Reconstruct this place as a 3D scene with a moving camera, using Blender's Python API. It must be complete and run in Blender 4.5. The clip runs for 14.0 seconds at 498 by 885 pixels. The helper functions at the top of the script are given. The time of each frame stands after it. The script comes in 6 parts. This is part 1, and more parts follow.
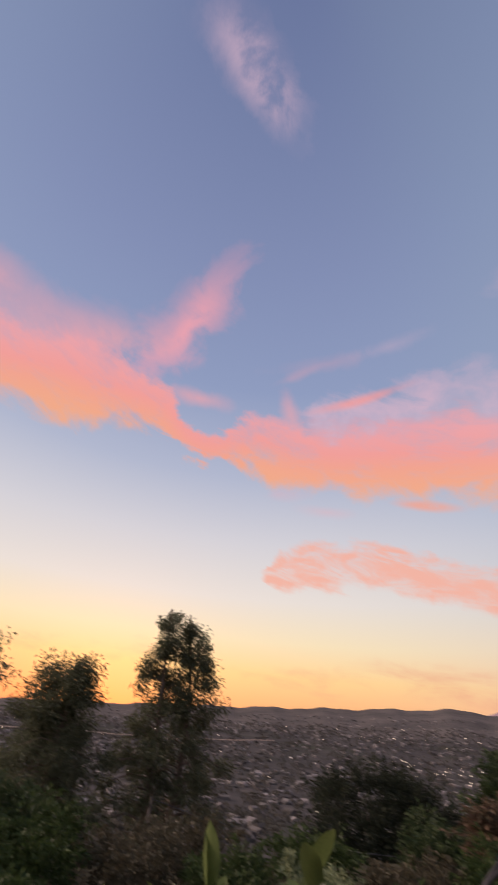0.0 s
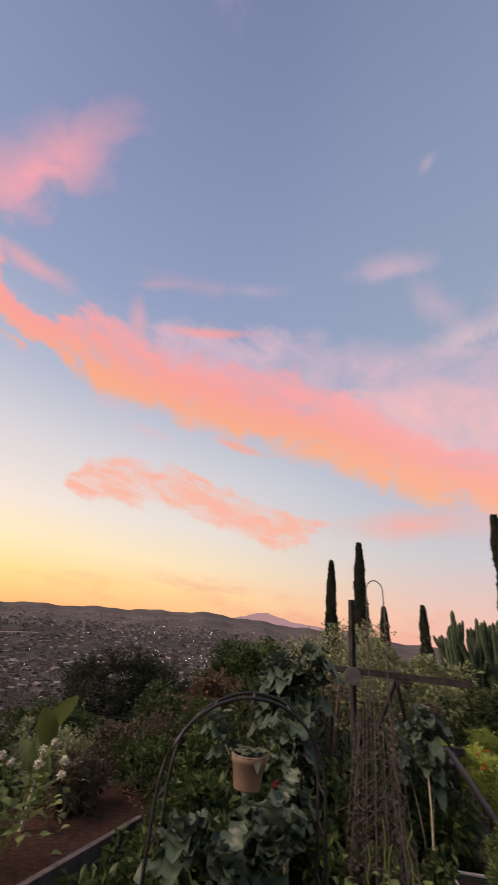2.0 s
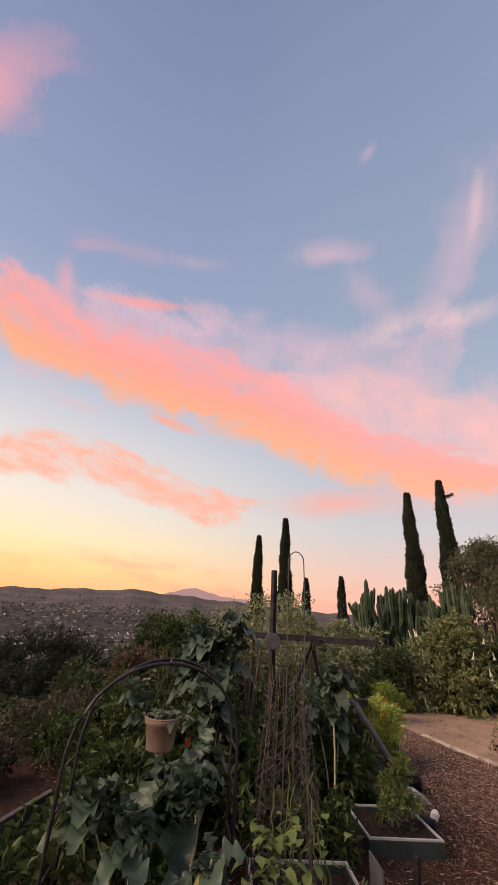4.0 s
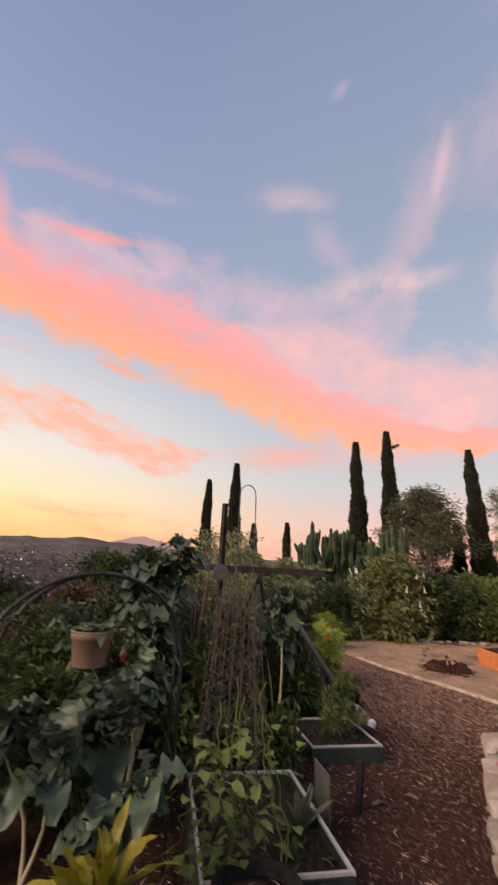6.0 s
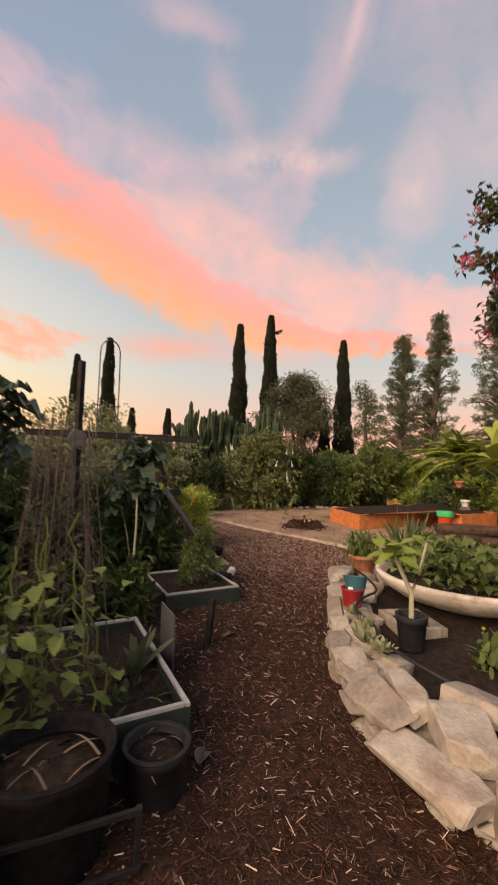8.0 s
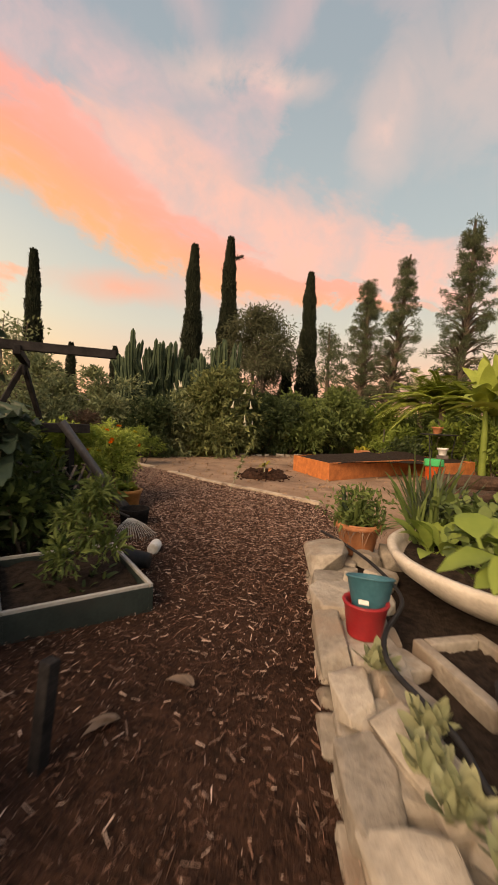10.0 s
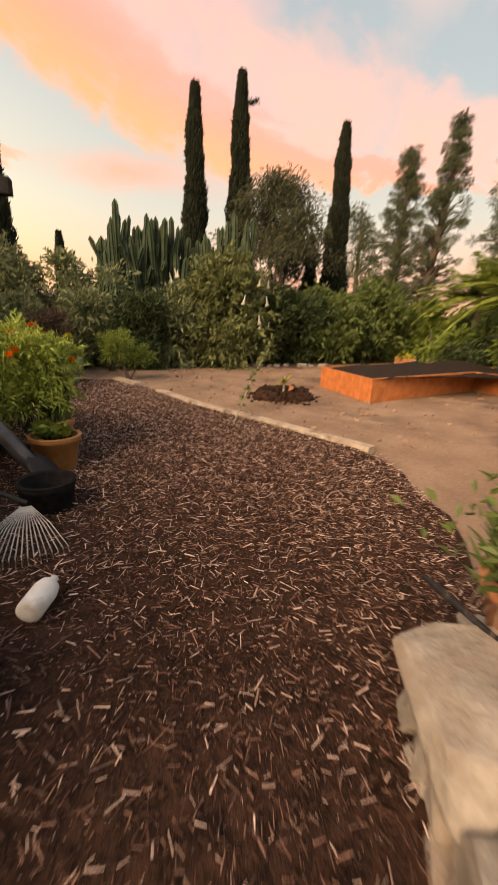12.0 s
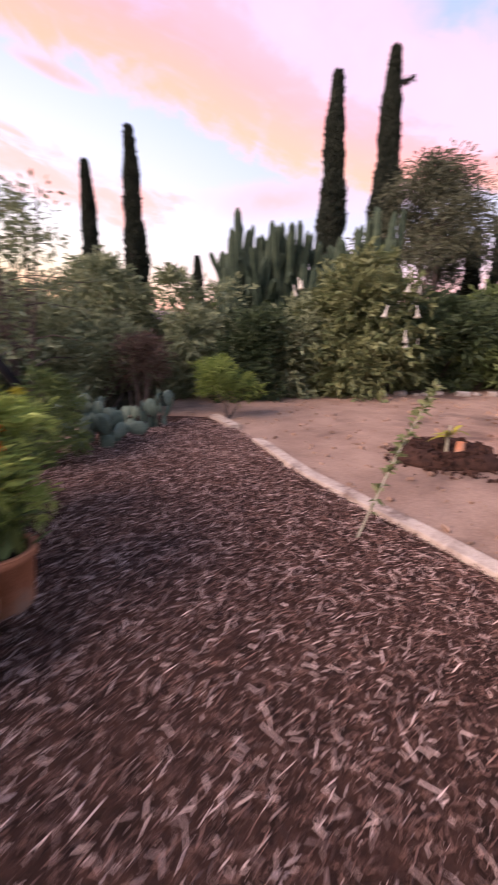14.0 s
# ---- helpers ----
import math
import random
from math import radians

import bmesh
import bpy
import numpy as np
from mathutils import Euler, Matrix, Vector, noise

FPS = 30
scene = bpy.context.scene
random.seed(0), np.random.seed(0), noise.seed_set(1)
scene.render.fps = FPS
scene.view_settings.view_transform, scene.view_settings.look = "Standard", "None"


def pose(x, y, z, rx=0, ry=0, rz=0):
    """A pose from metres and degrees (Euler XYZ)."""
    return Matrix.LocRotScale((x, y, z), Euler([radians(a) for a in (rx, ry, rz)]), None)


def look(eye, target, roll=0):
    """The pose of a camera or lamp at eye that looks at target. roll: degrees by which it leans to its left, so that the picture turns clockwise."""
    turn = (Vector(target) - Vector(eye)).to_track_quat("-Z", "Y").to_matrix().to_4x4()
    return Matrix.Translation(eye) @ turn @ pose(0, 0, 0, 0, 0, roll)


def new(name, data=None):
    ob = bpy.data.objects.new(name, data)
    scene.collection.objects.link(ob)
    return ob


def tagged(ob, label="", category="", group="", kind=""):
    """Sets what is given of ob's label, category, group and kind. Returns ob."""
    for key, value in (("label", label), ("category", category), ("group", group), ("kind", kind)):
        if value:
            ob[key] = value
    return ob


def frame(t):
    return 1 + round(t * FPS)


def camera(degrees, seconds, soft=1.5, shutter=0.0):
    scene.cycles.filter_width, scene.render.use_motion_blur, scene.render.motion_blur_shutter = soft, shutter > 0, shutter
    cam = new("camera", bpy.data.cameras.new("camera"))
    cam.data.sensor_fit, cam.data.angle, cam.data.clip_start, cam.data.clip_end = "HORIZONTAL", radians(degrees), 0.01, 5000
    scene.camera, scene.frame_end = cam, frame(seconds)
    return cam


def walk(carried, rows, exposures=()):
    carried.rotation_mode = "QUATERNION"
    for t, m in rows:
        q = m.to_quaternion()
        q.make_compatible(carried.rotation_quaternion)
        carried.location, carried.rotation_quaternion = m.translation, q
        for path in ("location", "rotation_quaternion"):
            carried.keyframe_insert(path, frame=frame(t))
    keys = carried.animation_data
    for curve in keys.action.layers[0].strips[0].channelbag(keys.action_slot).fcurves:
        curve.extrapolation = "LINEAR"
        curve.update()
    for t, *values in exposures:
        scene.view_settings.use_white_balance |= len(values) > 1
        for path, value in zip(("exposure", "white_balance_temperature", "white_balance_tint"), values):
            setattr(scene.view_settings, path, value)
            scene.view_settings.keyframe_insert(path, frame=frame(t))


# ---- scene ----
cam = camera(64.1, 14.0, soft=1.6, shutter=0.5)
METRES, EYE, TILT, LEAN, TURN = 9.0, 2.38, 36.0, -4.8, 0.0
ROWS = [
    (0.0, 0.0, 0.0, 0.0, 0.0, 0.0, -0.0),
    (0.5, -0.005, 0.003, -0.004, -7.86, -3.22, -6.84),
    (1.0, -0.0027, 0.0033, -0.0105, -14.28, -5.67, -11.68),
    (1.5, 0.0015, 0.0014, -0.0145, -18.59, -7.06, -14.62),
    (2.0, 0.0051, 0.0011, -0.0167, -22.98, -7.55, -17.36),
    (2.5, 0.0086, -0.0009, -0.0169, -27.51, -7.2, -19.74),
    (3.0, 0.0132, -0.0029, -0.0169, -31.07, -6.55, -21.02),
    (5.5, 0.0416, 0.0174, -0.0633, -34.69, -10.86, -20.54),
    (6.0, 0.0645, 0.0295, -0.0887, -39.41, -11.73, -24.11),
    (6.5, 0.0809, 0.0391, -0.1156, -43.62, -14.25, -26.68),
    (7.0, 0.101, 0.0362, -0.1227, -48.15, -15.28, -28.5),
    (7.5, 0.1244, 0.0325, -0.1282, -52.38, -17.26, -29.62),
    (8.0, 0.1616, 0.0318, -0.1575, -56.5, -19.22, -30.49),
    (10.5, 0.4354, 0.0893, -0.265, -63.24, -23.97, -34.18),
    (11.0, 0.493, 0.1005, -0.281, -64.09, -25.01, -34.58),
    (11.5, 0.5484, 0.1129, -0.296, -63.64, -28.59, -34.22),
    (12.0, 0.607, 0.131, -0.323, -60.11, -37.84, -32.32),
    (12.5, 0.6722, 0.1452, -0.3451, -53.0, -46.63, -28.48),
    (13.0, 0.7203, 0.1841, -0.3732, -36.02, -50.58, -19.12),
    (13.5, 0.7693, 0.2045, -0.3849, -32.34, -48.0, -18.26),
    (14.0, 0.8287, 0.215, -0.3963, -42.07, -44.0, -22.52),
]
walk(cam, [(t, pose(0, 0, EYE, TILT, LEAN, TURN) @ pose(METRES * x, METRES * y, METRES * z, 90 + pitch, roll, yaw)) for t, x, y, z, yaw, pitch, roll in ROWS],
     exposures=[(0.0, -0.17, 6700, 20), (3.0, -0.02, 7050, 19), (6.5, 0.05, 7200, 16), (8.0, 0.06, 7800, 12), (10.5, 0.12, 8900, 8), (11.5, 0.22, 8900, 9), (12.5, 0.48, 8000, 14), (13.0, 0.62, 6450, 24), (13.5, 0.7, 6350, 26), (14.0, 0.64, 6000, 31)])


# ---- world and light ----
def lin(r, g, b):
    """Linear colour from 0-255 display values."""
    return tuple(((c / 255 + 0.055) / 1.055) ** 2.4 if c > 10 else c / 255 / 12.92 for c in (r, g, b)) + (1.0,)


class Nodes:
    """Short hand for building node trees."""

    def __init__(self, tree):
        self.tree = tree

    def add(self, kind, **values):
        node = self.tree.nodes.new(kind)
        for key, value in values.items():
            if key in node.inputs:
                self.put(node.inputs[key], value)
        return node

    def put(self, socket, value):
        if isinstance(value, bpy.types.NodeSocket):
            self.tree.links.new(value, socket)
        else:
            socket.default_value = value

    def math(self, op, a, b=0.0, c=0.0):
        node = self.tree.nodes.new("ShaderNodeMath")
        node.operation = op
        for socket, value in zip(node.inputs, (a, b, c)):
            self.put(socket, value)
        return node.outputs[0]

    def step(self, value, a, b, lo=0.0, hi=1.0):
        node = self.tree.nodes.new("ShaderNodeMapRange")
        node.interpolation_type = "SMOOTHSTEP"
        for key, v in zip(("Value", "From Min", "From Max", "To Min", "To Max"), (value, a, b, lo, hi)):
            self.put(node.inputs[key], v)
        return node.outputs[0]

    def mix(self, fac, a, b, blend="MIX"):
        node = self.tree.nodes.new("ShaderNodeMix")
        node.data_type, node.blend_type = "RGBA", blend
        self.put(node.inputs[0], fac)
        self.put(node.inputs[6], a)
        self.put(node.inputs[7], b)
        return node.outputs[2]

    def noise(self, vector, scale, detail=5.0, rough=0.55, distort=0.0):
        node = self.add("ShaderNodeTexNoise", Scale=scale, Detail=detail, Roughness=rough, Distortion=distort)
        if vector is not None:
            self.put(node.inputs["Vector"], vector)
        return node.outputs[0]

    def ramp(self, fac, stops):
        node = self.tree.nodes.new("ShaderNodeValToRGB")
        self.put(node.inputs[0], fac)
        el = node.color_ramp.elements
        while len(el) < len(stops):
            el.new(0.5)
        for e, (pos, col) in zip(el, stops):
            e.position, e.color = pos, col
        return node.outputs[0]

    def curve(self, fac, pts):
        node = self.tree.nodes.new("ShaderNodeFloatCurve")
        self.put(node.inputs["Value"], fac)
        c = node.mapping.curves[0]
        while len(c.points) < len(pts):
            c.points.new(0.5, 0.5)
        for p, (x, y) in zip(c.points, pts):
            p.location = (x, y)
            p.handle_type = "AUTO_CLAMPED"
        node.mapping.update()
        return node.outputs[0]


world = bpy.data.worlds.new("dusk_sky")
scene.world = world
world.use_nodes = True
world.node_tree.nodes.clear()
W = Nodes(world.node_tree)
way = W.add("ShaderNodeTexCoord").outputs["Generated"]
sep = W.add("ShaderNodeSeparateXYZ", Vector=way)
wx, wy, wz = sep.outputs
elev = W.math("MULTIPLY", W.math("ARCSINE", wz), 180 / math.pi)
azim = W.math("MULTIPLY", W.math("ARCTAN2", wx, wy), 180 / math.pi)
across = W.math("DIVIDE", W.math("ADD", azim, 90.0), 240.0)
lift = W.math("ADD", W.math("MAXIMUM", wz, 0.0), 0.25)
flat = W.add("ShaderNodeCombineXYZ", X=W.math("DIVIDE", wx, lift), Y=W.math("DIVIDE", wy, lift), Z=0.0).outputs[0]
# clear sky: away from the sunset, and towards it
up = W.math("DIVIDE", W.math("MAXIMUM", elev, 0.0), 90.0)
cool = W.ramp(up, [(0.0, lin(238, 172, 160)), (0.06, lin(236, 196, 184)), (0.14, lin(200, 205, 211)), (0.27, lin(167, 187, 210)), (0.45, lin(147, 168, 195)), (0.65, lin(134, 155, 187)), (1.0, lin(106, 124, 160))])
warm = W.ramp(up, [(0.0, lin(240, 150, 110)), (0.03, lin(251, 184, 132)), (0.065, lin(253, 216, 148)), (0.105, lin(245, 231, 190)), (0.16, lin(231, 229, 220)), (0.24, lin(211, 216, 221)), (0.34, lin(176, 190, 212)), (0.48, lin(142, 162, 197)), (0.65, lin(130, 148, 186)), (1.0, lin(100, 118, 158))])
near = W.math("COSINE", W.math("MULTIPLY", W.math("ADD", azim, 18.0), math.pi / 180))
sky = W.mix(W.step(near, 0.25, 0.95), cool, warm)
nishita = W.add("ShaderNodeTexSky")
nishita.sky_type, nishita.sun_disc = "NISHITA", False
nishita.sun_elevation, nishita.sun_rotation = radians(1.0), radians(-18)
sky = W.mix(0.04, sky, nishita.outputs[0], "ADD")
n_big = W.noise(flat, 2.2, 6, 0.6, 0.4)
n_mid = W.noise(flat, 5.5, 6, 0.62, 0.3)
n_soft = W.noise(way, 3.2, 5, 0.55, 0.6)
n_wisp = W.noise(way, 7.0, 6, 0.6, 0.8)
drift = W.add("ShaderNodeCombineXYZ", X=W.math("MULTIPLY", azim, 0.055), Y=W.math("MULTIPLY", W.math("ADD", elev, W.math("MULTIPLY", azim, 0.22)), 0.15), Z=0.0).outputs[0]
n_streak = W.noise(drift, 1.0, 7, 0.6, 0.7)
n_shred = W.noise(drift, 3.2, 6, 0.62, 0.5)
n_curl = W.noise(way, 9.0, 9, 0.62, 0.25)


def cloud_band(rows, rough, soft):
    """A streak of cloud along the horizon: rows of azimuth, elevation and half width in degrees."""
    mid = W.math("MULTIPLY", W.curve(across, [((a + 90) / 240, e / 100) for a, e, w in rows]), 100.0)
    half = W.math("MULTIPLY", W.curve(across, [((a + 90) / 240, w / 20) for a, e, w in rows]), 20.0)
    ragged = W.math("ADD", W.math("MULTIPLY", W.math("SUBTRACT", n_streak, 0.5), rough * 1.5), W.math("MULTIPLY", W.math("SUBTRACT", n_curl, 0.5), rough * 1.1))
    off = W.math("ABSOLUTE", W.math("ADD", W.math("SUBTRACT", elev, mid), ragged))
    u = W.math("DIVIDE", off, W.math("MAXIMUM", half, 0.01))
    shape = W.step(u, 1.0 + soft * 0.3, 1.0 - soft * 0.7)
    return W.math("MULTIPLY", shape, W.step(half, 0.1, 2.4 if soft > 0.85 else 1.2)), W.math("SUBTRACT", elev, mid)


def cloud_puff(az, el, long, wide, tilt, soft=0.6, rough=1.2):
    """A wisp or puff of cloud: middle, half length and half width in degrees, and its slant."""
    du = W.math("MULTIPLY", W.math("SUBTRACT", azim, az), math.cos(radians(el)))
    dv = W.math("SUBTRACT", elev, el)
    c, n = math.cos(radians(tilt)), math.sin(radians(tilt))
    p = W.math("DIVIDE", W.math("ADD", W.math("MULTIPLY", du, c), W.math("MULTIPLY", dv, n)), long)
    q = W.math("DIVIDE", W.math("SUBTRACT", W.math("MULTIPLY", dv, c), W.math("MULTIPLY", du, n)), wide)
    q = W.math("ADD", q, W.math("MULTIPLY", W.math("SUBTRACT", n_soft, 0.5), rough * 1.3))
    d = W.math("SQRT", W.math("ADD", W.math("MULTIPLY", p, p), W.math("MULTIPLY", q, q)))
    d = W.math("ADD", d, W.math("MULTIPLY", W.math("SUBTRACT", n_wisp, 0.5), rough * 1.6))
    torn = W.math("ADD", W.math("MULTIPLY", n_curl, 0.6), W.math("MULTIPLY", n_wisp, 0.4))
    d = W.math("ADD", d, W.math("MULTIPLY", W.math("SUBTRACT", n_curl, 0.5), rough * 1.5))
    return W.math("MULTIPLY", W.step(d, 1.0 + soft * 0.6, 0.8 - soft), W.step(torn, 0.36, 0.6, 0.35, 1.0))


def lay(sky, mask, strength, colour):
    return W.mix(W.math("MULTIPLY", mask, strength), sky, colour if isinstance(colour, bpy.types.NodeSocket) else lin(*colour))


main, main_h = cloud_band([(-90, 35, 4), (-48, 35.5, 5), (-36, 38, 5.6), (-22, 38.5, 4), (-11, 34.4, 2.2), (-3, 35.4, 3.4), (5, 34.4, 4.9), (12, 33.6, 5.1), (20, 33.2, 5.0), (30, 31.9, 5.3), (38, 30.3, 5.8), (45, 27.8, 5.4), (52, 25.0, 4.8), (59, 22.2, 3.7), (66, 20, 3), (80, 17, 1.5), (100, 15, 0)], 6.5, 0.62)
low, low_h = cloud_band([(-90, 17, 0), (-1, 18, 0), (3, 18.4, 2.5), (8, 19.2, 2.7), (15, 19.2, 2.5), (25, 17.4, 2.5), (33, 15.3, 1.9), (38, 14.8, 0.7), (44, 15, 0), (90, 12, 0)], 5.0, 0.8)
blush, blush_h = cloud_band([(-90, 32, 0), (32, 33, 0), (42, 32, 3), (50, 31, 5.4), (58, 29.2, 6.8), (66, 26, 6.4), (74, 23.6, 5.6), (82, 21.6, 4.4), (95, 20, 3.4), (120, 20, 3), (150, 20, 0)], 8.5, 1.0)
lilac, lilac_h = cloud_band([(-90, 41, 0), (2, 41, 0), (12, 40, 3), (28, 39, 3), (38, 38.5, 3.6), (48, 37.5, 4.4), (58, 36, 4.6), (66, 35.5, 3.8), (76, 37, 0), (120, 37, 0)], 7.0, 1.0)
haze, haze_h = cloud_band([(-90, 6, 1.5), (-50, 6, 2), (-10, 7, 1), (8, 5.5, 1.5), (22, 6, 2.2), (32, 5, 2.2), (45, 4, 2), (70, 5, 2), (90, 5, 2), (110, 5, 1)], 4.0, 1.0)
# the streak overhead
hi_u = W.math("DIVIDE", W.math("ADD", W.math("MULTIPLY", W.math("ADD", wx, 0.07), 0.731), W.math("MULTIPLY", W.math("SUBTRACT", wy, 0.2), 0.684)), 0.15)
hi_v = W.math("DIVIDE", W.math("SUBTRACT", W.math("MULTIPLY", W.math("ADD", wx, 0.056), 0.684), W.math("MULTIPLY", W.math("SUBTRACT", wy, 0.2), 0.731)), 0.05)
hi_d = W.math("ADD", W.math("SQRT", W.math("ADD", W.math("MULTIPLY", hi_u, hi_u), W.math("MULTIPLY", hi_v, hi_v))), W.math("ADD", W.math("MULTIPLY", W.math("SUBTRACT", n_mid, 0.5), 2.0), W.math("MULTIPLY", W.math("SUBTRACT", n_curl, 0.5), 2.6)))
top_wisp = W.math("MULTIPLY", W.step(hi_d, 1.3, 0.3), W.step(wz, 0.7, 0.8))
rosy = W.ramp(W.step(main_h, -6, 6), [(0.0, lin(255, 188, 122)), (0.35, lin(255, 176, 138)), (0.6, lin(255, 168, 156)), (1.0, lin(246, 176, 184))])
paler = W.mix(W.step(azim, 20, 75), lin(250, 170, 165), lin(250, 196, 190))
body = W.math("MULTIPLY", main, W.step(W.math("ADD", W.math("MULTIPLY", n_streak, 0.6), W.math("MULTIPLY", n_shred, 0.5)), 0.30, 0.58, 0.5, 1.0))
PINK, PALE, MAUVE, PEACH = (253, 178, 178), (246, 210, 214), (224, 192, 208), (255, 186, 162)
sky = lay(sky, lilac, W.step(W.math("ADD", W.math("MULTIPLY", n_soft, 0.5), W.math("MULTIPLY", n_curl, 0.5)), 0.34, 0.62, 0.2, 0.85), MAUVE)
sky = lay(sky, blush, W.step(W.math("ADD", W.math("MULTIPLY", n_soft, 0.55), W.math("MULTIPLY", n_curl, 0.45)), 0.34, 0.6, 0.4, 0.95), (253, 198, 196))
sky = lay(sky, top_wisp, W.step(n_curl, 0.38, 0.66, 0.05, 0.7), (222, 192, 208))
for az, el, long, wide, tilt, soft, rough, strength, colour in (
        (-19.5, 49.5, 12.5, 3.6, 61, 0.7, 1.2, 0.95, (248, 174, 184)), (-33, 45, 8, 2.6, 12, 0.8, 1.2, 0.7, PINK), (-58, 43, 16, 4, -6, 0.8, 1.0, 0.7, PINK), (-14, 41, 4.5, 1.2, -4, 0.8, 1.2, 0.7, PINK),
        (16.5, 41.7, 6.4, 0.75, 9, 0.7, 0.7, 0.85, (255, 166, 158)), (5, 45.7, 3.0, 0.7, 22, 0.9, 1.3, 0.3, PINK), (3.5, 40.4, 3.4, 1.3, 104, 0.9, 1.0, 0.6, PINK),
        (24.2, 26.5, 4.3, 0.75, -12, 0.6, 0.7, 0.85, (255, 172, 140)), (50, 16.6, 8.5, 2.2, 2, 0.9, 0.9, 0.85, (255, 178, 160)), (67, 17.6, 9, 3.0, 4, 1.0, 0.9, 0.75, (253, 190, 182)),
        (50, 49.8, 4.8, 1.5, -6, 0.9, 1.4, 0.75, MAUVE), (57, 44, 5, 2.4, -50, 1.0, 1.4, 0.5, MAUVE), (61, 39.4, 5.4, 2.2, 18, 1.0, 1.6, 0.65, PALE), (68.5, 43.2, 5.0, 2.8, 50, 1.0, 1.6, 0.5, MAUVE), (74, 47.6, 6.0, 2.2, 60, 1.0, 1.5, 0.5, MAUVE), (76.2, 50, 3.4, 0.7, 70, 0.9, 1.0, 0.6, PALE), (70, 39.4, 4.4, 1.6, -5, 1.0, 1.5, 0.75, PALE),
        (88, 51, 8, 6, 20, 1.0, 1.4, 0.55, MAUVE), (84.5, 34.5, 5.4, 2.6, 78, 1.0, 1.2, 0.7, PALE), (97, 38, 10, 7, 10, 1.0, 1.3, 0.55, PALE), (112, 30, 12, 8, 0, 1.0, 1.2, 0.5, PALE),
        (60, 59.6, 1.2, 0.6, 40, 0.9, 1.3, 0.4, MAUVE), (11, 47.2, 6, 1.0, 6, 1.0, 1.5, 0.2, PINK), (23.5, 48.2, 5, 1.0, 4, 1.0, 1.3, 0.3, MAUVE), (3, 29, 2.6, 0.8, 0, 1.0, 1.3, 0.35, PINK), (10, 26.5, 3.4, 0.7, -8, 1.0, 1.3, 0.3, PINK)):
    sky = lay(sky, cloud_puff(az, el, long, wide, tilt, soft, rough), strength, colour)
sky = lay(sky, body, 0.95, W.mix(0.35, rosy, paler))
sky = lay(sky, W.math("MULTIPLY", low, W.step(n_shred, 0.32, 0.58, 0.3, 1.0)), 0.85, PEACH)
sky = lay(sky, W.math("MULTIPLY", haze, W.step(n_big, 0.4, 0.65)), 0.45, (240, 165, 140))
ground_glow = W.mix(W.step(wz, -0.02, 0.0), lin(70, 62, 60), sky)
back = W.add("ShaderNodeBackground", Color=ground_glow, Strength=1.0)
W.put(W.add("ShaderNodeOutputWorld").inputs["Surface"], back.outputs[0])

glow = new("sunset_glow", bpy.data.lights.new("sunset_glow", "SUN"))
glow.data.energy, glow.data.angle, glow.data.color = 4.8, radians(45), (1.0, 0.77, 0.62)
glow.matrix_world = look((-16, 4, 10), (0, 0, 0))


# ---- materials ----
def material(name, low_col, high_col, scale=8.0, rough=0.8, bump=0.3, metal=0.0, island=0.0, per_object=0.0, fine=60.0, stain=None, translucent=0.0, fixed=False, spec=0.4):
    """A surface that wanders between two colours at two scales, with fine relief."""
    mat = bpy.data.materials.new(name)
    mat.use_nodes = True
    mat.node_tree.nodes.clear()
    T = Nodes(mat.node_tree)
    at = T.add("ShaderNodeNewGeometry").outputs["Position"] if fixed else T.add("ShaderNodeTexCoord").outputs["Object"]
    a = T.noise(at, scale, 4, 0.6)
    b = T.noise(at, fine, 3, 0.6)
    fac = T.math("ADD", T.math("MULTIPLY", a, 0.65), T.math("MULTIPLY", b, 0.35))
    fac = T.step(fac, 0.3, 0.7)
    if island:
        rnd = T.add("ShaderNodeNewGeometry").outputs["Random Per Island"]
        if island > 0.7:
            rnd = T.math("POWER", rnd, 1.5)
        fac = T.math("ADD", T.math("MULTIPLY", fac, 1 - island), T.math("MULTIPLY", rnd, island))
    if per_object:
        rnd = T.add("ShaderNodeObjectInfo").outputs["Random"]
        fac = T.math("ADD", T.math("MULTIPLY", fac, 1 - per_object), T.math("MULTIPLY", rnd, per_object))
    col = T.mix(fac, (*low_col, 1), (*high_col, 1))
    if stain:
        col = T.mix(T.step(T.noise(at, scale * 0.37, 5, 0.65), 0.5, 0.68), col, (*stain, 1))
    bsdf = T.add("ShaderNodeBsdfPrincipled", Roughness=rough, Metallic=metal)
    bsdf.inputs["Specular IOR Level"].default_value = spec
    T.put(bsdf.inputs["Base Color"], col)
    T.put(bsdf.inputs["Roughness"], T.math("ADD", rough - 0.08, T.math("MULTIPLY", b, 0.16)))
    if bump:
        relief = T.add("ShaderNodeBump", Strength=bump, Distance=0.01, Height=T.math("ADD", b, T.math("MULTIPLY", a, 2.0)))
        T.put(bsdf.inputs["Normal"], relief.outputs[0])
    surface = bsdf.outputs[0]
    if translucent:
        tr = T.add("ShaderNodeBsdfTranslucent", Color=col)
        ms = T.add("ShaderNodeMixShader", Fac=translucent)
        T.put(ms.inputs[1], surface)
        T.put(ms.inputs[2], tr.outputs[0])
        surface = ms.outputs[0]
    T.put(T.add("ShaderNodeOutputMaterial").inputs["Surface"], surface)
    return mat


def leafy(name, low_col, high_col, rough=0.55):
    return material(name, low_col, high_col, 3.0, rough, 0.0, island=0.6, fine=25.0, translucent=0.25, spec=0.22)


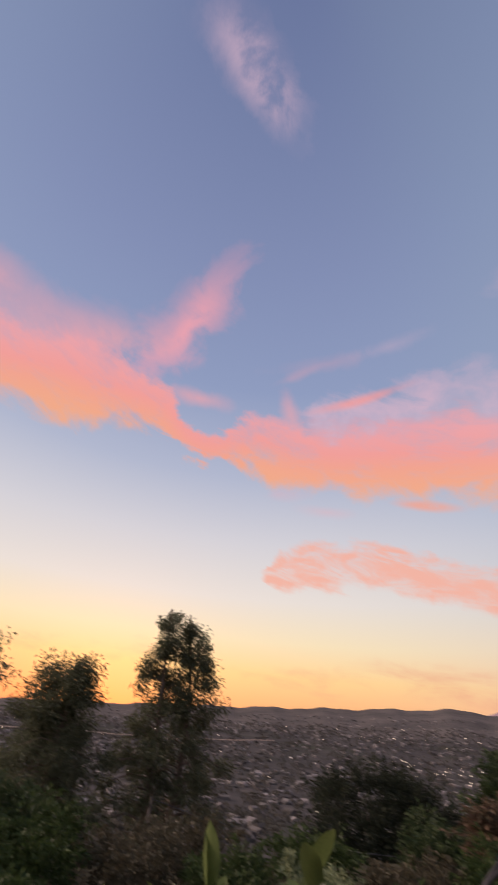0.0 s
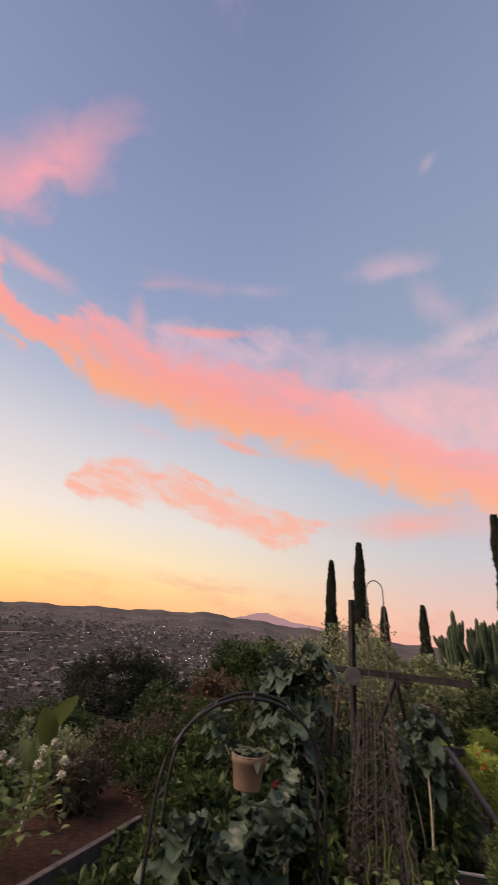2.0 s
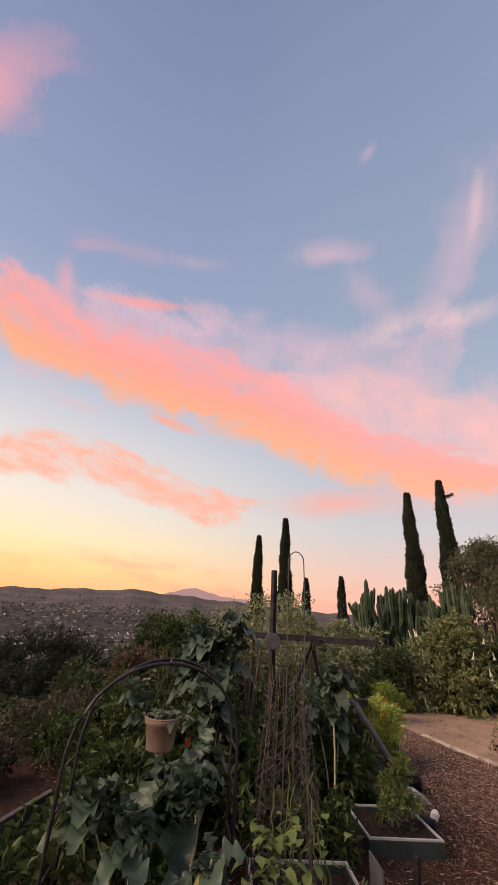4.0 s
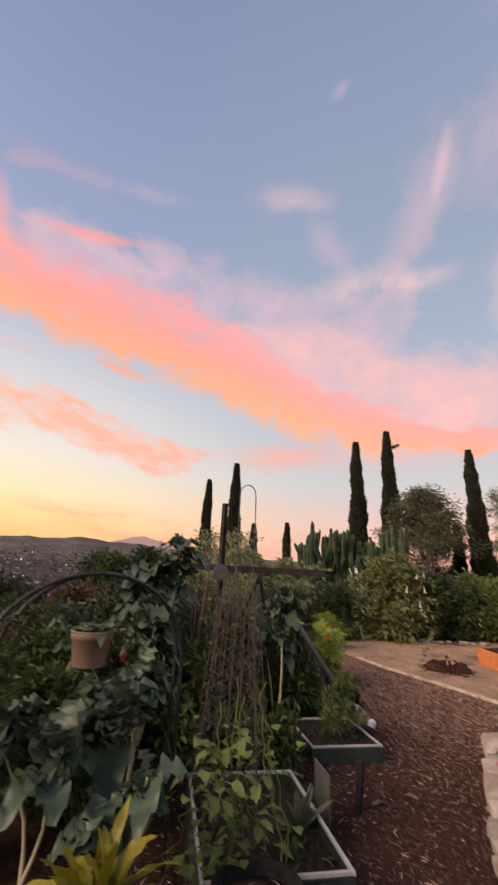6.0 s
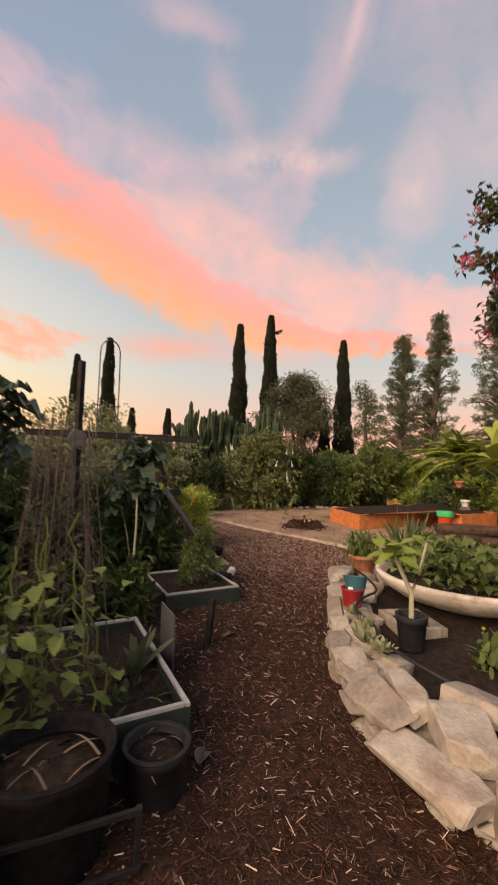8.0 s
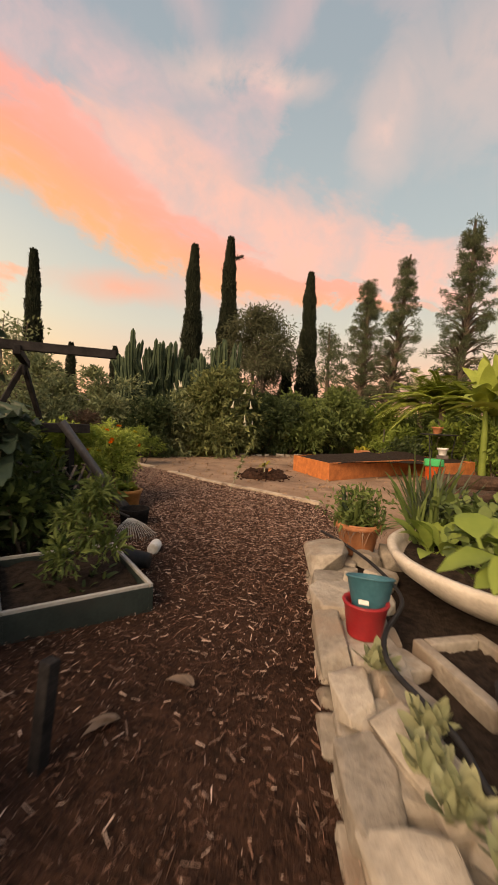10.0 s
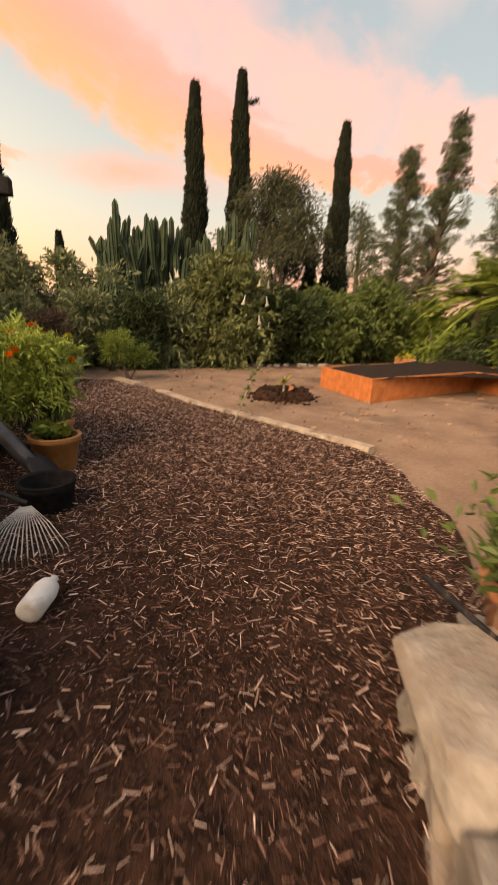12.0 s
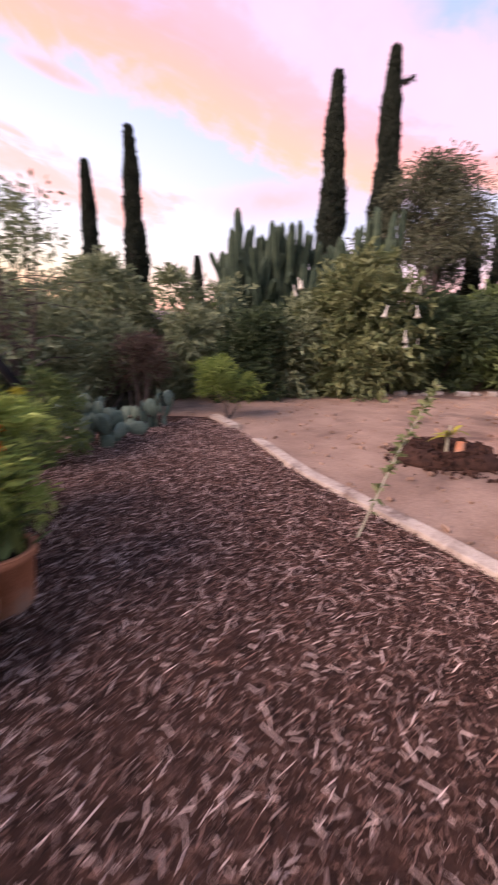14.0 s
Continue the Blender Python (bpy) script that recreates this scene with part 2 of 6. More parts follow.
M_SOIL = material("bare_soil", (0.20, 0.125, 0.08), (0.36, 0.245, 0.165), 1.3, 0.95, 0.8, fine=35, stain=(0.12, 0.075, 0.05))
M_MULCH = material("mulch_bed", (0.018, 0.011, 0.008), (0.07, 0.036, 0.024), 14, 0.95, 1.0, fine=70, spec=0.1)
M_CHIP = material("bark_chips", (0.014, 0.008, 0.0065), (0.34, 0.195, 0.145), 9, 0.9, 0.3, island=0.8, fine=90, spec=0.15)
# Darker copy of M_CHIP: puts dimmer light into the near path's colour.
M_DIM_CHIP = material("dimmed_bark_chips", (0.010, 0.006, 0.0045), (0.105, 0.052, 0.036), 9, 0.85, 0.3, island=0.8, fine=90, spec=0.2)
M_MARI_LEAF = leafy("marigold_leaf", (0.13, 0.21, 0.04), (0.44, 0.52, 0.13))
M_NEST = leafy("nest_fern_leaf", (0.055, 0.06, 0.01), (0.27, 0.25, 0.025), 0.4)
M_DARK_SOIL = material("potting_soil", (0.012, 0.009, 0.007), (0.05, 0.036, 0.028), 20, 0.95, 0.8, fine=90, spec=0.1)
M_STONE = material("pale_stone", (0.15, 0.13, 0.105), (0.47, 0.425, 0.36), 7, 0.88, 0.7, spec=0.2, per_object=0.5, fine=32, stain=(0.26, 0.205, 0.16), fixed=True)
M_REDWOOD = material("stained_redwood", (0.35, 0.11, 0.036), (0.62, 0.22, 0.075), 6, 0.55, 0.2, fine=50)
M_OLD_WOOD = material("weathered_timber", (0.05, 0.042, 0.038), (0.13, 0.11, 0.10), 7, 0.85, 0.5, fine=60)
M_BLACK_WOOD = material("dark_timber", (0.010, 0.0095, 0.0105), (0.034, 0.032, 0.033), 7, 0.85, 0.4, fine=60, spec=0.12)
M_PALE_WOOD = material("bleached_board", (0.34, 0.27, 0.20), (0.56, 0.47, 0.36), 9, 0.85, 0.4, fine=60, stain=(0.2, 0.14, 0.1))
M_TERRA = material("terracotta", (0.33, 0.13, 0.06), (0.50, 0.22, 0.11), 7, 0.85, 0.3, fine=60, stain=(0.34, 0.22, 0.15))
M_GLAZE = material("ochre_glaze", (0.26, 0.12, 0.04), (0.42, 0.21, 0.08), 8, 0.4, 0.15, fine=40)
M_CREAM = material("cream_concrete", (0.48, 0.43, 0.36), (0.66, 0.60, 0.52), 7, 0.8, 0.4, fine=50, stain=(0.3, 0.26, 0.21))
M_TAN = material("tan_plastic", (0.135, 0.096, 0.07), (0.185, 0.135, 0.098), 8, 0.6, 0.1)
M_TEAL = material("teal_plastic", (0.025, 0.10, 0.13), (0.05, 0.16, 0.20), 6, 0.5, 0.1, stain=(0.12, 0.17, 0.18))
M_RED = material("red_plastic", (0.24, 0.014, 0.02), (0.36, 0.025, 0.03), 6, 0.45, 0.1, stain=(0.3, 0.06, 0.05))
M_BLACK = material("black_plastic", (0.012, 0.012, 0.013), (0.032, 0.032, 0.035), 6, 0.55, 0.15, spec=0.2)
M_FABRIC = material("black_fabric", (0.007, 0.007, 0.008), (0.021, 0.02, 0.021), 25, 0.95, 0.5, spec=0.1, fine=200)
M_STEEL = material("grey_green_sheet", (0.014, 0.024, 0.023), (0.034, 0.048, 0.045), 5, 0.55, 0.2, stain=(0.03, 0.035, 0.033))
M_SHEET = material("grey_plastic_sheet", (0.06, 0.065, 0.068), (0.11, 0.115, 0.12), 6, 0.5, 0.1)
M_RIM = material("pale_rim", (0.30, 0.30, 0.29), (0.48, 0.48, 0.46), 8, 0.5, 0.2, fine=50)
M_IRON = material("black_iron", (0.012, 0.012, 0.013), (0.03, 0.03, 0.032), 12, 0.5, 0.3, metal=0.4)
M_PIPE = material("grey_tube", (0.05, 0.05, 0.055), (0.10, 0.10, 0.11), 8, 0.4, 0.1, metal=0.5)
M_WHITE = material("white_plastic", (0.68, 0.68, 0.66), (0.8, 0.8, 0.78), 6, 0.45, 0.1, stain=(0.5, 0.47, 0.42))
M_ORANGE = material("orange_plastic", (0.52, 0.07, 0.015), (0.62, 0.10, 0.02), 6, 0.45, 0.1)
M_GREEN = material("green_cloth", (0.02, 0.30, 0.10), (0.04, 0.42, 0.14), 10, 0.8, 0.3)
M_SLOPE = material("weedy_slope", (0.02, 0.022, 0.014), (0.055, 0.05, 0.032), 0.9, 0.95, 0.8, fine=12, spec=0.05)
M_CANE = material("dry_cane", (0.085, 0.06, 0.048), (0.24, 0.175, 0.13), 12, 0.85, 0.3, island=0.6)
M_STALK = material("pale_stalk", (0.26, 0.25, 0.16), (0.40, 0.38, 0.26), 9, 0.8, 0.3)
M_BARK = material("bark", (0.06, 0.045, 0.035), (0.17, 0.13, 0.10), 6, 0.9, 0.8, fine=40)
M_LOG = material("cut_log", (0.03, 0.02, 0.015), (0.11, 0.068, 0.048), 8, 0.9, 0.7, spec=0.1, fine=50)
M_GLASS = material("blue_glass_disc", (0.14, 0.20, 0.26), (0.26, 0.33, 0.40), 9, 0.15, 0.0)
M_CYPRESS = leafy("cypress_leaf", (0.012, 0.018, 0.012), (0.045, 0.055, 0.032), 0.8)
M_HEDGE = leafy("hedge_leaf", (0.05, 0.08, 0.025), (0.17, 0.22, 0.07))
M_HEDGE2 = leafy("dark_hedge_leaf", (0.022, 0.04, 0.018), (0.075, 0.105, 0.042))
M_BRUG = leafy("trumpet_leaf", (0.07, 0.10, 0.035), (0.24, 0.26, 0.11))
M_LIME = leafy("bright_leaf", (0.09, 0.15, 0.03), (0.27, 0.34, 0.08))
M_OLEANDER = leafy("oleander_leaf", (0.10, 0.135, 0.065), (0.30, 0.335, 0.18))
M_COLLARD = leafy("collard_leaf", (0.018, 0.036, 0.024), (0.095, 0.135, 0.092), 0.32)
M_VINE = leafy("vine_leaf", (0.05, 0.085, 0.024), (0.17, 0.22, 0.07))
M_YELLOW = leafy("yellow_green_leaf", (0.15, 0.16, 0.02), (0.42, 0.38, 0.04))
M_GUM = leafy("gum_leaf", (0.045, 0.055, 0.03), (0.14, 0.15, 0.085))
M_PINE = leafy("pine_leaf", (0.05, 0.07, 0.04), (0.15, 0.18, 0.095))
M_GREY_LEAF = leafy("grey_leaf", (0.045, 0.07, 0.04), (0.14, 0.17, 0.11))
M_CACTUS = material("cactus_skin", (0.022, 0.04, 0.024), (0.065, 0.09, 0.05), 4, 0.7, 0.4, fine=40, spec=0.15)
M_BELL = leafy("white_petal", (0.5, 0.48, 0.38), (0.68, 0.66, 0.55))
M_MARIGOLD = leafy("orange_petal", (0.6, 0.09, 0.01), (0.85, 0.25, 0.02))
M_WIRE = material("grey_dry_stems", (0.03, 0.025, 0.022), (0.10, 0.083, 0.072), 12, 0.85, 0.3, island=0.6)
M_TWIGGY = leafy("dry_brown_leaf", (0.04, 0.038, 0.024), (0.115, 0.10, 0.062))
# Leaf green with dusk shade put into its colour, well below M_HEDGE.
M_SHADY = leafy("shady_leaf", (0.018, 0.035, 0.012), (0.07, 0.105, 0.032))
M_PINK = leafy("pink_petal", (0.42, 0.06, 0.12), (0.6, 0.18, 0.24))
M_ROSY = leafy("rosy_leaf", (0.05, 0.055, 0.03), (0.21, 0.13, 0.09))
M_SUCC = leafy("succulent_leaf", (0.16, 0.19, 0.10), (0.36, 0.36, 0.22))
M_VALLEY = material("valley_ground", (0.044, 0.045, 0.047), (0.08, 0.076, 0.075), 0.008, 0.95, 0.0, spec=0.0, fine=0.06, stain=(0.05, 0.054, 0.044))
M_HOUSE = material("house_walls", (0.04, 0.038, 0.037), (0.26, 0.24, 0.235), 0.05, 0.9, 0.0, spec=0.1, island=0.9, fine=0.4)
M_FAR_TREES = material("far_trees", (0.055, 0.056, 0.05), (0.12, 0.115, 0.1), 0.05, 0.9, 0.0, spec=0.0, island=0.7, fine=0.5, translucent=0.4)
# Distance haze on the far hills is put into this paler, greyer base.
M_HILL = material("hazed_far_hill", (0.064, 0.062, 0.062), (0.115, 0.106, 0.102), 0.004, 0.95, 0.0, spec=0.0, fine=0.03)
M_PAD = material("prickly_pear_skin", (0.06, 0.095, 0.065), (0.15, 0.20, 0.145), 9, 0.6, 0.3, per_object=0.3, fine=60, spec=0.2)
M_RUSSET = leafy("russet_twigs", (0.07, 0.048, 0.034), (0.19, 0.135, 0.095))
M_PALM = leafy("palm_leaf", (0.14, 0.20, 0.035), (0.40, 0.46, 0.10))


# ---- builders ----
rng = np.random.default_rng(7)


def mesh_of(name, verts, faces, mat, smooth=False):
    """A mesh from arrays: corners, and faces that all have as many corners."""
    verts, faces = np.asarray(verts, dtype=np.float32), np.asarray(faces, dtype=np.int32)
    me = bpy.data.meshes.new(name)
    k = faces.shape[1]
    me.vertices.add(len(verts))
    me.vertices.foreach_set("co", verts.ravel())
    me.loops.add(faces.size)
    me.loops.foreach_set("vertex_index", faces.ravel())
    me.polygons.add(len(faces))
    me.polygons.foreach_set("loop_start", np.arange(0, faces.size, k, dtype=np.int32))
    me.polygons.foreach_set("use_smooth", np.full(len(faces), smooth))
    me.update(calc_edges=True)
    me.validate()
    me.materials.append(mat)
    return me


def piece(name, data, parent=None, label=""):
    """One mesh object, under its thing."""
    ob = new(name, data)
    if parent is not None:
        ob.parent = parent
    return tagged(ob, label)


def part(name, bm, mat, parent=None, label="", smooth=False):
    """Links a bmesh as one mesh object under a thing or part."""
    me = bpy.data.meshes.new(name)
    bm.normal_update()
    bm.to_mesh(me)
    bm.free()
    for p in me.polygons:
        p.use_smooth = smooth
    me.materials.append(mat)
    return piece(name, me, parent, label)


def thing(name, m, label, category, group=""):
    ob = new(name)
    ob.empty_display_size = 0.1
    ob.matrix_world = m if isinstance(m, Matrix) else pose(*m)
    return tagged(ob, label, category, group)


def box(sx, sy, sz, bevel=0.008, at=(0, 0, 0)):
    """A bevelled box standing on z = at[2]."""
    bm = bmesh.new()
    bmesh.ops.create_cube(bm, size=1.0)
    bmesh.ops.scale(bm, vec=(sx, sy, sz), verts=bm.verts)
    bmesh.ops.translate(bm, vec=(at[0], at[1], at[2] + sz / 2), verts=bm.verts)
    if bevel:
        bmesh.ops.bevel(bm, geom=bm.edges[:], offset=bevel, segments=2, affect="EDGES", profile=0.6)
    return bm


def beam(a, b, w, h, bevel=0.008):
    """A squared timber from a to b."""
    a, b = Vector(a), Vector(b)
    bm = box(w, h, (b - a).length, bevel)
    bm.transform(Matrix.Translation(a) @ (b - a).to_track_quat("Z", "Y").to_matrix().to_4x4())
    return bm


def lathe(profile, n=28, wobble=0.0):
    """A turned shape from rows of radius and height."""
    bm = bmesh.new()
    rings = []
    for r, z in profile:
        ring = []
        for i in range(n):
            a = 2 * math.pi * i / n
            k = 1 + wobble * math.sin(3 * a + 5 * z)
            ring.append(bm.verts.new((r * k * math.cos(a), r * k * math.sin(a), z)))
        rings.append(ring)
    for p, q in zip(rings, rings[1:]):
        for i in range(n):
            j = (i + 1) % n
            bm.faces.new((p[i], p[j], q[j], q[i]))
    bm.faces.new(rings[0][::-1])
    bm.faces.new(rings[-1])
    return bm


def tubes(runs, n=6):
    """Corners and faces of tapering tubes: runs of (points, radii)."""
    vs, fs, base = [], [], 0
    for pts, rad in runs:
        pts = np.asarray(pts, float)
        rad = np.broadcast_to(np.asarray(rad, float), (len(pts),))
        d = np.gradient(pts, axis=0)
        d /= np.linalg.norm(d, axis=1)[:, None] + 1e-9
        ref = np.where(np.abs(d[:, 2:3]) > 0.9, np.array([[1.0, 0, 0]]), np.array([[0, 0, 1.0]]))
        s = np.cross(d, ref)
        s /= np.linalg.norm(s, axis=1)[:, None] + 1e-9
        t = np.cross(d, s)
        ang = np.arange(n) * 2 * np.pi / n
        ring = pts[:, None] + rad[:, None, None] * (s[:, None] * np.cos(ang)[None, :, None] + t[:, None] * np.sin(ang)[None, :, None])
        vs.append(ring.reshape(-1, 3))
        k = np.arange(len(pts) - 1)[:, None] * n + base
        i = np.arange(n)[None]
        j = (i + 1) % n
        fs.append(np.stack([k + i, k + j, k + n + j, k + n + i], -1).reshape(-1, 4))
        base += len(pts) * n
    return np.concatenate(vs), np.concatenate(fs)


def tube_part(name, runs, mat, parent, n=6, label=""):
    v, f = tubes(runs, n)
    return piece(name, mesh_of(name, v, f, mat, True), parent, label)


def unit(v):
    return v / (np.linalg.norm(v, axis=-1, keepdims=True) + 1e-9)


def leaf_arrays(base, way, length, width, fold=0.25, droop=0.15):
    """Folded pointed leaves: two triangles a half, drooping at the tip."""
    n = len(base)
    way = unit(way)
    length = np.broadcast_to(length, (n,))[:, None]
    width = np.broadcast_to(width, (n,))[:, None]
    side = unit(np.cross(way, unit(rng.normal(size=(n, 3)) + np.array([0, 0, 1.2]))))
    nor = np.cross(side, way)
    mid = base + way * length * 0.45
    tip = base + way * length - np.array([0, 0, 1.0]) * length * droop
    l = mid + side * width / 2 + nor * width * fold
    r = mid - side * width / 2 + nor * width * fold
    v = np.stack([base, l, tip, r], 1).reshape(-1, 3)
    k = np.arange(n)[:, None] * 4
    f = np.concatenate([k + np.array([[0, 1, 2]]), k + np.array([[0, 2, 3]])])
    return v, f


def leaves(name, base, way, length, width, mat, parent, fold=0.25, droop=0.15, label=""):
    v, f = leaf_arrays(base, way, length, width, fold, droop)
    return piece(name, mesh_of(name, v, f, mat), parent, label)


def ball(n):
    return unit(rng.normal(size=(n, 3)))


def lobes(n, h, rx, ry, low=0.15):
    """Centres and sizes of the lumps that make up a crown."""
    c = rng.uniform(-1, 1, size=(n * 4, 3))
    c = c[np.linalg.norm(c, axis=1) < 1][:n]
    c = c * np.array([rx * 0.75, ry * 0.75, h * (1 - low) * 0.40]) + np.array([0, 0, h * (0.5 + low * 0.5)])
    r = rng.uniform(0.22, 0.42, size=len(c))
    return c, r


def bush(name, x, y, z, h, rx, ry, count, leaf, mat, label, category="bush", low=0.05, lumps=14, group="", upward=0.5, stems=6, slim=0.4, droop=0.2, m=None):
    """A shrub: stems from the base and a ragged crown of leaves."""
    ob = thing(name, m or pose(x, y, z), label, category, group)
    c, r = lobes(lumps, h, rx, ry, low)
    size = (rx + ry + h / 2) / 2.5
    pick = rng.integers(0, len(c), count)
    d = ball(count)
    depth = rng.uniform(0.35, 1.08, count) ** 0.6
    p = c[pick] + d * (r[pick] * size * depth)[:, None] * np.array([1, 1, 0.85])
    p[:, 2] = np.abs(p[:, 2] - 0.02) + 0.02
    way = d + rng.normal(scale=0.5, size=(count, 3)) + np.array([0, 0, upward])
    ln = leaf * rng.uniform(0.6, 1.35, count)
    # half of the leaves sit along shoots that break the outline
    ns = max(10, count // 42)
    half = count // 2
    sp = rng.integers(0, len(c), ns)
    sd = unit(ball(ns) + (c[sp] - np.array([0, 0, h * 0.4])) / size + np.array([0, 0, 0.35 + 0.3 * upward]))
    reach = r[sp] * size * rng.uniform(0.7, 1.75, ns)
    which = rng.integers(0, ns, half)
    along_ = rng.uniform(0.1, 1, half) ** 0.8
    q = c[sp][which] + sd[which] * (reach[which] * along_)[:, None] - np.array([0, 0, 0.25]) * (reach[which] * along_ ** 2.5)[:, None]
    p[:half] = q + rng.normal(scale=0.22 * leaf, size=(half, 3))
    p[:half, 2] = np.abs(p[:half, 2]) + 0.02
    way[:half] = sd[which] * 0.9 + rng.normal(scale=0.75, size=(half, 3))
    leaves("foliage", p, way, ln, ln * slim, mat, ob, droop=droop)
    if stems:
        runs = []
        for k in range(stems):
            e = c[k % len(c)]
            a = np.array([rng.uniform(-0.15, 0.15) * rx, rng.uniform(-0.15, 0.15) * ry, -0.1])
            q = np.linspace(0, 1, 6)[:, None]
            pts = a + (e - a) * q + np.sin(q * 3.1) * rng.normal(scale=0.06 * size, size=3)
            runs.append((pts, np.linspace(0.03, 0.01, 6) * (0.4 + size * 0.5)))
        for one in runs:
            tube_part("stem", [one], M_BARK, ob, 5)
    return ob


def cypress(x, y, z, h, r, label, count=9000, lean=0.0, bent=False):
    """A columnar cypress: dense upright sprays round a hidden trunk."""
    count = int(count * 3.0)
    ob = thing("cypress", pose(x, y, z, 0, lean, 0), label, "tree", "slender cypresses")
    t = rng.uniform(0.015, 1.0, count) ** 0.9
    prof = np.minimum(1.0, (t / 0.10) ** 0.6) * np.clip(1.06 - t, 0.05, 1) ** 0.62
    prof = prof * (1 + 0.10 * np.sin(t * 23 + 1) + 0.07 * np.sin(t * 61))
    a = rng.uniform(0, 2 * np.pi, count)
    rr = r * prof * rng.uniform(0.55, 1.05, count) * (1 + 0.12 * np.sin(3 * a + t * 17))
    p = np.stack([rr * np.cos(a), rr * np.sin(a), t * h * 0.985], 1)
    way = np.stack([np.cos(a) * 0.35, np.sin(a) * 0.35, np.ones(count)], 1) + rng.normal(scale=0.22, size=(count, 3))
    ln = rng.uniform(0.08, 0.19, count) * (0.5 + r)
    leaves("crown", p, way, ln, ln * 0.34, M_CYPRESS, ob, droop=0.0)
    runs = [([(0, 0, -0.5), (0, 0, h * 0.5), (0, 0, h * 0.97)], [r * 0.35, r * 0.3, r * 0.08])]
    if bent:
        runs.append(([(0, 0, h * 0.9), (r * 0.6, -r * 0.3, h * 0.91), (r * 1.0, -r * 0.55, h * 0.925)], [0.07, 0.055, 0.03]))
        q = np.array([(r * 0.45, -r * 0.25, h * 0.905)]) + np.array([(r * 0.55, -r * 0.3, h * 0.02)]) * rng.uniform(0, 1, (90, 1)) + rng.normal(scale=0.045, size=(90, 3))
        leaves("side_sprig", q, rng.normal(size=(90, 3)) * 0.5 + np.array([0.6, -0.3, 0.5]), 0.14, 0.05, M_CYPRESS, ob)
    tube_part("trunk", runs, M_BARK, ob, 8)
    return ob


def tree(name, x, y, z, h, spread, count, leaf, mat, label, bare=0.35, clumps=34, clump=0.16, trunks=1, slim=0.3, hang=0.0, narrow=1.0, lean=(0, 0), group=""):
    """A tree: tapering trunk, limbs, and leaf clumps with gaps between them."""
    ob = thing(name, pose(x, y, z), label, "tree", group)
    runs, ends = [], []
    for k in range(trunks):
        off = rng.normal(scale=0.25 * spread if trunks > 1 else 0.02, size=2)
        q = np.linspace(0, 1, 8)
        bend = rng.normal(scale=0.03 * h, size=2)
        pts = np.stack([lean[0] * q + off[0] * q + bend[0] * np.sin(q * 3), lean[1] * q + off[1] * q + bend[1] * np.sin(q * 3), q * h * 0.96 - 0.4], 1)
        runs.append((pts, np.linspace(0.022, 0.004, 8) * h / trunks ** 0.4))
        for c in range(clumps // trunks):
            s = bare + (1 - bare) * (c + rng.uniform(0, 1)) / (clumps // trunks)
            a = np.array([np.interp(s * 0.93, q, pts[:, j]) for j in range(3)])
            w = spread * narrow * (1.05 - ((s - bare) / (1 - bare)) ** 1.6 * 0.85) * rng.uniform(0.3, 1.15)
            ang = rng.uniform(0, 2 * np.pi)
            e = a + np.array([w * math.cos(ang), w * math.sin(ang), h * rng.uniform(0.0, 0.07) - hang * w])
            runs.append((np.stack([a, (a + e) / 2 + [0, 0, 0.02 * h], e]), [0.006 * h * (1.15 - s), 0.004 * h * (1.15 - s), 0.002 * h * (1.2 - s)]))
            ends.append(e)
    ends = np.array(ends)
    pick = rng.integers(0, len(ends), count)
    d = ball(count)
    size = clump * spread * rng.uniform(0.6, 1.5, len(ends))
    p = ends[pick] + d * (size[pick] * rng.uniform(0.2, 1.1, count))[:, None] * np.array([1.2, 1.2, 0.8])
    way = d + rng.normal(scale=0.6, size=(count, 3)) + np.array([0, 0, 0.2 - hang])
    ln = leaf * rng.uniform(0.6, 1.4, count)
    leaves("crown", p, way, ln, ln * slim, mat, ob, droop=0.1 + hang * 0.3)
    tube_part("trunk", runs, M_BARK, ob, 6)
    return ob


def pot(name, x, y, z, r, h, mat, label, taper=0.75, rim=0.02, soil=True, m=None, category="pot", group="", lip=0.05):
    """A round pot with a rim, a hollow inside and soil."""
    ob = thing(name, m or pose(x, y, z), label, category, group)
    t = 0.012 + r * 0.04
    part("body", lathe([(r * taper * 0.96, 0), (r * taper, 0.01), (r * 0.97, h - lip), (r * 0.97 + rim, h - lip + 0.004), (r + rim, h - 0.006), (r + rim - 0.006, h), (r - t + 0.004, h), (r - t, h - 0.01), (r * taper - t * 0.5, h * 0.35 if not soil else h * 0.7)], 32, 0.006), mat, ob, smooth=True)
    ring = np.linspace(0, 2 * np.pi, 33)
    tube_part("rim", [(np.stack([(r + rim - 0.004) * np.cos(ring), (r + rim - 0.004) * np.sin(ring), np.full(33, h - 0.005)], 1), 0.0065)], mat, ob, 8)
    if soil:
        part("soil", lathe([(r - t * 1.5, h * 0.72), (r - t * 1.3, h * 0.84), (r * 0.5, h * 0.87), (0.02, h * 0.88)], 20, 0.03), M_DARK_SOIL, ob, smooth=True)
    return ob


# ---- land ----
def terrace(x, y):
    """Height of the garden's ground: level, rising to where the walk begins."""
    d = np.hypot(x + 0.3, y + 0.4)
    s = np.clip((2.6 - d) / 2.4, 0, 1)
    return 0.86 * s * s * (3 - 2 * s)


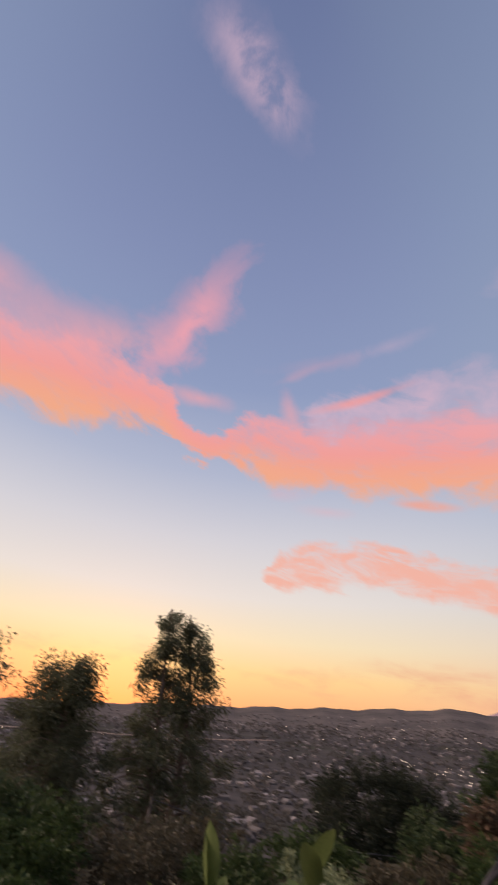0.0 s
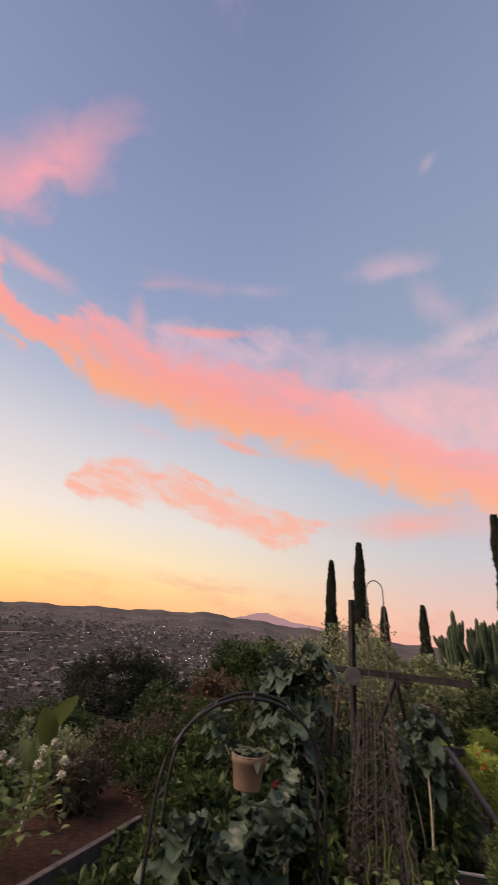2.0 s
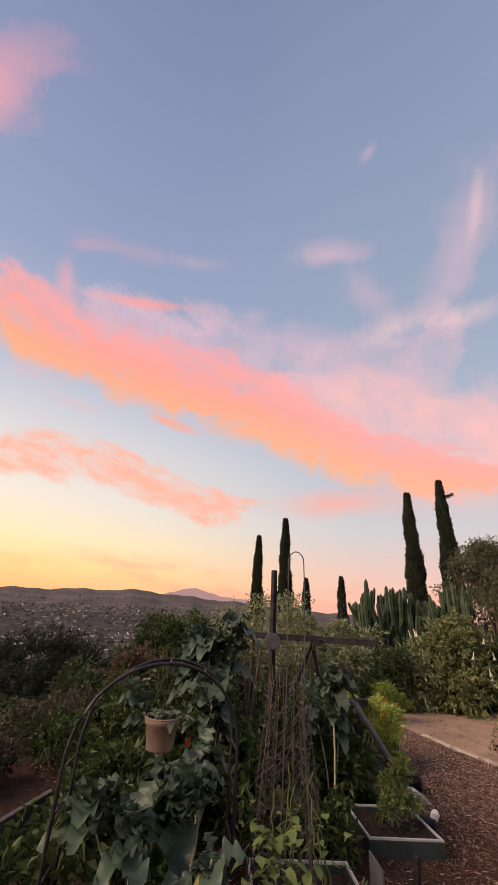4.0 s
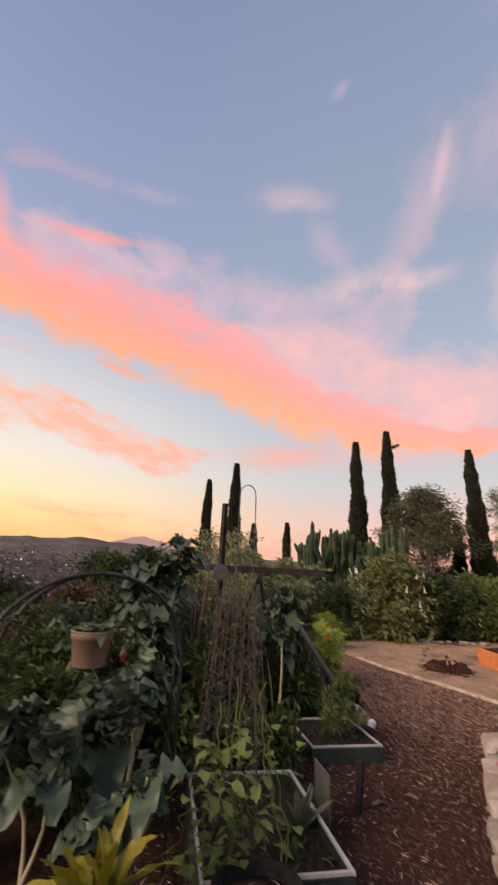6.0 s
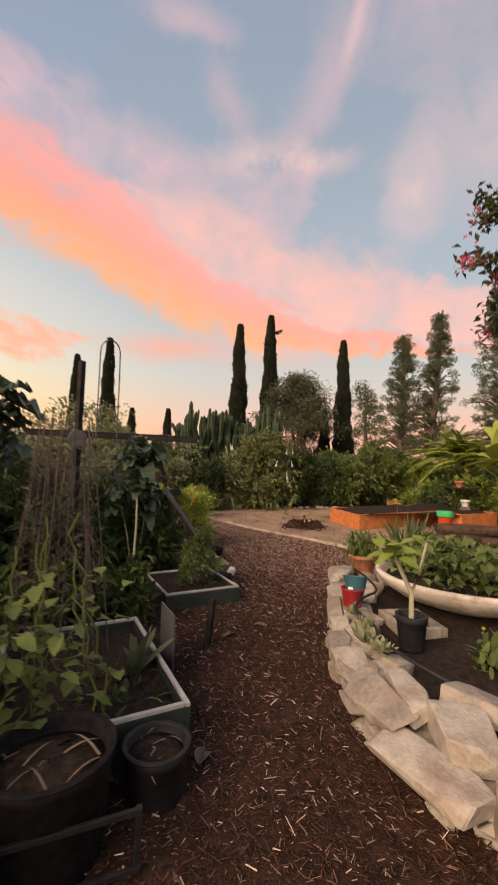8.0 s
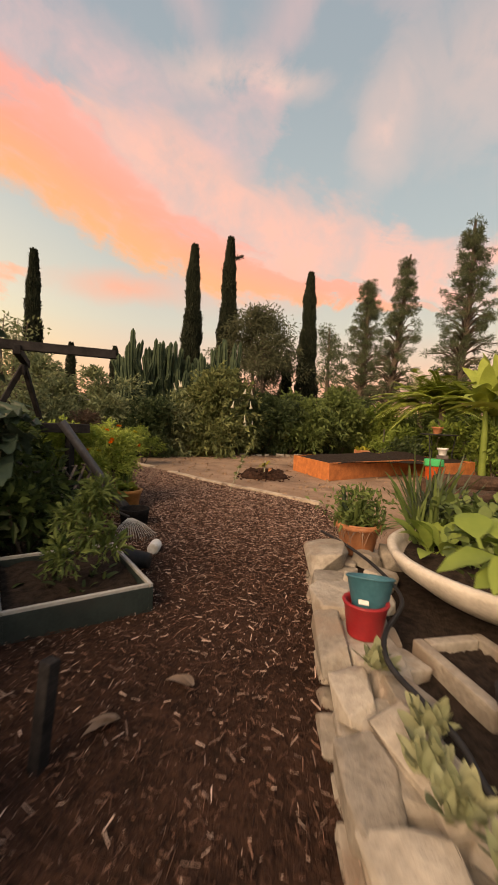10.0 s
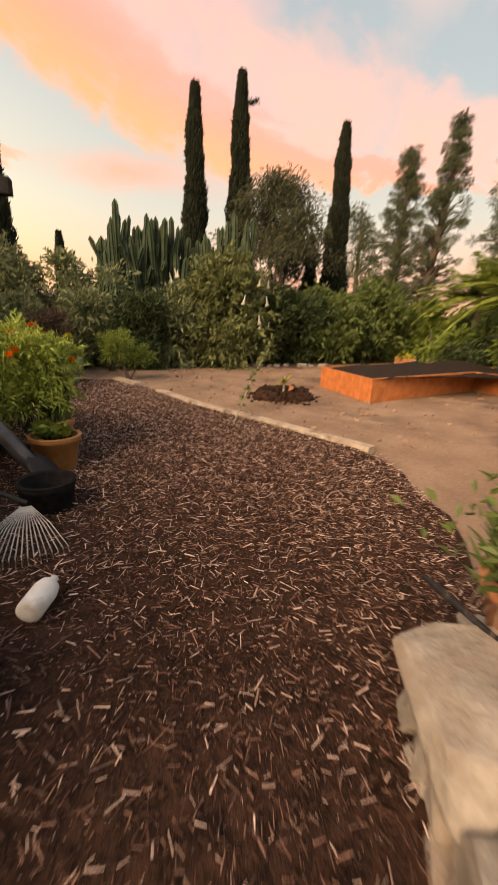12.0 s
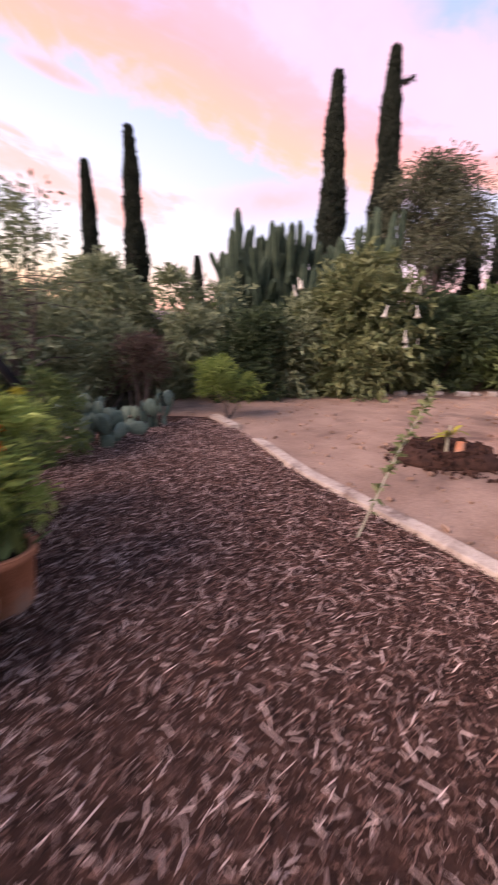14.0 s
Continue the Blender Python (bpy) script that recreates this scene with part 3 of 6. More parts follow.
def land(x, y):
    """Height of the land: terrace, hillside, valley and the far ridge."""
    r = np.hypot(x, y) + 1e-6
    a = np.degrees(np.arctan2(x, y))
    ridge = np.interp(a, [-180, -60, -27, -3, 23, 30, 36, 50, 90, 180], [0.3, 0.4, 0.75, 2.3, 3.9, 3.5, 3.2, 2.4, 1.0, 0.3])
    ridge = ridge + 0.10 * np.sin(a * 0.9) + 0.05 * np.sin(a * 2.3 + 1)
    top = 4300 * np.tan(np.radians(ridge))
    far = np.interp(r, [0, 300, 700, 1200, 1900, 2800, 3500, 4300, 4700], [0, -62, -84, -80, -50, 0, 0, 0, 0])
    k = np.clip((r - 1200) / 3100, 0, 1)
    far = np.where(r > 1200, -80 + (top + 80) * (k ** 1.25), far)
    far = far + np.clip((r - 900) / 1500, 0, 1) * (1 - np.clip((r - 2100) / 900, 0, 1)) * (12 * np.sin(x / 310 + 1) * np.sin(y / 270) + 7 * np.sin(x / 120) * np.sin(y / 140 + 2))
    # the hillside starts at the terrace's edge
    edge = (y - 0.55 * x) - 10.5
    drop = np.clip(edge / 18, 0, 1)
    east = np.clip((r - 34) / 60, 0, 1)
    w = np.maximum(drop, east)
    w = w * w * (3 - 2 * w)
    w = np.where(r > 130, 1.0, w)
    return np.where(r > 4300, np.minimum(far, top), far) * w + terrace(x, y) * (1 - w)


def build_ground():
    na = 540
    rad = np.concatenate([[0.0], np.geomspace(0.35, 30, 70), np.geomspace(33, 4650, 90)])
    ang = np.arange(na) * 2 * np.pi / na
    R, A = np.meshgrid(rad, ang, indexing="ij")
    X, Y = R * np.sin(A), R * np.cos(A)
    Z = land(X, Y)
    close = np.clip(1 - R / 60, 0, 1) * np.clip((R - 3.2) / 3, 0, 1)
    Z = Z + close * (0.014 * np.sin(X * 2.1 + 1) * np.sin(Y * 1.7) + 0.006 * np.sin(X * 6.3) * np.sin(Y * 7.1 + 2))
    v = np.stack([X, Y, Z], -1).reshape(-1, 3)
    i = np.arange(len(rad) - 1)[:, None] * na
    j = np.arange(na)[None]
    k = (j + 1) % na
    f = np.stack([i + j, i + na + j, i + na + k, i + k], -1).reshape(-1, 4)
    me = mesh_of("ground", v, f, M_SOIL, True)
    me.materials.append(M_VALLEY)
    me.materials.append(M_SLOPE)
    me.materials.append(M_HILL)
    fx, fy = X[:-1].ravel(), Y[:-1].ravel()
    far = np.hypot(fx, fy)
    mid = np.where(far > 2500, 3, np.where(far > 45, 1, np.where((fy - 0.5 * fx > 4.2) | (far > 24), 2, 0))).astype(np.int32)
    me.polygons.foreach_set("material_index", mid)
    tagged(new("ground", me), "bare tan garden soil falling away to a wide valley", "ground", kind="structure")


build_ground()


# ---- trees and hedges round the garden ----
cypress(15.1, 18.7, -1.6, 8.9, 0.5, "dark slender cypress standing beyond the garden fence", 6000)
cypress(16.3, 17.7, -1.2, 9.6, 0.56, "tall dark slender cypress beyond the garden fence", 7000)
cypress(21.5, 12.7, 0, 10.16, 0.66, "tall dark green cypress behind the candelabra cactus", 9000)
cypress(23.2, 11.5, 0, 11.1, 0.70, "tallest dark green cypress with a stray side sprig", 10000, bent=True)
cypress(25.9, 7.7, 0, 9.84, 0.68, "tall dark green cypress behind the hedge", 9000)
cypress(26.6, 9.1, 0, 5.6, 0.5, "shorter dark cypress beside a taller one", 4500)
cypress(24.6, 24.2, -3, 9.2, 0.7, "small far cypress among shrubs", 3000)
cypress(30.6, 25.6, -3, 10.1, 0.8, "small far cypress on the skyline", 3000)
tree("gum_tree", 22.7, 9.5, 0, 7.9, 1.9, 15000, 0.17, M_GUM, "airy round-headed gum tree with several thin trunks", 0.6, 90, 0.27, 4, 0.3, 0.25)
tree("gum_tree", 26.0, 10.2, 0, 6.7, 1.8, 9000, 0.17, M_GUM, "thin airy gum tree behind the hedge", 0.35, 40, 0.3, 3, 0.3, 0.25)
tree("pine_tree", 41.0, 9.6, -2, 13.2, 2.0, 9000, 0.30, M_PINE, "narrow far pine behind the cypress", 0.1, 50, 0.34, 1, 0.22)
tree("pine_tree", 64.1, 10.7, -4, 28.0, 3.6, 30000, 0.4, M_PINE, "tall open pine with clumped needles and bare gaps", 0.18, 330, 0.085, 1, 0.13, lean=(0, -1.5), group="tall far pines")
tree("pine_tree", 62.5, 6.3, -4, 30.4, 3.2, 24000, 0.4, M_PINE, "tall open pine with a leaning trunk", 0.28, 250, 0.095, 1, 0.13, lean=(0, -2.7), group="tall far pines")
tree("pine_tree", 60.3, -1.5, -4, 33.0, 4.2, 32000, 0.4, M_PINE, "tallest open pine above the palms", 0.3, 300, 0.08, 1, 0.13, lean=(0, -2.1), group="tall far pines")
tree("gum_tree", -4.2, 24.6, -5, 13.6, 2.6, 34000, 0.2, M_GUM, "dark feathery gum tree against the sunset", 0.15, 170, 0.17, 2, 0.28, 0.3)
tree("gum_tree", -9.0, 23.0, -5, 10.6, 3.0, 36000, 0.2, M_GUM, "dark spreading gum tree against the sunset", 0.15, 170, 0.18, 3, 0.28, 0.3)
tree("gum_tree", -8.4, 13.2, -1, 6.4, 2.3, 9000, 0.14, M_GUM, "dark gum tree with loose drooping branches", 0.3, 30, 0.22, 2, 0.28, 0.5)
bush("round_tree", 15.5, 61.0, -14, 15.8, 9.5, 8.5, 26000, 0.5, M_CYPRESS, "dark dense round tree on the hillside below", "tree", lumps=26)
bush("dense_tree", 19.5, 31.0, -4.2, 8.0, 2.3, 2.3, 7000, 0.3, M_HEDGE, "dark green dense tree beyond the garden", "tree")

HEDGE = [  # x, y, height, half width, half depth, leaf, material, label
    (9.6, 12.6, 3.0, 1.5, 1.2, 0.16, M_OLEANDER, "loose oleander shrub with long narrow leaves"),
    (12.1, 12.4, 3.3, 1.5, 1.2, 0.17, M_OLEANDER, "tall oleander shrub with long narrow leaves"),
    (13.4, 11.0, 2.8, 1.3, 1.2, 0.17, M_OLEANDER, "oleander shrub in front of the candelabra cactus"),
    (13.9, 9.5, 1.9, 1.2, 0.8, 0.12, M_HEDGE2, "low twiggy dark shrub at the foot of the hedge"),
    (16.2, 8.5, 3.15, 1.6, 1.5, 0.18, M_BRUG, "large angel's trumpet shrub with hanging white bells"),
    (18.4, 7.3, 2.5, 1.5, 1.4, 0.17, M_HEDGE2, "dense dark green hedge shrub"),
    (20.2, 6.2, 2.6, 1.5, 1.5, 0.2, M_HEDGE, "bushy mid-green hedge shrub with arching shoots"),
    (21.6, 5.0, 2.9, 1.5, 1.4, 0.2, M_HEDGE, "bright green hedge shrub with upright shoots"),
    (23.0, 3.6, 2.3, 1.6, 1.4, 0.2, M_LIME, "yellow-green shrub in the hedge"),
    (24.4, 1.6, 2.2, 1.7, 1.5, 0.2, M_HEDGE, "green hedge shrub below the pines"),
    (26.2, -0.6, 2.9, 2.0, 2.0, 0.22, M_HEDGE2, "dark green shrub below the pines"),
    (15.0, 9.6, 2.2, 1.2, 1.0, 0.17, M_OLEANDER, "leafy shrub between the cactus and the angel's trumpet"),
    (17.4, 8.1, 2.0, 1.2, 1.0, 0.2, M_BRUG, "lower growth of the angel's trumpet hedge"),
    (19.3, 6.6, 1.7, 1.2, 1.0, 0.17, M_HEDGE, "low dense hedge shrub"),
    (20.9, 5.4, 1.6, 1.2, 1.0, 0.17, M_HEDGE2, "low dark hedge shrub"),
    (22.3, 4.2, 1.6, 1.2, 1.0, 0.17, M_HEDGE, "low green hedge shrub"),
    (10.6, 13.2, 2.7, 1.5, 1.2, 0.16, M_OLEANDER, "loose oleander shrub at the garden's edge"),
    (22.5, 13.4, 3.0, 2.4, 2.0, 0.2, M_HEDGE2, "dark shrub behind the cactus"),
    (27.5, 5.4, 3.2, 2.2, 2.0, 0.2, M_HEDGE2, "dark shrub behind the hedge"),
    (19.5, 16.5, 2.4, 2.4, 1.8, 0.2, M_HEDGE, "shrub below the cypresses"),
]
for hx, hy, hh, hrx, hry, hl, hm, hlabel in HEDGE:
    bush("shrub", hx, hy, -0.02, hh, hrx, hry, int(5200 * hrx * hh / 2.2 * (0.18 / hl) ** 1.4), hl, hm, hlabel, "shrub", low=-0.12, lumps=26, group="hedge shrubs", slim=0.3 if hm is M_OLEANDER else 0.42)


# ---- large pieces of the garden ----
def sheet(name, outline, z, mat, label, relief=0.015, ragged=0.07):
    """A patch of ground cover inside an outline, with an uneven edge."""
    r = random.Random(name)
    pts = []
    for (ax, ay), (bx, by) in zip(outline, outline[1:] + outline[:1]):
        k = max(1, int(math.dist((ax, ay), (bx, by)) / 0.3))
        for i in range(k):
            t = i / k
            wob = ragged * (noise.noise(Vector((ax + (bx - ax) * t, ay + (by - ay) * t, 0)) * 1.9) * 2 + r.uniform(-0.4, 0.4))
            nx, ny = ay - by, bx - ax
            d = math.hypot(nx, ny)
            pts.append((ax + (bx - ax) * t + nx / d * wob, ay + (by - ay) * t + ny / d * wob))
    bm = bmesh.new()
    bm.faces.new([bm.verts.new((x, y, z)) for x, y in pts])
    bmesh.ops.triangulate(bm, faces=bm.faces[:])
    for _ in range(6):
        long = [e for e in bm.edges if e.calc_length() > 0.45]
        if not long:
            break
        bmesh.ops.subdivide_edges(bm, edges=long, cuts=1)
        bmesh.ops.triangulate(bm, faces=[f for f in bm.faces if len(f.verts) > 3])
    for v in bm.verts:
        v.co.z = z + float(terrace(v.co.x, v.co.y)) + relief * noise.noise(v.co * 1.7)
    ob = part(name, bm, mat, None, label, True)
    return tagged(ob, label, "ground", kind="structure")


PATH = [(-3.0, -2.5), (3.2, -0.6), (4.4, 1.6), (5.8, 2.15), (6.7, 2.4), (7.3, 2.3), (8.3, 2.45), (9.35, 2.95), (10.1, 4.5), (10.5, 5.7), (11.15, 6.9), (11.75, 8.3), (11.2, 9.6), (9.4, 8.6), (8.0, 7.6), (2.0, 8.8), (-3.5, 7.5), (-4.0, 2.0)]
sheet("mulch_path", PATH, 0.03, M_MULCH, "dark reddish-brown bark mulch covering the path")

# raised bed of stained boards, an angular U open to the walk
bed = thing("raised_bed", pose(0, 0, 0), "raised bed of orange-stained boards filled with dark soil", "raised bed")
BED = [(13.9, 4.78), (12.45, 3.57), (15.4, 1.85), (14.75, 1.15), (16.2, 0.2), (18.0, 2.4)]
for (ax, ay), (bx, by) in zip(BED, BED[1:] + BED[:1]):
    for z0 in (0.0,):
        bm = box((Vector((bx, by)) - Vector((ax, ay))).length, 0.042, 0.41, 0.006)
        bm.transform(Matrix.Translation(((ax + bx) / 2, (ay + by) / 2, z0)) @ Matrix.Rotation(math.atan2(by - ay, bx - ax), 4, "Z"))
        part("board", bm, M_REDWOOD, bed)
bm = bmesh.new()
bm.faces.new([bm.verts.new((x, y, 0.34)) for x, y in BED])
bmesh.ops.triangulate(bm, faces=bm.faces[:])
bmesh.ops.subdivide_edges(bm, edges=bm.edges[:], cuts=9, use_grid_fill=True)
for v in bm.verts:
    rim = min(abs((v.co.x - a[0]) * (b[1] - a[1]) - (v.co.y - a[1]) * (b[0] - a[0])) / math.dist(a, b) for a, b in zip(BED, BED[1:] + BED[:1]))
    v.co.z += min(0.16, 0.03 + rim * 0.22) + 0.05 * noise.noise(v.co * 1.3) + 0.02 * noise.noise(v.co * 7)
part("soil", bm, M_DARK_SOIL, bed, "dark crumbly soil", True)


def planter(ax, ay, lu, lv, h, label):
    """A rectangular sheet planter with a pale rim; (ax, ay) is its path-side corner."""
    m = Matrix.Translation((ax, ay, 0)) @ Matrix.Rotation(math.atan2(0.83, 0.56), 4, "Z")
    ob = thing("planter_box", m, label, "planter", "sheet planters")
    for sx, sy, cx, cy in ((lv, 0.03, lv / 2, 0.015), (lv, 0.03, lv / 2, lu - 0.015), (0.03, lu - 0.06, 0.015, lu / 2), (0.03, lu - 0.06, lv - 0.015, lu / 2)):
        part("side", box(sx, sy, h - 0.02, 0.004, (cx, cy, -0.03 + 0.03)), M_STEEL, ob)
        part("rim", box(sx + (0.006 if sx > sy else -0.006), sy + (-0.006 if sx > sy else 0.0), 0.022, 0.004, (cx, cy, h - 0.02)), M_RIM, ob, "pale worn rim")
    part("soil", lathe_rect(lv - 0.08, lu - 0.08, h * 0.72, (lv / 2, lu / 2)), M_DARK_SOIL, ob, "dark soil", True)
    return ob


def lathe_rect(sx, sy, z, at):
    bm = bmesh.new()
    bmesh.ops.create_grid(bm, x_segments=14, y_segments=14, size=0.5)
    for v in bm.verts:
        v.co = Vector((v.co.x * sx + at[0], v.co.y * sy + at[1], z + 0.03 * noise.noise(v.co * 9)))
    return bm


planter(3.35, 2.36, 0.95, 1.35, 0.28, "grey-green sheet planter box with a pale rim beside the path")
planter(5.57, 3.33, 0.85, 0.94, 0.21, "smaller grey-green planter box with a pale rim beside the path")

# edging boards between mulch and bare soil
edging = thing("edging", pose(0, 0, 0), "weathered pale edging boards laid flush between mulch and soil", "edging")
EDGE = [(9.55, 3.1), (10.1, 4.5), (10.52, 5.7), (11.15, 6.9)]
for (ax, ay), (bx, by) in zip(EDGE, EDGE[1:]):
    part("board", beam((ax, ay, 0.03), (bx, by, 0.03), 0.13, 0.08), M_PALE_WOOD, edging)
part("board", beam((11.45, 7.6, 0.04), (11.8, 8.45, 0.04), 0.16, 0.09), M_PALE_WOOD, edging)


# ---- builders for broad leaves and stones ----
def blades(name, base, way, length, width, mat, parent, arch=0.4, fold=0.3, seg=6, shape="leaf", wave=0.0, label=""):
    """Broad or strap leaves that arch over, two strips each side of the midrib."""
    n = len(base)
    way = unit(way)
    L = np.broadcast_to(length, (n,))
    Wd = np.broadcast_to(width, (n,))
    ar = np.broadcast_to(arch, (n,))
    s = np.linspace(0, 1, seg + 1)
    if shape == "leaf":
        prof = np.where(s < 0.25, 0.08 + 0.0 * s, np.sin(np.clip((s - 0.22) / 0.78, 0, 1) ** 0.75 * np.pi) ** 0.8) + 0.03
    elif shape == "round":
        prof = np.where(s < 0.2, 0.07, np.sin(np.clip((s - 0.18) / 0.82, 0, 1) ** 0.62 * np.pi) ** 0.5) + 0.02
    elif shape == "lance":
        prof = np.sin(np.clip(s * 0.96 + 0.04, 0, 1) ** 0.8 * np.pi) ** 0.7 + 0.02
    else:
        prof = (1 - s ** 3) * 0.9 + 0.05
    side = unit(np.cross(way, np.array([0, 0, 1.0])) + 1e-4)
    mid = base[:, None] + way[:, None] * (L[:, None] * s)[:, :, None]
    mid[:, :, 2] -= (ar * L)[:, None] * s[None] ** 2
    nor = np.cross(side, way)
    half = Wd[:, None] * prof[None] / 2
    ripple = wave * Wd[:, None] * np.sin(s[None] * 19 + rng.uniform(0, 6, (n, 1)))
    tw = rng.normal(scale=0.25, size=(n, 1))
    a = mid + side[:, None] * half[:, :, None] + nor[:, None] * (half * (fold + tw) + ripple * (prof > 0.3))[:, :, None]
    b = mid - side[:, None] * half[:, :, None] + nor[:, None] * (half * (fold - tw) - ripple * (prof > 0.3))[:, :, None]
    v = np.stack([a, mid, b], 2).reshape(-1, 3)
    k = (np.arange(n)[:, None] * (seg + 1) + np.arange(seg)[None]) * 3
    k = k.reshape(-1, 1)
    f = np.concatenate([k + np.array([[0, 1, 4, 3]]), k + np.array([[1, 2, 5, 4]])])
    return piece(name, mesh_of(name, v, f, mat, True), parent, label)


def each_blade(name, base, way, length, width, mat, parent, arch=0.4, fold=0.3, seg=6, shape="leaf", wave=0.0):
    """Broad leaves, every one a part of its own."""
    n = len(base)
    length, width, arch = (np.broadcast_to(q, (n,)) for q in (length, width, arch))
    for k in range(n):
        blades(name, base[k:k + 1], way[k:k + 1], length[k:k + 1], width[k:k + 1], mat, parent, arch[k:k + 1], fold, seg, shape, wave)


def pinnate(name, base, way, length, leaflet, width, count, mat, parent, droop=0.5):
    """A feather frond: leaflets on both sides of an arching rib, as one part."""
    way = unit(np.asarray(way, float))
    q = np.linspace(0.08, 1, count)[:, None]
    mid = np.asarray(base, float) + way * length * q - np.array([0, 0, droop * length]) * q ** 2.2
    side = unit(np.cross(way, [0, 0, 1.0]) + 1e-4)
    taper = leaflet * np.sin(np.clip(q[:, 0] * 0.9 + 0.1, 0, 1) ** 0.8 * np.pi) ** 0.6 + leaflet * 0.12
    b = np.concatenate([mid, mid])
    w = np.concatenate([np.broadcast_to(s * side + way * 0.55, mid.shape) - np.array([0, 0, 0.15]) for s in (-1, 1)])
    ob = blades(name, b, w, np.concatenate([taper, taper]), width, mat, parent, 0.25, 0.2, 3, "strap")
    tube_part("rib", [(np.concatenate([[np.asarray(base, float)], mid]), np.linspace(0.006, 0.002, count + 1))], M_STALK, ob, 4)
    return ob


def fan(n, low, high):
    """Directions all round, between two elevations in degrees."""
    a = rng.uniform(0, 2 * np.pi, n)
    e = np.radians(rng.uniform(low, high, n))
    return np.stack([np.cos(a) * np.cos(e), np.sin(a) * np.cos(e), np.sin(e)], 1)


def collard(x, y, z, h, count, size, label, lean=(0.2, 0.1), stalks=1):
    """A tree collard: a bare pale stalk with a head of broad waxy leaves."""
    ob = thing("tree_collard", pose(x, y, z), label, "vegetable plant", "tree collards")
    runs, bases, ways = [], [], []
    for k in range(stalks):
        l = np.array(lean) * rng.uniform(0.5, 1.4) + (rng.normal(scale=0.22 * h, size=2) if k else 0)
        q = np.linspace(0, 1, 7)
        pts = np.stack([l[0] * q + 0.05 * np.sin(q * 5), l[1] * q + 0.04 * np.sin(q * 4 + 1), q * h * (0.8 + 0.2 * rng.uniform())], 1)
        runs.append((pts, np.linspace(0.006 + 0.006 * h, 0.006, 7)))
        m = count // stalks
        t = 1 - rng.uniform(0, 0.42, m) ** 1.3
        bases.append(np.stack([np.interp(t, q, pts[:, j]) for j in range(3)], 1))
        ways.append(fan(m, -8, 80))
    tube_part("stalk", runs, M_STALK, ob, 7, "pale bare stalk")
    ln = size * 0.86 * rng.uniform(0.45, 1.25, sum(map(len, bases)))
    each_blade("leaf", np.concatenate(bases), np.concatenate(ways), ln, ln * rng.uniform(0.48, 0.7, len(ln)), M_COLLARD, ob, rng.uniform(0.1, 0.75, len(ln)), 0.4, 14, "round", 0.17)
    return ob


def stone_mesh(seed):
    """A rough split stone about one unit across, with flat faces."""
    r = random.Random(seed)
    bm = bmesh.new()
    for sx in (-1, 1):
        for sy in (-1, 1):
            for sz in (-1, 1):
                bm.verts.new((0.52 * sx * r.uniform(0.45, 1), 0.52 * sy * r.uniform(0.45, 1), 0.48 * sz * r.uniform(0.6, 1)))
    for k in range(16):
        p = Vector((r.uniform(-1, 1), r.uniform(-1, 1), r.uniform(-1, 1)))
        p = p / max(abs(p.x), abs(p.y), abs(p.z)) * r.uniform(0.88, 1.0) * 0.52
        p.z = max(-0.48, min(0.48, p.z))
        bm.verts.new(p)
    hull = bmesh.ops.convex_hull(bm, input=bm.verts[:])
    spare = [e for e in hull["geom_interior"] if isinstance(e, bmesh.types.BMVert)]
    bmesh.ops.delete(bm, geom=spare, context="VERTS")
    bmesh.ops.dissolve_limit(bm, angle_limit=0.2, verts=bm.verts[:], edges=bm.edges[:])
    bmesh.ops.bevel(bm, geom=bm.edges[:], offset=0.022, segments=1, affect="EDGES", profile=0.5)
    for v in bm.verts:
        v.co += v.co.normalized() * 0.035 * noise.noise(v.co * 2.6 + Vector((seed, 0, 0)))
    me = bpy.data.meshes.new("stone")
    bm.to_mesh(me)
    bm.free()
    me.materials.append(M_STONE)
    return me


# ---- dry stone wall beside the path ----
STONES = [stone_mesh(i) for i in range(12)]
wall = thing("stone_wall", pose(0, 0, 0), "low dry-stacked wall of pale rough stones along the path", "wall")
FACE = [(6.74, 2.63), (5.95, 2.39), (5.2, 2.14), (4.5, 1.91), (4.0, 1.62), (3.6, 1.15), (3.3, 0.55), (3.2, -0.2)]
srnd = random.Random(4)


def wall_stone(p, turn, sx, sy, sz, z, tilt=0.0):
    ob = piece("stone", STONES[srnd.randrange(12)], wall)
    ob.matrix_basis = Matrix.Translation((p[0], p[1], z)) @ Euler((tilt + srnd.uniform(-0.06, 0.06), srnd.uniform(-0.06, 0.06), turn)).to_matrix().to_4x4() @ Matrix.Diagonal((sx, sy, sz, 1))


seg = [math.dist(a, b) for a, b in zip(FACE, FACE[1:])]
run = [sum(seg[:i]) for i in range(len(FACE))]


def along(s):
    """Place and direction at s metres along the wall's face."""
    i = max(j for j in range(len(seg)) if run[j] <= max(s, 0) + 1e-9)
    k = (s - run[i]) / seg[i]
    (ax, ay), (bx, by) = FACE[i], FACE[i + 1]
    d = Vector((bx - ax, by - ay)).normalized()
    return Vector((ax + (bx - ax) * k, ay + (by - ay) * k)), d


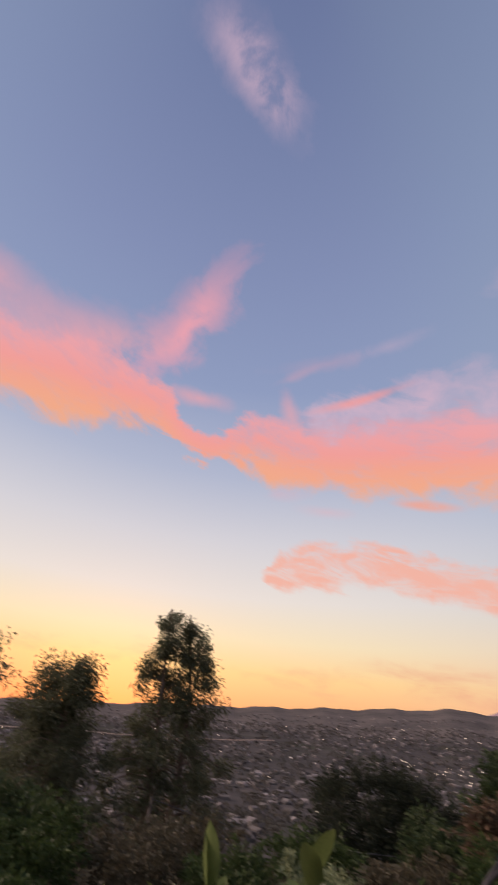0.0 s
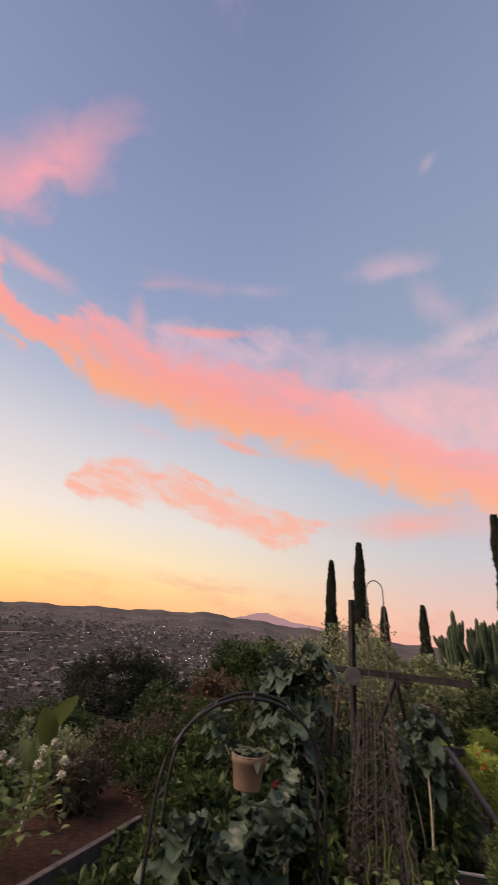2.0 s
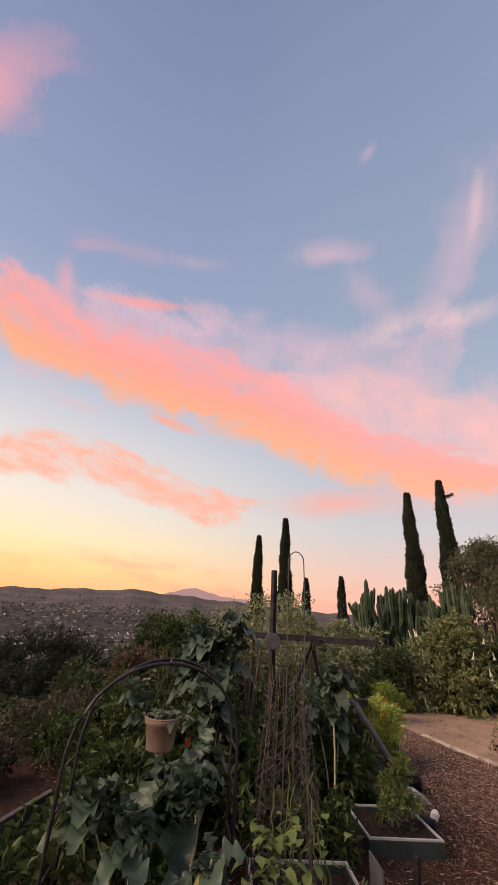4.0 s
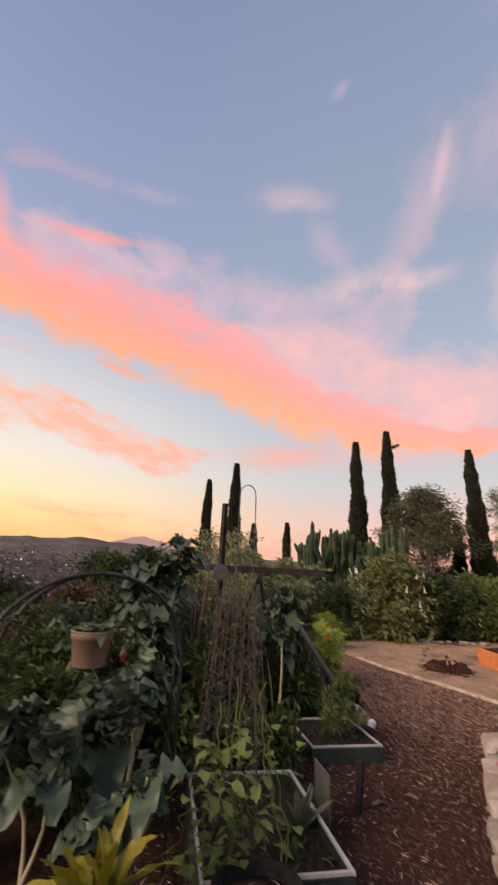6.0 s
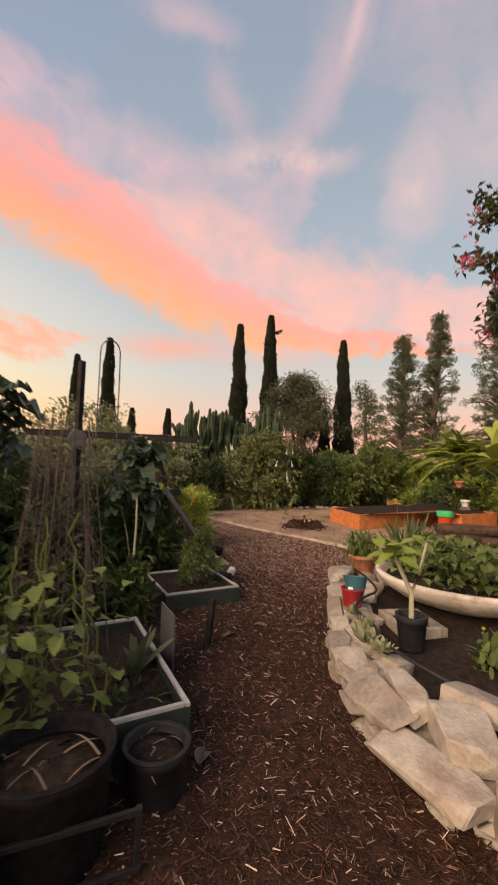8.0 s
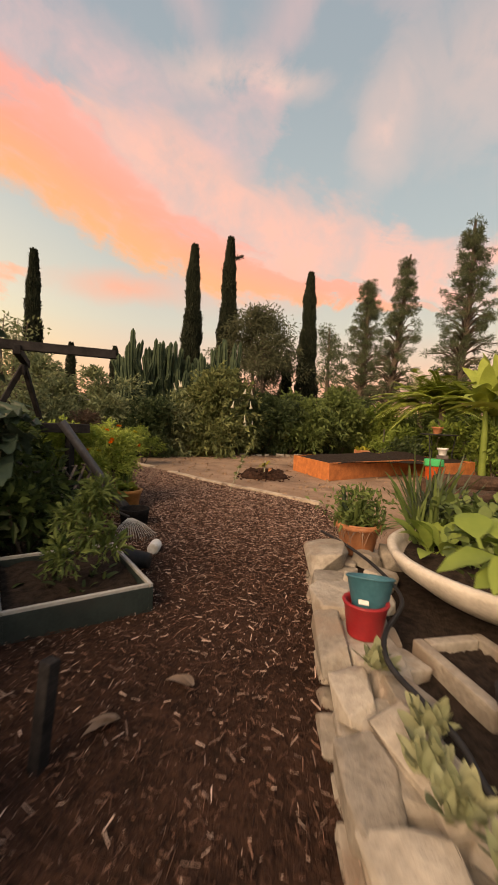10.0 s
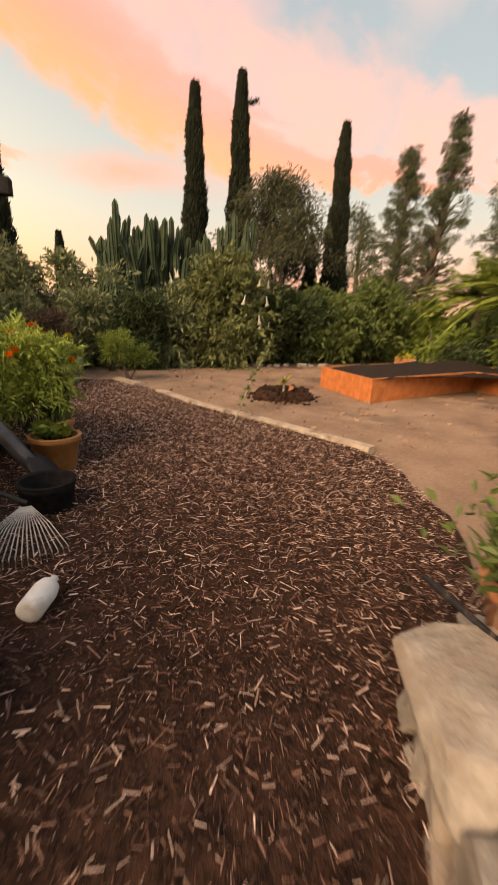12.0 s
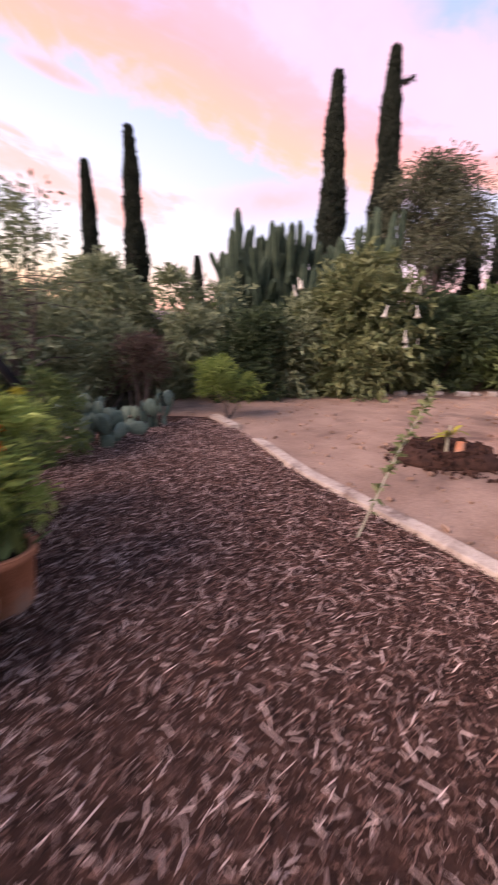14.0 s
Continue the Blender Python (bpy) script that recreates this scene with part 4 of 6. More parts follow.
for course, (z, hgt) in enumerate(((0.035, 0.085), (0.105, 0.085), (0.17, 0.08))):
    s = srnd.uniform(-0.05, 0.1)
    while s < run[-1] - 0.1:
        ln = srnd.uniform(0.14, 0.36)
        p, d = along(min(s + ln / 2, run[-1] - 0.02))
        inward = Vector((d.y, -d.x))
        inward = -inward if inward.y > 0 else inward
        p = p + inward * (0.11 + 0.018 * course + srnd.uniform(-0.025, 0.03))
        wall_stone(p, math.atan2(d.y, d.x), ln * 0.97, srnd.uniform(0.2, 0.3), hgt * srnd.uniform(0.85, 1.12), z + srnd.uniform(-0.015, 0.02))
        s += ln
# rubble behind the facing, under the cap stones
s = 0.05
while s < run[-1] - 0.1:
    w = srnd.uniform(0.15, 0.26)
    p, d = along(min(s + w / 2, run[-1] - 0.02))
    inward = Vector((d.y, -d.x))
    inward = -inward if inward.y > 0 else inward
    wall_stone(p + inward * srnd.uniform(0.24, 0.36), srnd.uniform(0, 3), w, srnd.uniform(0.15, 0.24), srnd.uniform(0.14, 0.2), 0.13 + srnd.uniform(-0.03, 0.03), srnd.uniform(-0.25, 0.25))
    s += w * 0.9
CAPS = (  # x, y, turn in degrees, length, width, thickness, height of the middle, tilt
    (6.90, 2.20, 15, 0.43, 0.41, 0.16, 0.130, 0.00), (6.56, 2.42, 18, 0.50, 0.33, 0.17, 0.245, -0.10), (6.21, 2.34, 15, 0.29, 0.22, 0.14, 0.185, 0.05), (6.15, 2.14, 50, 0.18, 0.16, 0.17, 0.220, 0.15), (5.79, 2.22, 20, 0.41, 0.29, 0.13, 0.245, -0.06),
    (6.39, 2.01, 70, 0.24, 0.20, 0.20, 0.170, 0.10), (6.87, 1.96, 10, 0.31, 0.18, 0.24, 0.190, 0.00), (6.03, 1.98, 30, 0.24, 0.18, 0.16, 0.160, -0.20), (6.70, 2.13, 60, 0.20, 0.16, 0.14, 0.220, 0.10), (5.41, 2.18, 18, 0.47, 0.15, 0.12, 0.210, -0.12),
    (5.45, 2.00, 20, 0.47, 0.27, 0.11, 0.192, 0.00), (5.08, 2.03, 17, 0.33, 0.18, 0.13, 0.190, -0.10), (5.11, 1.82, 30, 0.33, 0.20, 0.12, 0.210, 0.08), (4.80, 1.76, 38, 0.44, 0.18, 0.11, 0.240, -0.18), (4.67, 1.92, 20, 0.36, 0.18, 0.12, 0.190, -0.05),
    (4.41, 1.76, 30, 0.36, 0.22, 0.12, 0.200, -0.08), (4.50, 1.49, 60, 0.20, 0.16, 0.13, 0.220, 0.20), (4.36, 1.71, 34, 0.32, 0.24, 0.12, 0.190, -0.10), (4.42, 1.51, 20, 0.26, 0.20, 0.13, 0.180, 0.00), (3.94, 1.53, 38, 0.54, 0.25, 0.09, 0.270, -0.42),
    (4.06, 1.37, 26, 0.50, 0.18, 0.12, 0.295, -0.18), (3.61, 1.22, 58, 0.56, 0.27, 0.11, 0.195, -0.12), (3.79, 1.07, 20, 0.34, 0.27, 0.17, 0.280, 0.10), (4.06, 1.01, 65, 0.32, 0.22, 0.15, 0.310, 0.30), (3.48, 0.75, 80, 0.44, 0.30, 0.14, 0.200, 0.00),
    (3.76, 0.64, 40, 0.40, 0.30, 0.15, 0.220, 0.12), (3.42, 0.28, 85, 0.44, 0.28, 0.13, 0.200, 0.05), (3.70, 0.22, 10, 0.40, 0.30, 0.17, 0.190, -0.10), (3.38, -0.15, 95, 0.38, 0.26, 0.14, 0.190, 0.00), (4.08, 0.60, 70, 0.34, 0.26, 0.20, 0.190, 0.20))
for x, y, turn, ln, wd, th, z, tilt in CAPS:
    wall_stone((x, y), radians(turn), ln, wd, th, z, tilt)
for k in range(3):
    wall_stone((6.56 + 0.03 * k, 2.42 - 0.04 * k), 1.6, 0.28, 0.2, 0.1, 0.04 + 0.07 * k)
    wall_stone((7.0, 2.22 - 0.03 * k), 1.5, 0.34, 0.2, 0.08, 0.03 + 0.05 * k)

sheet("planting_bed", [(7.0, 2.2), (6.5, 2.3), (5.9, 2.1), (5.2, 1.9), (4.5, 1.7), (4.1, 1.4), (3.75, 1.0), (3.5, 0.4), (3.4, -2.5), (11.0, -3.5), (10.6, 0.6), (8.6, 1.0), (7.5, 1.9)], 0.17, M_DARK_SOIL, "dark soil of the planting bed behind the wall", 0.06, 0.16)

# ---- things on and behind the wall ----
pot("plant_pot", 5.50, 2.03, 0.244, 0.108, 0.17, M_RED, "red plastic plant pot standing on the wall", 0.78, 0.004, False, lip=0.02, category="pot")
teal = pot("plant_pot", 0, 0, 0, 0.118, 0.19, M_TEAL, "teal plastic plant pot nested in a red one", 0.66, 0.004, True, lip=0.016, m=pose(5.535, 2.015, 0.322, 3, 15, 20), category="pot")
bm = box(0.05, 0.003, 0.022, 0.001)
bm.transform(pose(0, 0, 0.062, 0, 0, 60) @ Matrix.Translation((0, 0.1, 0)) @ Matrix.Rotation(-0.2, 4, "X"))
part("sticker", bm, M_WHITE, teal, "small white paper sticker")
tp = pot("plant_pot", 6.9, 2.24, 0.21, 0.18, 0.26, M_TERRA, "weathered terracotta pot with a leafy succulent", 0.72, 0.015, True, category="pot")
n = 90
blades("succulent_leaves", np.stack([rng.normal(scale=0.09, size=n), rng.normal(scale=0.09, size=n), np.full(n, 0.2)], 1), fan(n, 20, 80), rng.uniform(0.16, 0.36, n), 0.026, M_VINE, tp, 0.15, 0.3, 5, "lance")
n = 460
leaves("foliage", np.stack([rng.normal(scale=0.12, size=n), rng.normal(scale=0.12, size=n), rng.uniform(0.25, 0.52, n)], 1), fan(n, 0, 80), 0.07, 0.026, M_VINE, tp)
n = 120
blades("dry_fringe", np.stack([0.16 * np.cos(np.arange(n)), 0.16 * np.sin(np.arange(n)), np.full(n, 0.22)], 1), fan(n, 0, 40), rng.uniform(0.08, 0.2, n), 0.006, M_CANE, tp, 1.0, 0.1, 4, "strap", label="dry straw fringe")
tube_part("thick_stem", [([(0.02, 0.0, 0.18), (-0.05, 0.12, 0.4), (-0.06, 0.13, 0.55)], [0.022, 0.02, 0.015])], M_CACTUS, tp, 7)

bowl = thing("bowl_planter", pose(6.52, 1.07, 0.16), "wide shallow cream concrete bowl planted with greens", "planter")
part("body", lathe([(0.42, 0.0), (0.46, 0.01), (0.72, 0.1), (0.87, 0.2), (0.915, 0.27), (0.92, 0.3), (0.90, 0.315), (0.865, 0.31), (0.84, 0.26), (0.8, 0.2)], 56, 0.004), M_CREAM, bowl, smooth=True)
part("soil", lathe([(0.82, 0.2), (0.8, 0.25), (0.4, 0.28), (0.02, 0.29)], 40, 0.02), M_DARK_SOIL, bowl, smooth=True)


def planted(name, x, y, z, n, r, low, high, length, width, mat, label, arch, shape="lance", cat="plant", h=0.0, wave=0.0, group=""):
    """A leafy clump growing out of soil."""
    ob = thing(name, pose(x, y, z), label, cat, group)
    a, rr = rng.uniform(0, 6.28, n), r * np.sqrt(rng.uniform(0, 1, n))
    p = np.stack([rr * np.cos(a), rr * np.sin(a), rng.uniform(0, h + 1e-6, n)], 1)
    ln = length * rng.uniform(0.6, 1.3, n)
    blades("leaves", p, fan(n, low, high), ln, ln * width / length, mat, ob, rng.uniform(0.3, 1.4, n) * arch, 0.25, 6, shape, wave)
    return ob


planted("leafy_greens", 6.3, 1.0, 0.43, 760, 0.62, 10, 80, 0.15, 0.06, M_VINE, "bright leafy greens filling the bowl", 0.4, "leaf", h=0.3, wave=0.05)
planted("leafy_greens", 6.75, 1.35, 0.43, 360, 0.36, 20, 80, 0.16, 0.05, M_HEDGE, "dark leafy herbs in the bowl", 0.4, "leaf", h=0.3, wave=0.05)
planted("strap_lily", 7.12, 1.76, 0.4, 34, 0.09, 55, 89, 0.72, 0.04, M_VINE, "tall green strap leaves rising from the bowl", 0.25, "strap")
planted("strap_lily", 7.02, 1.66, 0.42, 90, 0.14, 50, 88, 0.62, 0.03, M_GREY_LEAF, "clump of tall grey-green strap leaves in the bowl", 0.35, "strap")
planted("strap_lily", 6.72, 1.72, 0.42, 40, 0.12, 40, 88, 0.55, 0.028, M_VINE, "clump of arching strap leaves in the bowl", 0.5, "strap")
planted("broad_leaf_plant", 6.45, 1.68, 0.42, 16, 0.06, 25, 75, 0.36, 0.11, M_LIME, "bright green broad-leaved plant in the bowl", 0.4, "leaf")

np1 = pot("nursery_pot", 4.98, 1.44, 0.17, 0.115, 0.26, M_BLACK, "black plastic nursery pot with a forked young tree", 0.8, 0.008, True, category="pot")
tube_part("trunk", [([(0, 0, 0.2), (0.01, 0.0, 0.42), (-0.06, 0.08, 0.62), (-0.12, 0.14, 0.76)], [0.022, 0.02, 0.016, 0.012]), ([(0.01, 0, 0.42), (0.10, -0.06, 0.6), (0.16, -0.1, 0.8)], [0.02, 0.015, 0.012])], M_STALK, np1, 7)
n = 26
e = np.where(rng.uniform(size=(n, 1)) < 0.5, np.array([[-0.12, 0.14, 0.74]]), np.array([[0.16, -0.1, 0.78]]))
blades("leaves", e + rng.normal(scale=0.03, size=(n, 3)), fan(n, -5, 60), 0.2, 0.10, M_LIME, np1, 0.4, 0.25, 6, "leaf", 0.05)
for k, (sx, sy) in enumerate(((4.72, 1.78), (4.6, 1.7), (4.88, 1.76), (4.5, 1.58), (5.2, 1.95))):
    planted("rosette_succulent", sx, sy, 0.30 if k < 4 else 0.28, 40, 0.05, 15, 80, 0.075, 0.035, M_SUCC, "pale rosette succulent tucked between wall stones", -0.1, "lance", "succulent", group="wall succulents")
hose = thing("garden_hose", pose(0, 0, 0), "black rubber hose lying over the wall stones", "hose")
hp = [(7.1, 2.62, 0.305), (6.85, 2.45, 0.325), (6.6, 2.22, 0.325), (6.3, 2.02, 0.305), (5.95, 1.86, 0.305), (5.65, 1.84, 0.355), (5.4, 1.92, 0.375), (5.2, 1.96, 0.345), (5.0, 1.86, 0.335), (4.9, 1.68, 0.325), (4.72, 1.64, 0.325), (4.5, 1.62, 0.345), (4.3, 1.2, 0.305), (4.3, 0.9, 0.205), (4.1, 0.2, 0.185)]
hq = np.array(hp)
hs = np.linspace(0, len(hp) - 1, 60)
hk = np.stack([np.interp(hs, np.arange(len(hp)), hq[:, j]) for j in range(3)], 1)
hk = np.stack([np.convolve(np.pad(hk[:, j], 4, "edge"), np.ones(9) / 9, "valid") for j in range(3)], 1)
tube_part("pipe", [(hk, 0.0115)], M_BLACK, hose, 8)
trough = thing("stone_trough", pose(5.5, 1.5, 0.07, 0, 0, 35), "small square concrete trough of dark soil", "planter")
for sx, sy, cx, cy in ((0.5, 0.06, 0, 0.17), (0.5, 0.06, 0, -0.17), (0.06, 0.28, 0.22, 0), (0.06, 0.28, -0.22, 0)):
    part("side", box(sx, sy, 0.16, 0.012, (cx, cy, 0)), M_STONE, trough)
part("soil", lathe_rect(0.4, 0.3, 0.11, (0, 0)), M_DARK_SOIL, trough, smooth=True)
planted("yellow_flowers", 4.9, 0.75, 0.17, 120, 0.3, 20, 85, 0.16, 0.04, M_VINE, "low green plant with small yellow flowers", 0.4, "lance", h=0.15)
planted("yellow_flowers", 4.95, 0.8, 0.36, 14, 0.2, 20, 85, 0.05, 0.03, M_YELLOW, "small yellow flowers over low leaves", 0.2, "lance", h=0.1)

# stacked logs and rounds past the bowl
for k, (lx, ly, lz, lr, ll, tn) in enumerate(((8.35, 1.5, 0.1, 0.10, 1.3, 8), (8.6, 1.25, 0.1, 0.10, 1.4, 4), (8.5, 1.38, 0.28, 0.10, 1.35, 10), (8.9, 1.0, 0.11, 0.11, 1.4, 6), (8.78, 1.15, 0.29, 0.095, 1.3, 3), (8.65, 1.25, 0.46, 0.09, 1.3, 7), (9.75, 0.85, 0.13, 0.13, 1.6, -32), (10.02, 0.85, 0.12, 0.12, 1.5, -30), (10.3, 0.9, 0.13, 0.13, 1.6, -34), (9.88, 0.82, 0.33, 0.12, 1.6, -33), (10.16, 0.85, 0.34, 0.12, 1.5, -29), (10.0, 0.82, 0.53, 0.11, 1.5, -32))):
    log = thing("log", pose(lx, ly, lz, 0, 0, tn - 40), "dark weathered log in a stack", "log", "stacked logs")
    bm = lathe([(lr * 0.9, -ll / 2), (lr, -ll / 2 + 0.01), (lr * 1.04, -ll / 6), (lr * 0.97, ll / 6), (lr, ll / 2 - 0.01), (lr * 0.9, ll / 2)], 14, 0.05)
    bm.transform(Matrix.Rotation(math.pi / 2, 4, "Y"))
    part("trunk_piece", bm, M_LOG, log, smooth=False)
rnd_ = thing("log_round", pose(11.7, 1.46, 0), "upright cut log round used as a stand", "log")
part("trunk_piece", lathe([(0.2, 0), (0.21, 0.02), (0.2, 0.3), (0.18, 0.33)], 18, 0.04), M_LOG, rnd_)
bucket = thing("bucket", pose(11.7, 1.46, 0.33), "orange plastic bucket with a bright green cloth over its rim", "bucket")
part("body", lathe([(0.13, 0), (0.135, 0.01), (0.158, 0.34), (0.166, 0.345), (0.166, 0.37), (0.15, 0.372), (0.14, 0.2)], 30), M_ORANGE, bucket, smooth=True)
part("cloth", lathe([(0.175, 0.26), (0.178, 0.28), (0.172, 0.37), (0.165, 0.385), (0.1, 0.39), (0.01, 0.395)], 30, 0.03), M_GREEN, bucket, "bright green cloth", True)

# ---- open soil with the sapling, rocks and plant stands ----
mound = thing("planting_hole", pose(12.1, 4.97, 0.0), "freshly dug dark soil ring round a young plant", "mound")
part("soil", lathe([(0.52, 0.0), (0.47, 0.06), (0.38, 0.15), (0.3, 0.12), (0.2, 0.05), (0.1, 0.035), (0.02, 0.03)], 30, 0.12), M_MULCH, mound, smooth=True)
sap = thing("sapling", pose(12.1, 4.97, 0.03), "small yellow-green sapling in dug soil", "plant")
tube_part("stem", [([(0, 0, 0), (0.02, 0.01, 0.2), (0.03, 0, 0.34)], [0.02, 0.015, 0.01])], M_STALK, sap, 6)
blades("leaves", np.tile([[0.02, 0, 0.22]], (9, 1)) + rng.normal(scale=0.03, size=(9, 3)), fan(9, 10, 70), 0.26, 0.05, M_YELLOW, sap, 0.5, 0.3, 6, "lance")
tube_part("stub", [([(0.05, -0.12, 0), (0.05, -0.12, 0.1), (0.06, -0.12, 0.17)], [0.05, 0.05, 0.045])], M_TERRA, sap, 8, "reddish stub")
for k in range(16):
    rx = 14.6 + 0.24 * k + srnd.uniform(-0.1, 0.1)
    ry = 10.0 - 0.27 * k + srnd.uniform(-0.12, 0.12)
    rk = new("rock", STONES[k % 12])
    sc = srnd.uniform(0.14, 0.34)
    rk.matrix_world = pose(rx, ry, sc * 0.12, srnd.uniform(-8, 8), 0, srnd.uniform(0, 180)) @ Matrix.Diagonal((sc, sc * 0.8, sc * 0.45, 1))
    tagged(rk, "pale field stone lying at the foot of the hedge", "rock", "rocks along the hedge")
stick = thing("leaning_branch", pose(0, 0, 0), "pale leafy branch stuck slanting in the ground", "branch")
q = np.linspace(0, 1, 7)[:, None]
tube_part("stem", [(np.array([9.72, 4.75, 0.0]) + np.array([0.75, -0.15, 0.95]) * q + np.array([0, 0, 0.08]) * np.sin(q * 3), np.linspace(0.009, 0.004, 7))], M_STALK, stick, 5)
n = 110
t = rng.uniform(0.15, 1, (n, 1))
leaves("leaves", np.array([9.72, 4.75, 0.0]) + np.array([0.75, -0.15, 0.95]) * t + np.array([0, 0, 0.08]) * np.sin(t * 3), fan(n, -20, 70), 0.075, 0.03, M_BRUG, stick)


def plant_stand(x, y, h, r, mat, label):
    ob = thing("plant_stand", pose(x, y, 0), label, "plant stand", "plant stands")
    part("top", lathe([(r * 0.9, h - 0.03), (r, h - 0.02), (r, h), (r - 0.02, h + 0.01), (0.02, h + 0.01)], 28), mat, ob, smooth=False)
    for k in range(3):
        a = k * 2.1 + 0.4
        tube_part("leg", [([(r * 0.95 * math.cos(a), r * 0.95 * math.sin(a), 0), (r * 0.7 * math.cos(a), r * 0.7 * math.sin(a), h * 0.5), (r * 0.85 * math.cos(a), r * 0.85 * math.sin(a), h - 0.03)], 0.018)], M_IRON, ob, 6)
    return ob


plant_stand(16.3, 1.15, 1.14, 0.52, M_BLACK, "round black plant stand with a thin pale edge")
plant_stand(16.9, -0.4, 1.12, 0.5, M_PALE_WOOD, "pale topped plant stand under the palms")
spot = pot("plant_pot", 16.25, 1.2, 1.15, 0.14, 0.2, M_TERRA, "terracotta pot on the round black stand", category="pot")
planted("trailing_plant", 16.45, 1.05, 1.16, 70, 0.3, 0, 60, 0.2, 0.05, M_VINE, "low trailing plant on the black stand", 0.6)
wp = pot("plant_pot", 15.9, 1.05, 0.56, 0.13, 0.2, M_WHITE, "white round pot on a low block", category="pot")
blk = thing("low_block", pose(15.9, 1.05, 0), "dark low block under a white pot", "block")
part("body", box(0.3, 0.3, 0.56, 0.02), M_OLD_WOOD, blk)
tray = thing("flower_trough", pose(17.3, 3.4, 0, 0, 0, 30), "small terracotta trough of yellow-green plants", "planter")
part("body", box(0.75, 0.24, 0.48, 0.02), M_TERRA, tray)
planted("trough_plants", 17.3, 3.4, 0.46, 80, 0.24, 20, 80, 0.2, 0.05, M_YELLOW, "yellow-green plants in the terracotta trough", 0.4)
fence = thing("low_fence", pose(0, 0, 0), "low dark weathered board fence below the pines", "fence")
for k in range(10):
    part("board", box(0.3, 0.03, 1.2 + 0.03 * (k % 3), 0.006, (20.1 + 0.10 * k, 2.9 - 0.33 * k, 0)), M_OLD_WOOD, fence)

# palm, bananas and pink-flowered tree
for px, py, ph, pl in ((18.0, 1.0, 2.05, 1.9), (21.5, 1.6, 2.3, 2.3)):
    palm = thing("palm", pose(px, py, 0), "palm with arching bright green feather fronds", "palm", "garden palms")
    tube_part("trunk", [([(0, 0, -0.1), (0, 0, ph * 0.5), (0.02, 0, ph)], [0.13, 0.11, 0.1])], M_BARK, palm, 10)
    for fw in fan(32, 0, 84):
        pinnate("frond", (0, 0, ph), fw, pl * rng.uniform(0.8, 1.05), 0.5, 0.055, 34, M_PALM, palm, rng.uniform(0.3, 0.7))
for bx, by, bh in ((17.3, -0.35, 3.7), (15.95, 0.05, 3.9), (15.4, -0.5, 3.7), (17.6, -0.5, 4.3), (15.0, -1.2, 3.4)):
    ban = thing("banana_plant", pose(bx, by, 0), "banana plant with broad bright upright leaves", "banana plant", "banana plants")
    tube_part("trunk", [([(0, 0, -0.1), (0.02, 0, bh * 0.3), (0.03, 0.02, bh * 0.5)], [0.10, 0.085, 0.05])], M_LIME, ban, 9)
    each_blade("leaf", np.tile([[0.03, 0.02, bh * 0.47]], (13, 1)), fan(13, 25, 85), bh * rng.uniform(0.4, 0.56, 13), bh * 0.105, M_PALM, ban, rng.uniform(0.1, 0.7, 13), 0.25, 8, "lance", 0.03)
for hx, hy, hh, hr, hm in ((19.5, 1.2, 1.5, 1.0, M_HEDGE), (17.2, 0.75, 1.5, 0.75, M_LIME), (16.4, -0.35, 1.5, 0.75, M_LIME), (18.8, 2.3, 1.3, 0.8, M_LIME), (18.0, -1.0, 1.6, 1.2, M_LIME), (20.8, -1.4, 2.4, 1.5, M_LIME), (14.2, -1.6, 0.9, 0.9, M_HEDGE), (12.4, -1.0, 0.7, 0.8, M_HEDGE), (17.7, 1.9, 0.9, 0.7, M_HEDGE2), (9.6, -0.6, 0.8, 0.8, M_HEDGE), (8.0, 0.2, 0.6, 0.6, M_LIME)):
    bush("shrub", hx, hy, 0.0, hh, hr, hr, int(1800 * hr * hh), 0.17, hm, "leafy green shrub in the planted corner", "shrub", group="corner shrubs")
pk = thing("flowering_tree", pose(6.85, -0.7, 0.1), "small tree with dark leafy branches tipped in pink", "tree")
runs, ends = [([(0, 0, -0.1), (0.05, 0.1, 1.4), (0.0, 0.7, 2.9), (0.0, 1.25, 4.9)], [0.07, 0.055, 0.04, 0.015])], []
for k in range(34):
    z0 = rng.uniform(2.6, 4.8)
    a = np.array([0.0, 0.28 * z0 - 0.12, z0])
    an = rng.uniform(0, 6.28)
    e = a + np.array([0.9 * math.cos(an), 0.95 * math.sin(an), rng.uniform(-0.1, 0.7)]) * rng.uniform(0.5, 1.12)
    runs.append((np.stack([a, (a + e) / 2 + [0, 0, 0.1], e]), [0.018, 0.012, 0.006]))
    ends.append((a, e))
tube_part("trunk", runs, M_BARK, pk, 6)
lp, pp = [], []
for a, e in ends:
    t = rng.uniform(0.25, 1.05, (70, 1))
    lp.append(a + (e - a) * t + rng.normal(scale=0.07, size=(70, 3)))
    if rng.uniform() < 0.35:
        pp.append(e + rng.normal(scale=0.07, size=(26, 3)))
lp, pp = np.concatenate(lp), np.concatenate(pp)
leaves("foliage", lp, fan(len(lp), -30, 70), 0.12, 0.055, M_HEDGE2, pk)
leaves("blossom", pp, fan(len(pp), -30, 70), 0.07, 0.05, M_PINK, pk, label="pink blossom clusters")

# ---- candelabra cactus and angel's trumpet ----
cac = thing("candelabra_cactus", pose(17.0, 10.6, 0), "large candelabra cactus with many ribbed upright columns", "cactus")


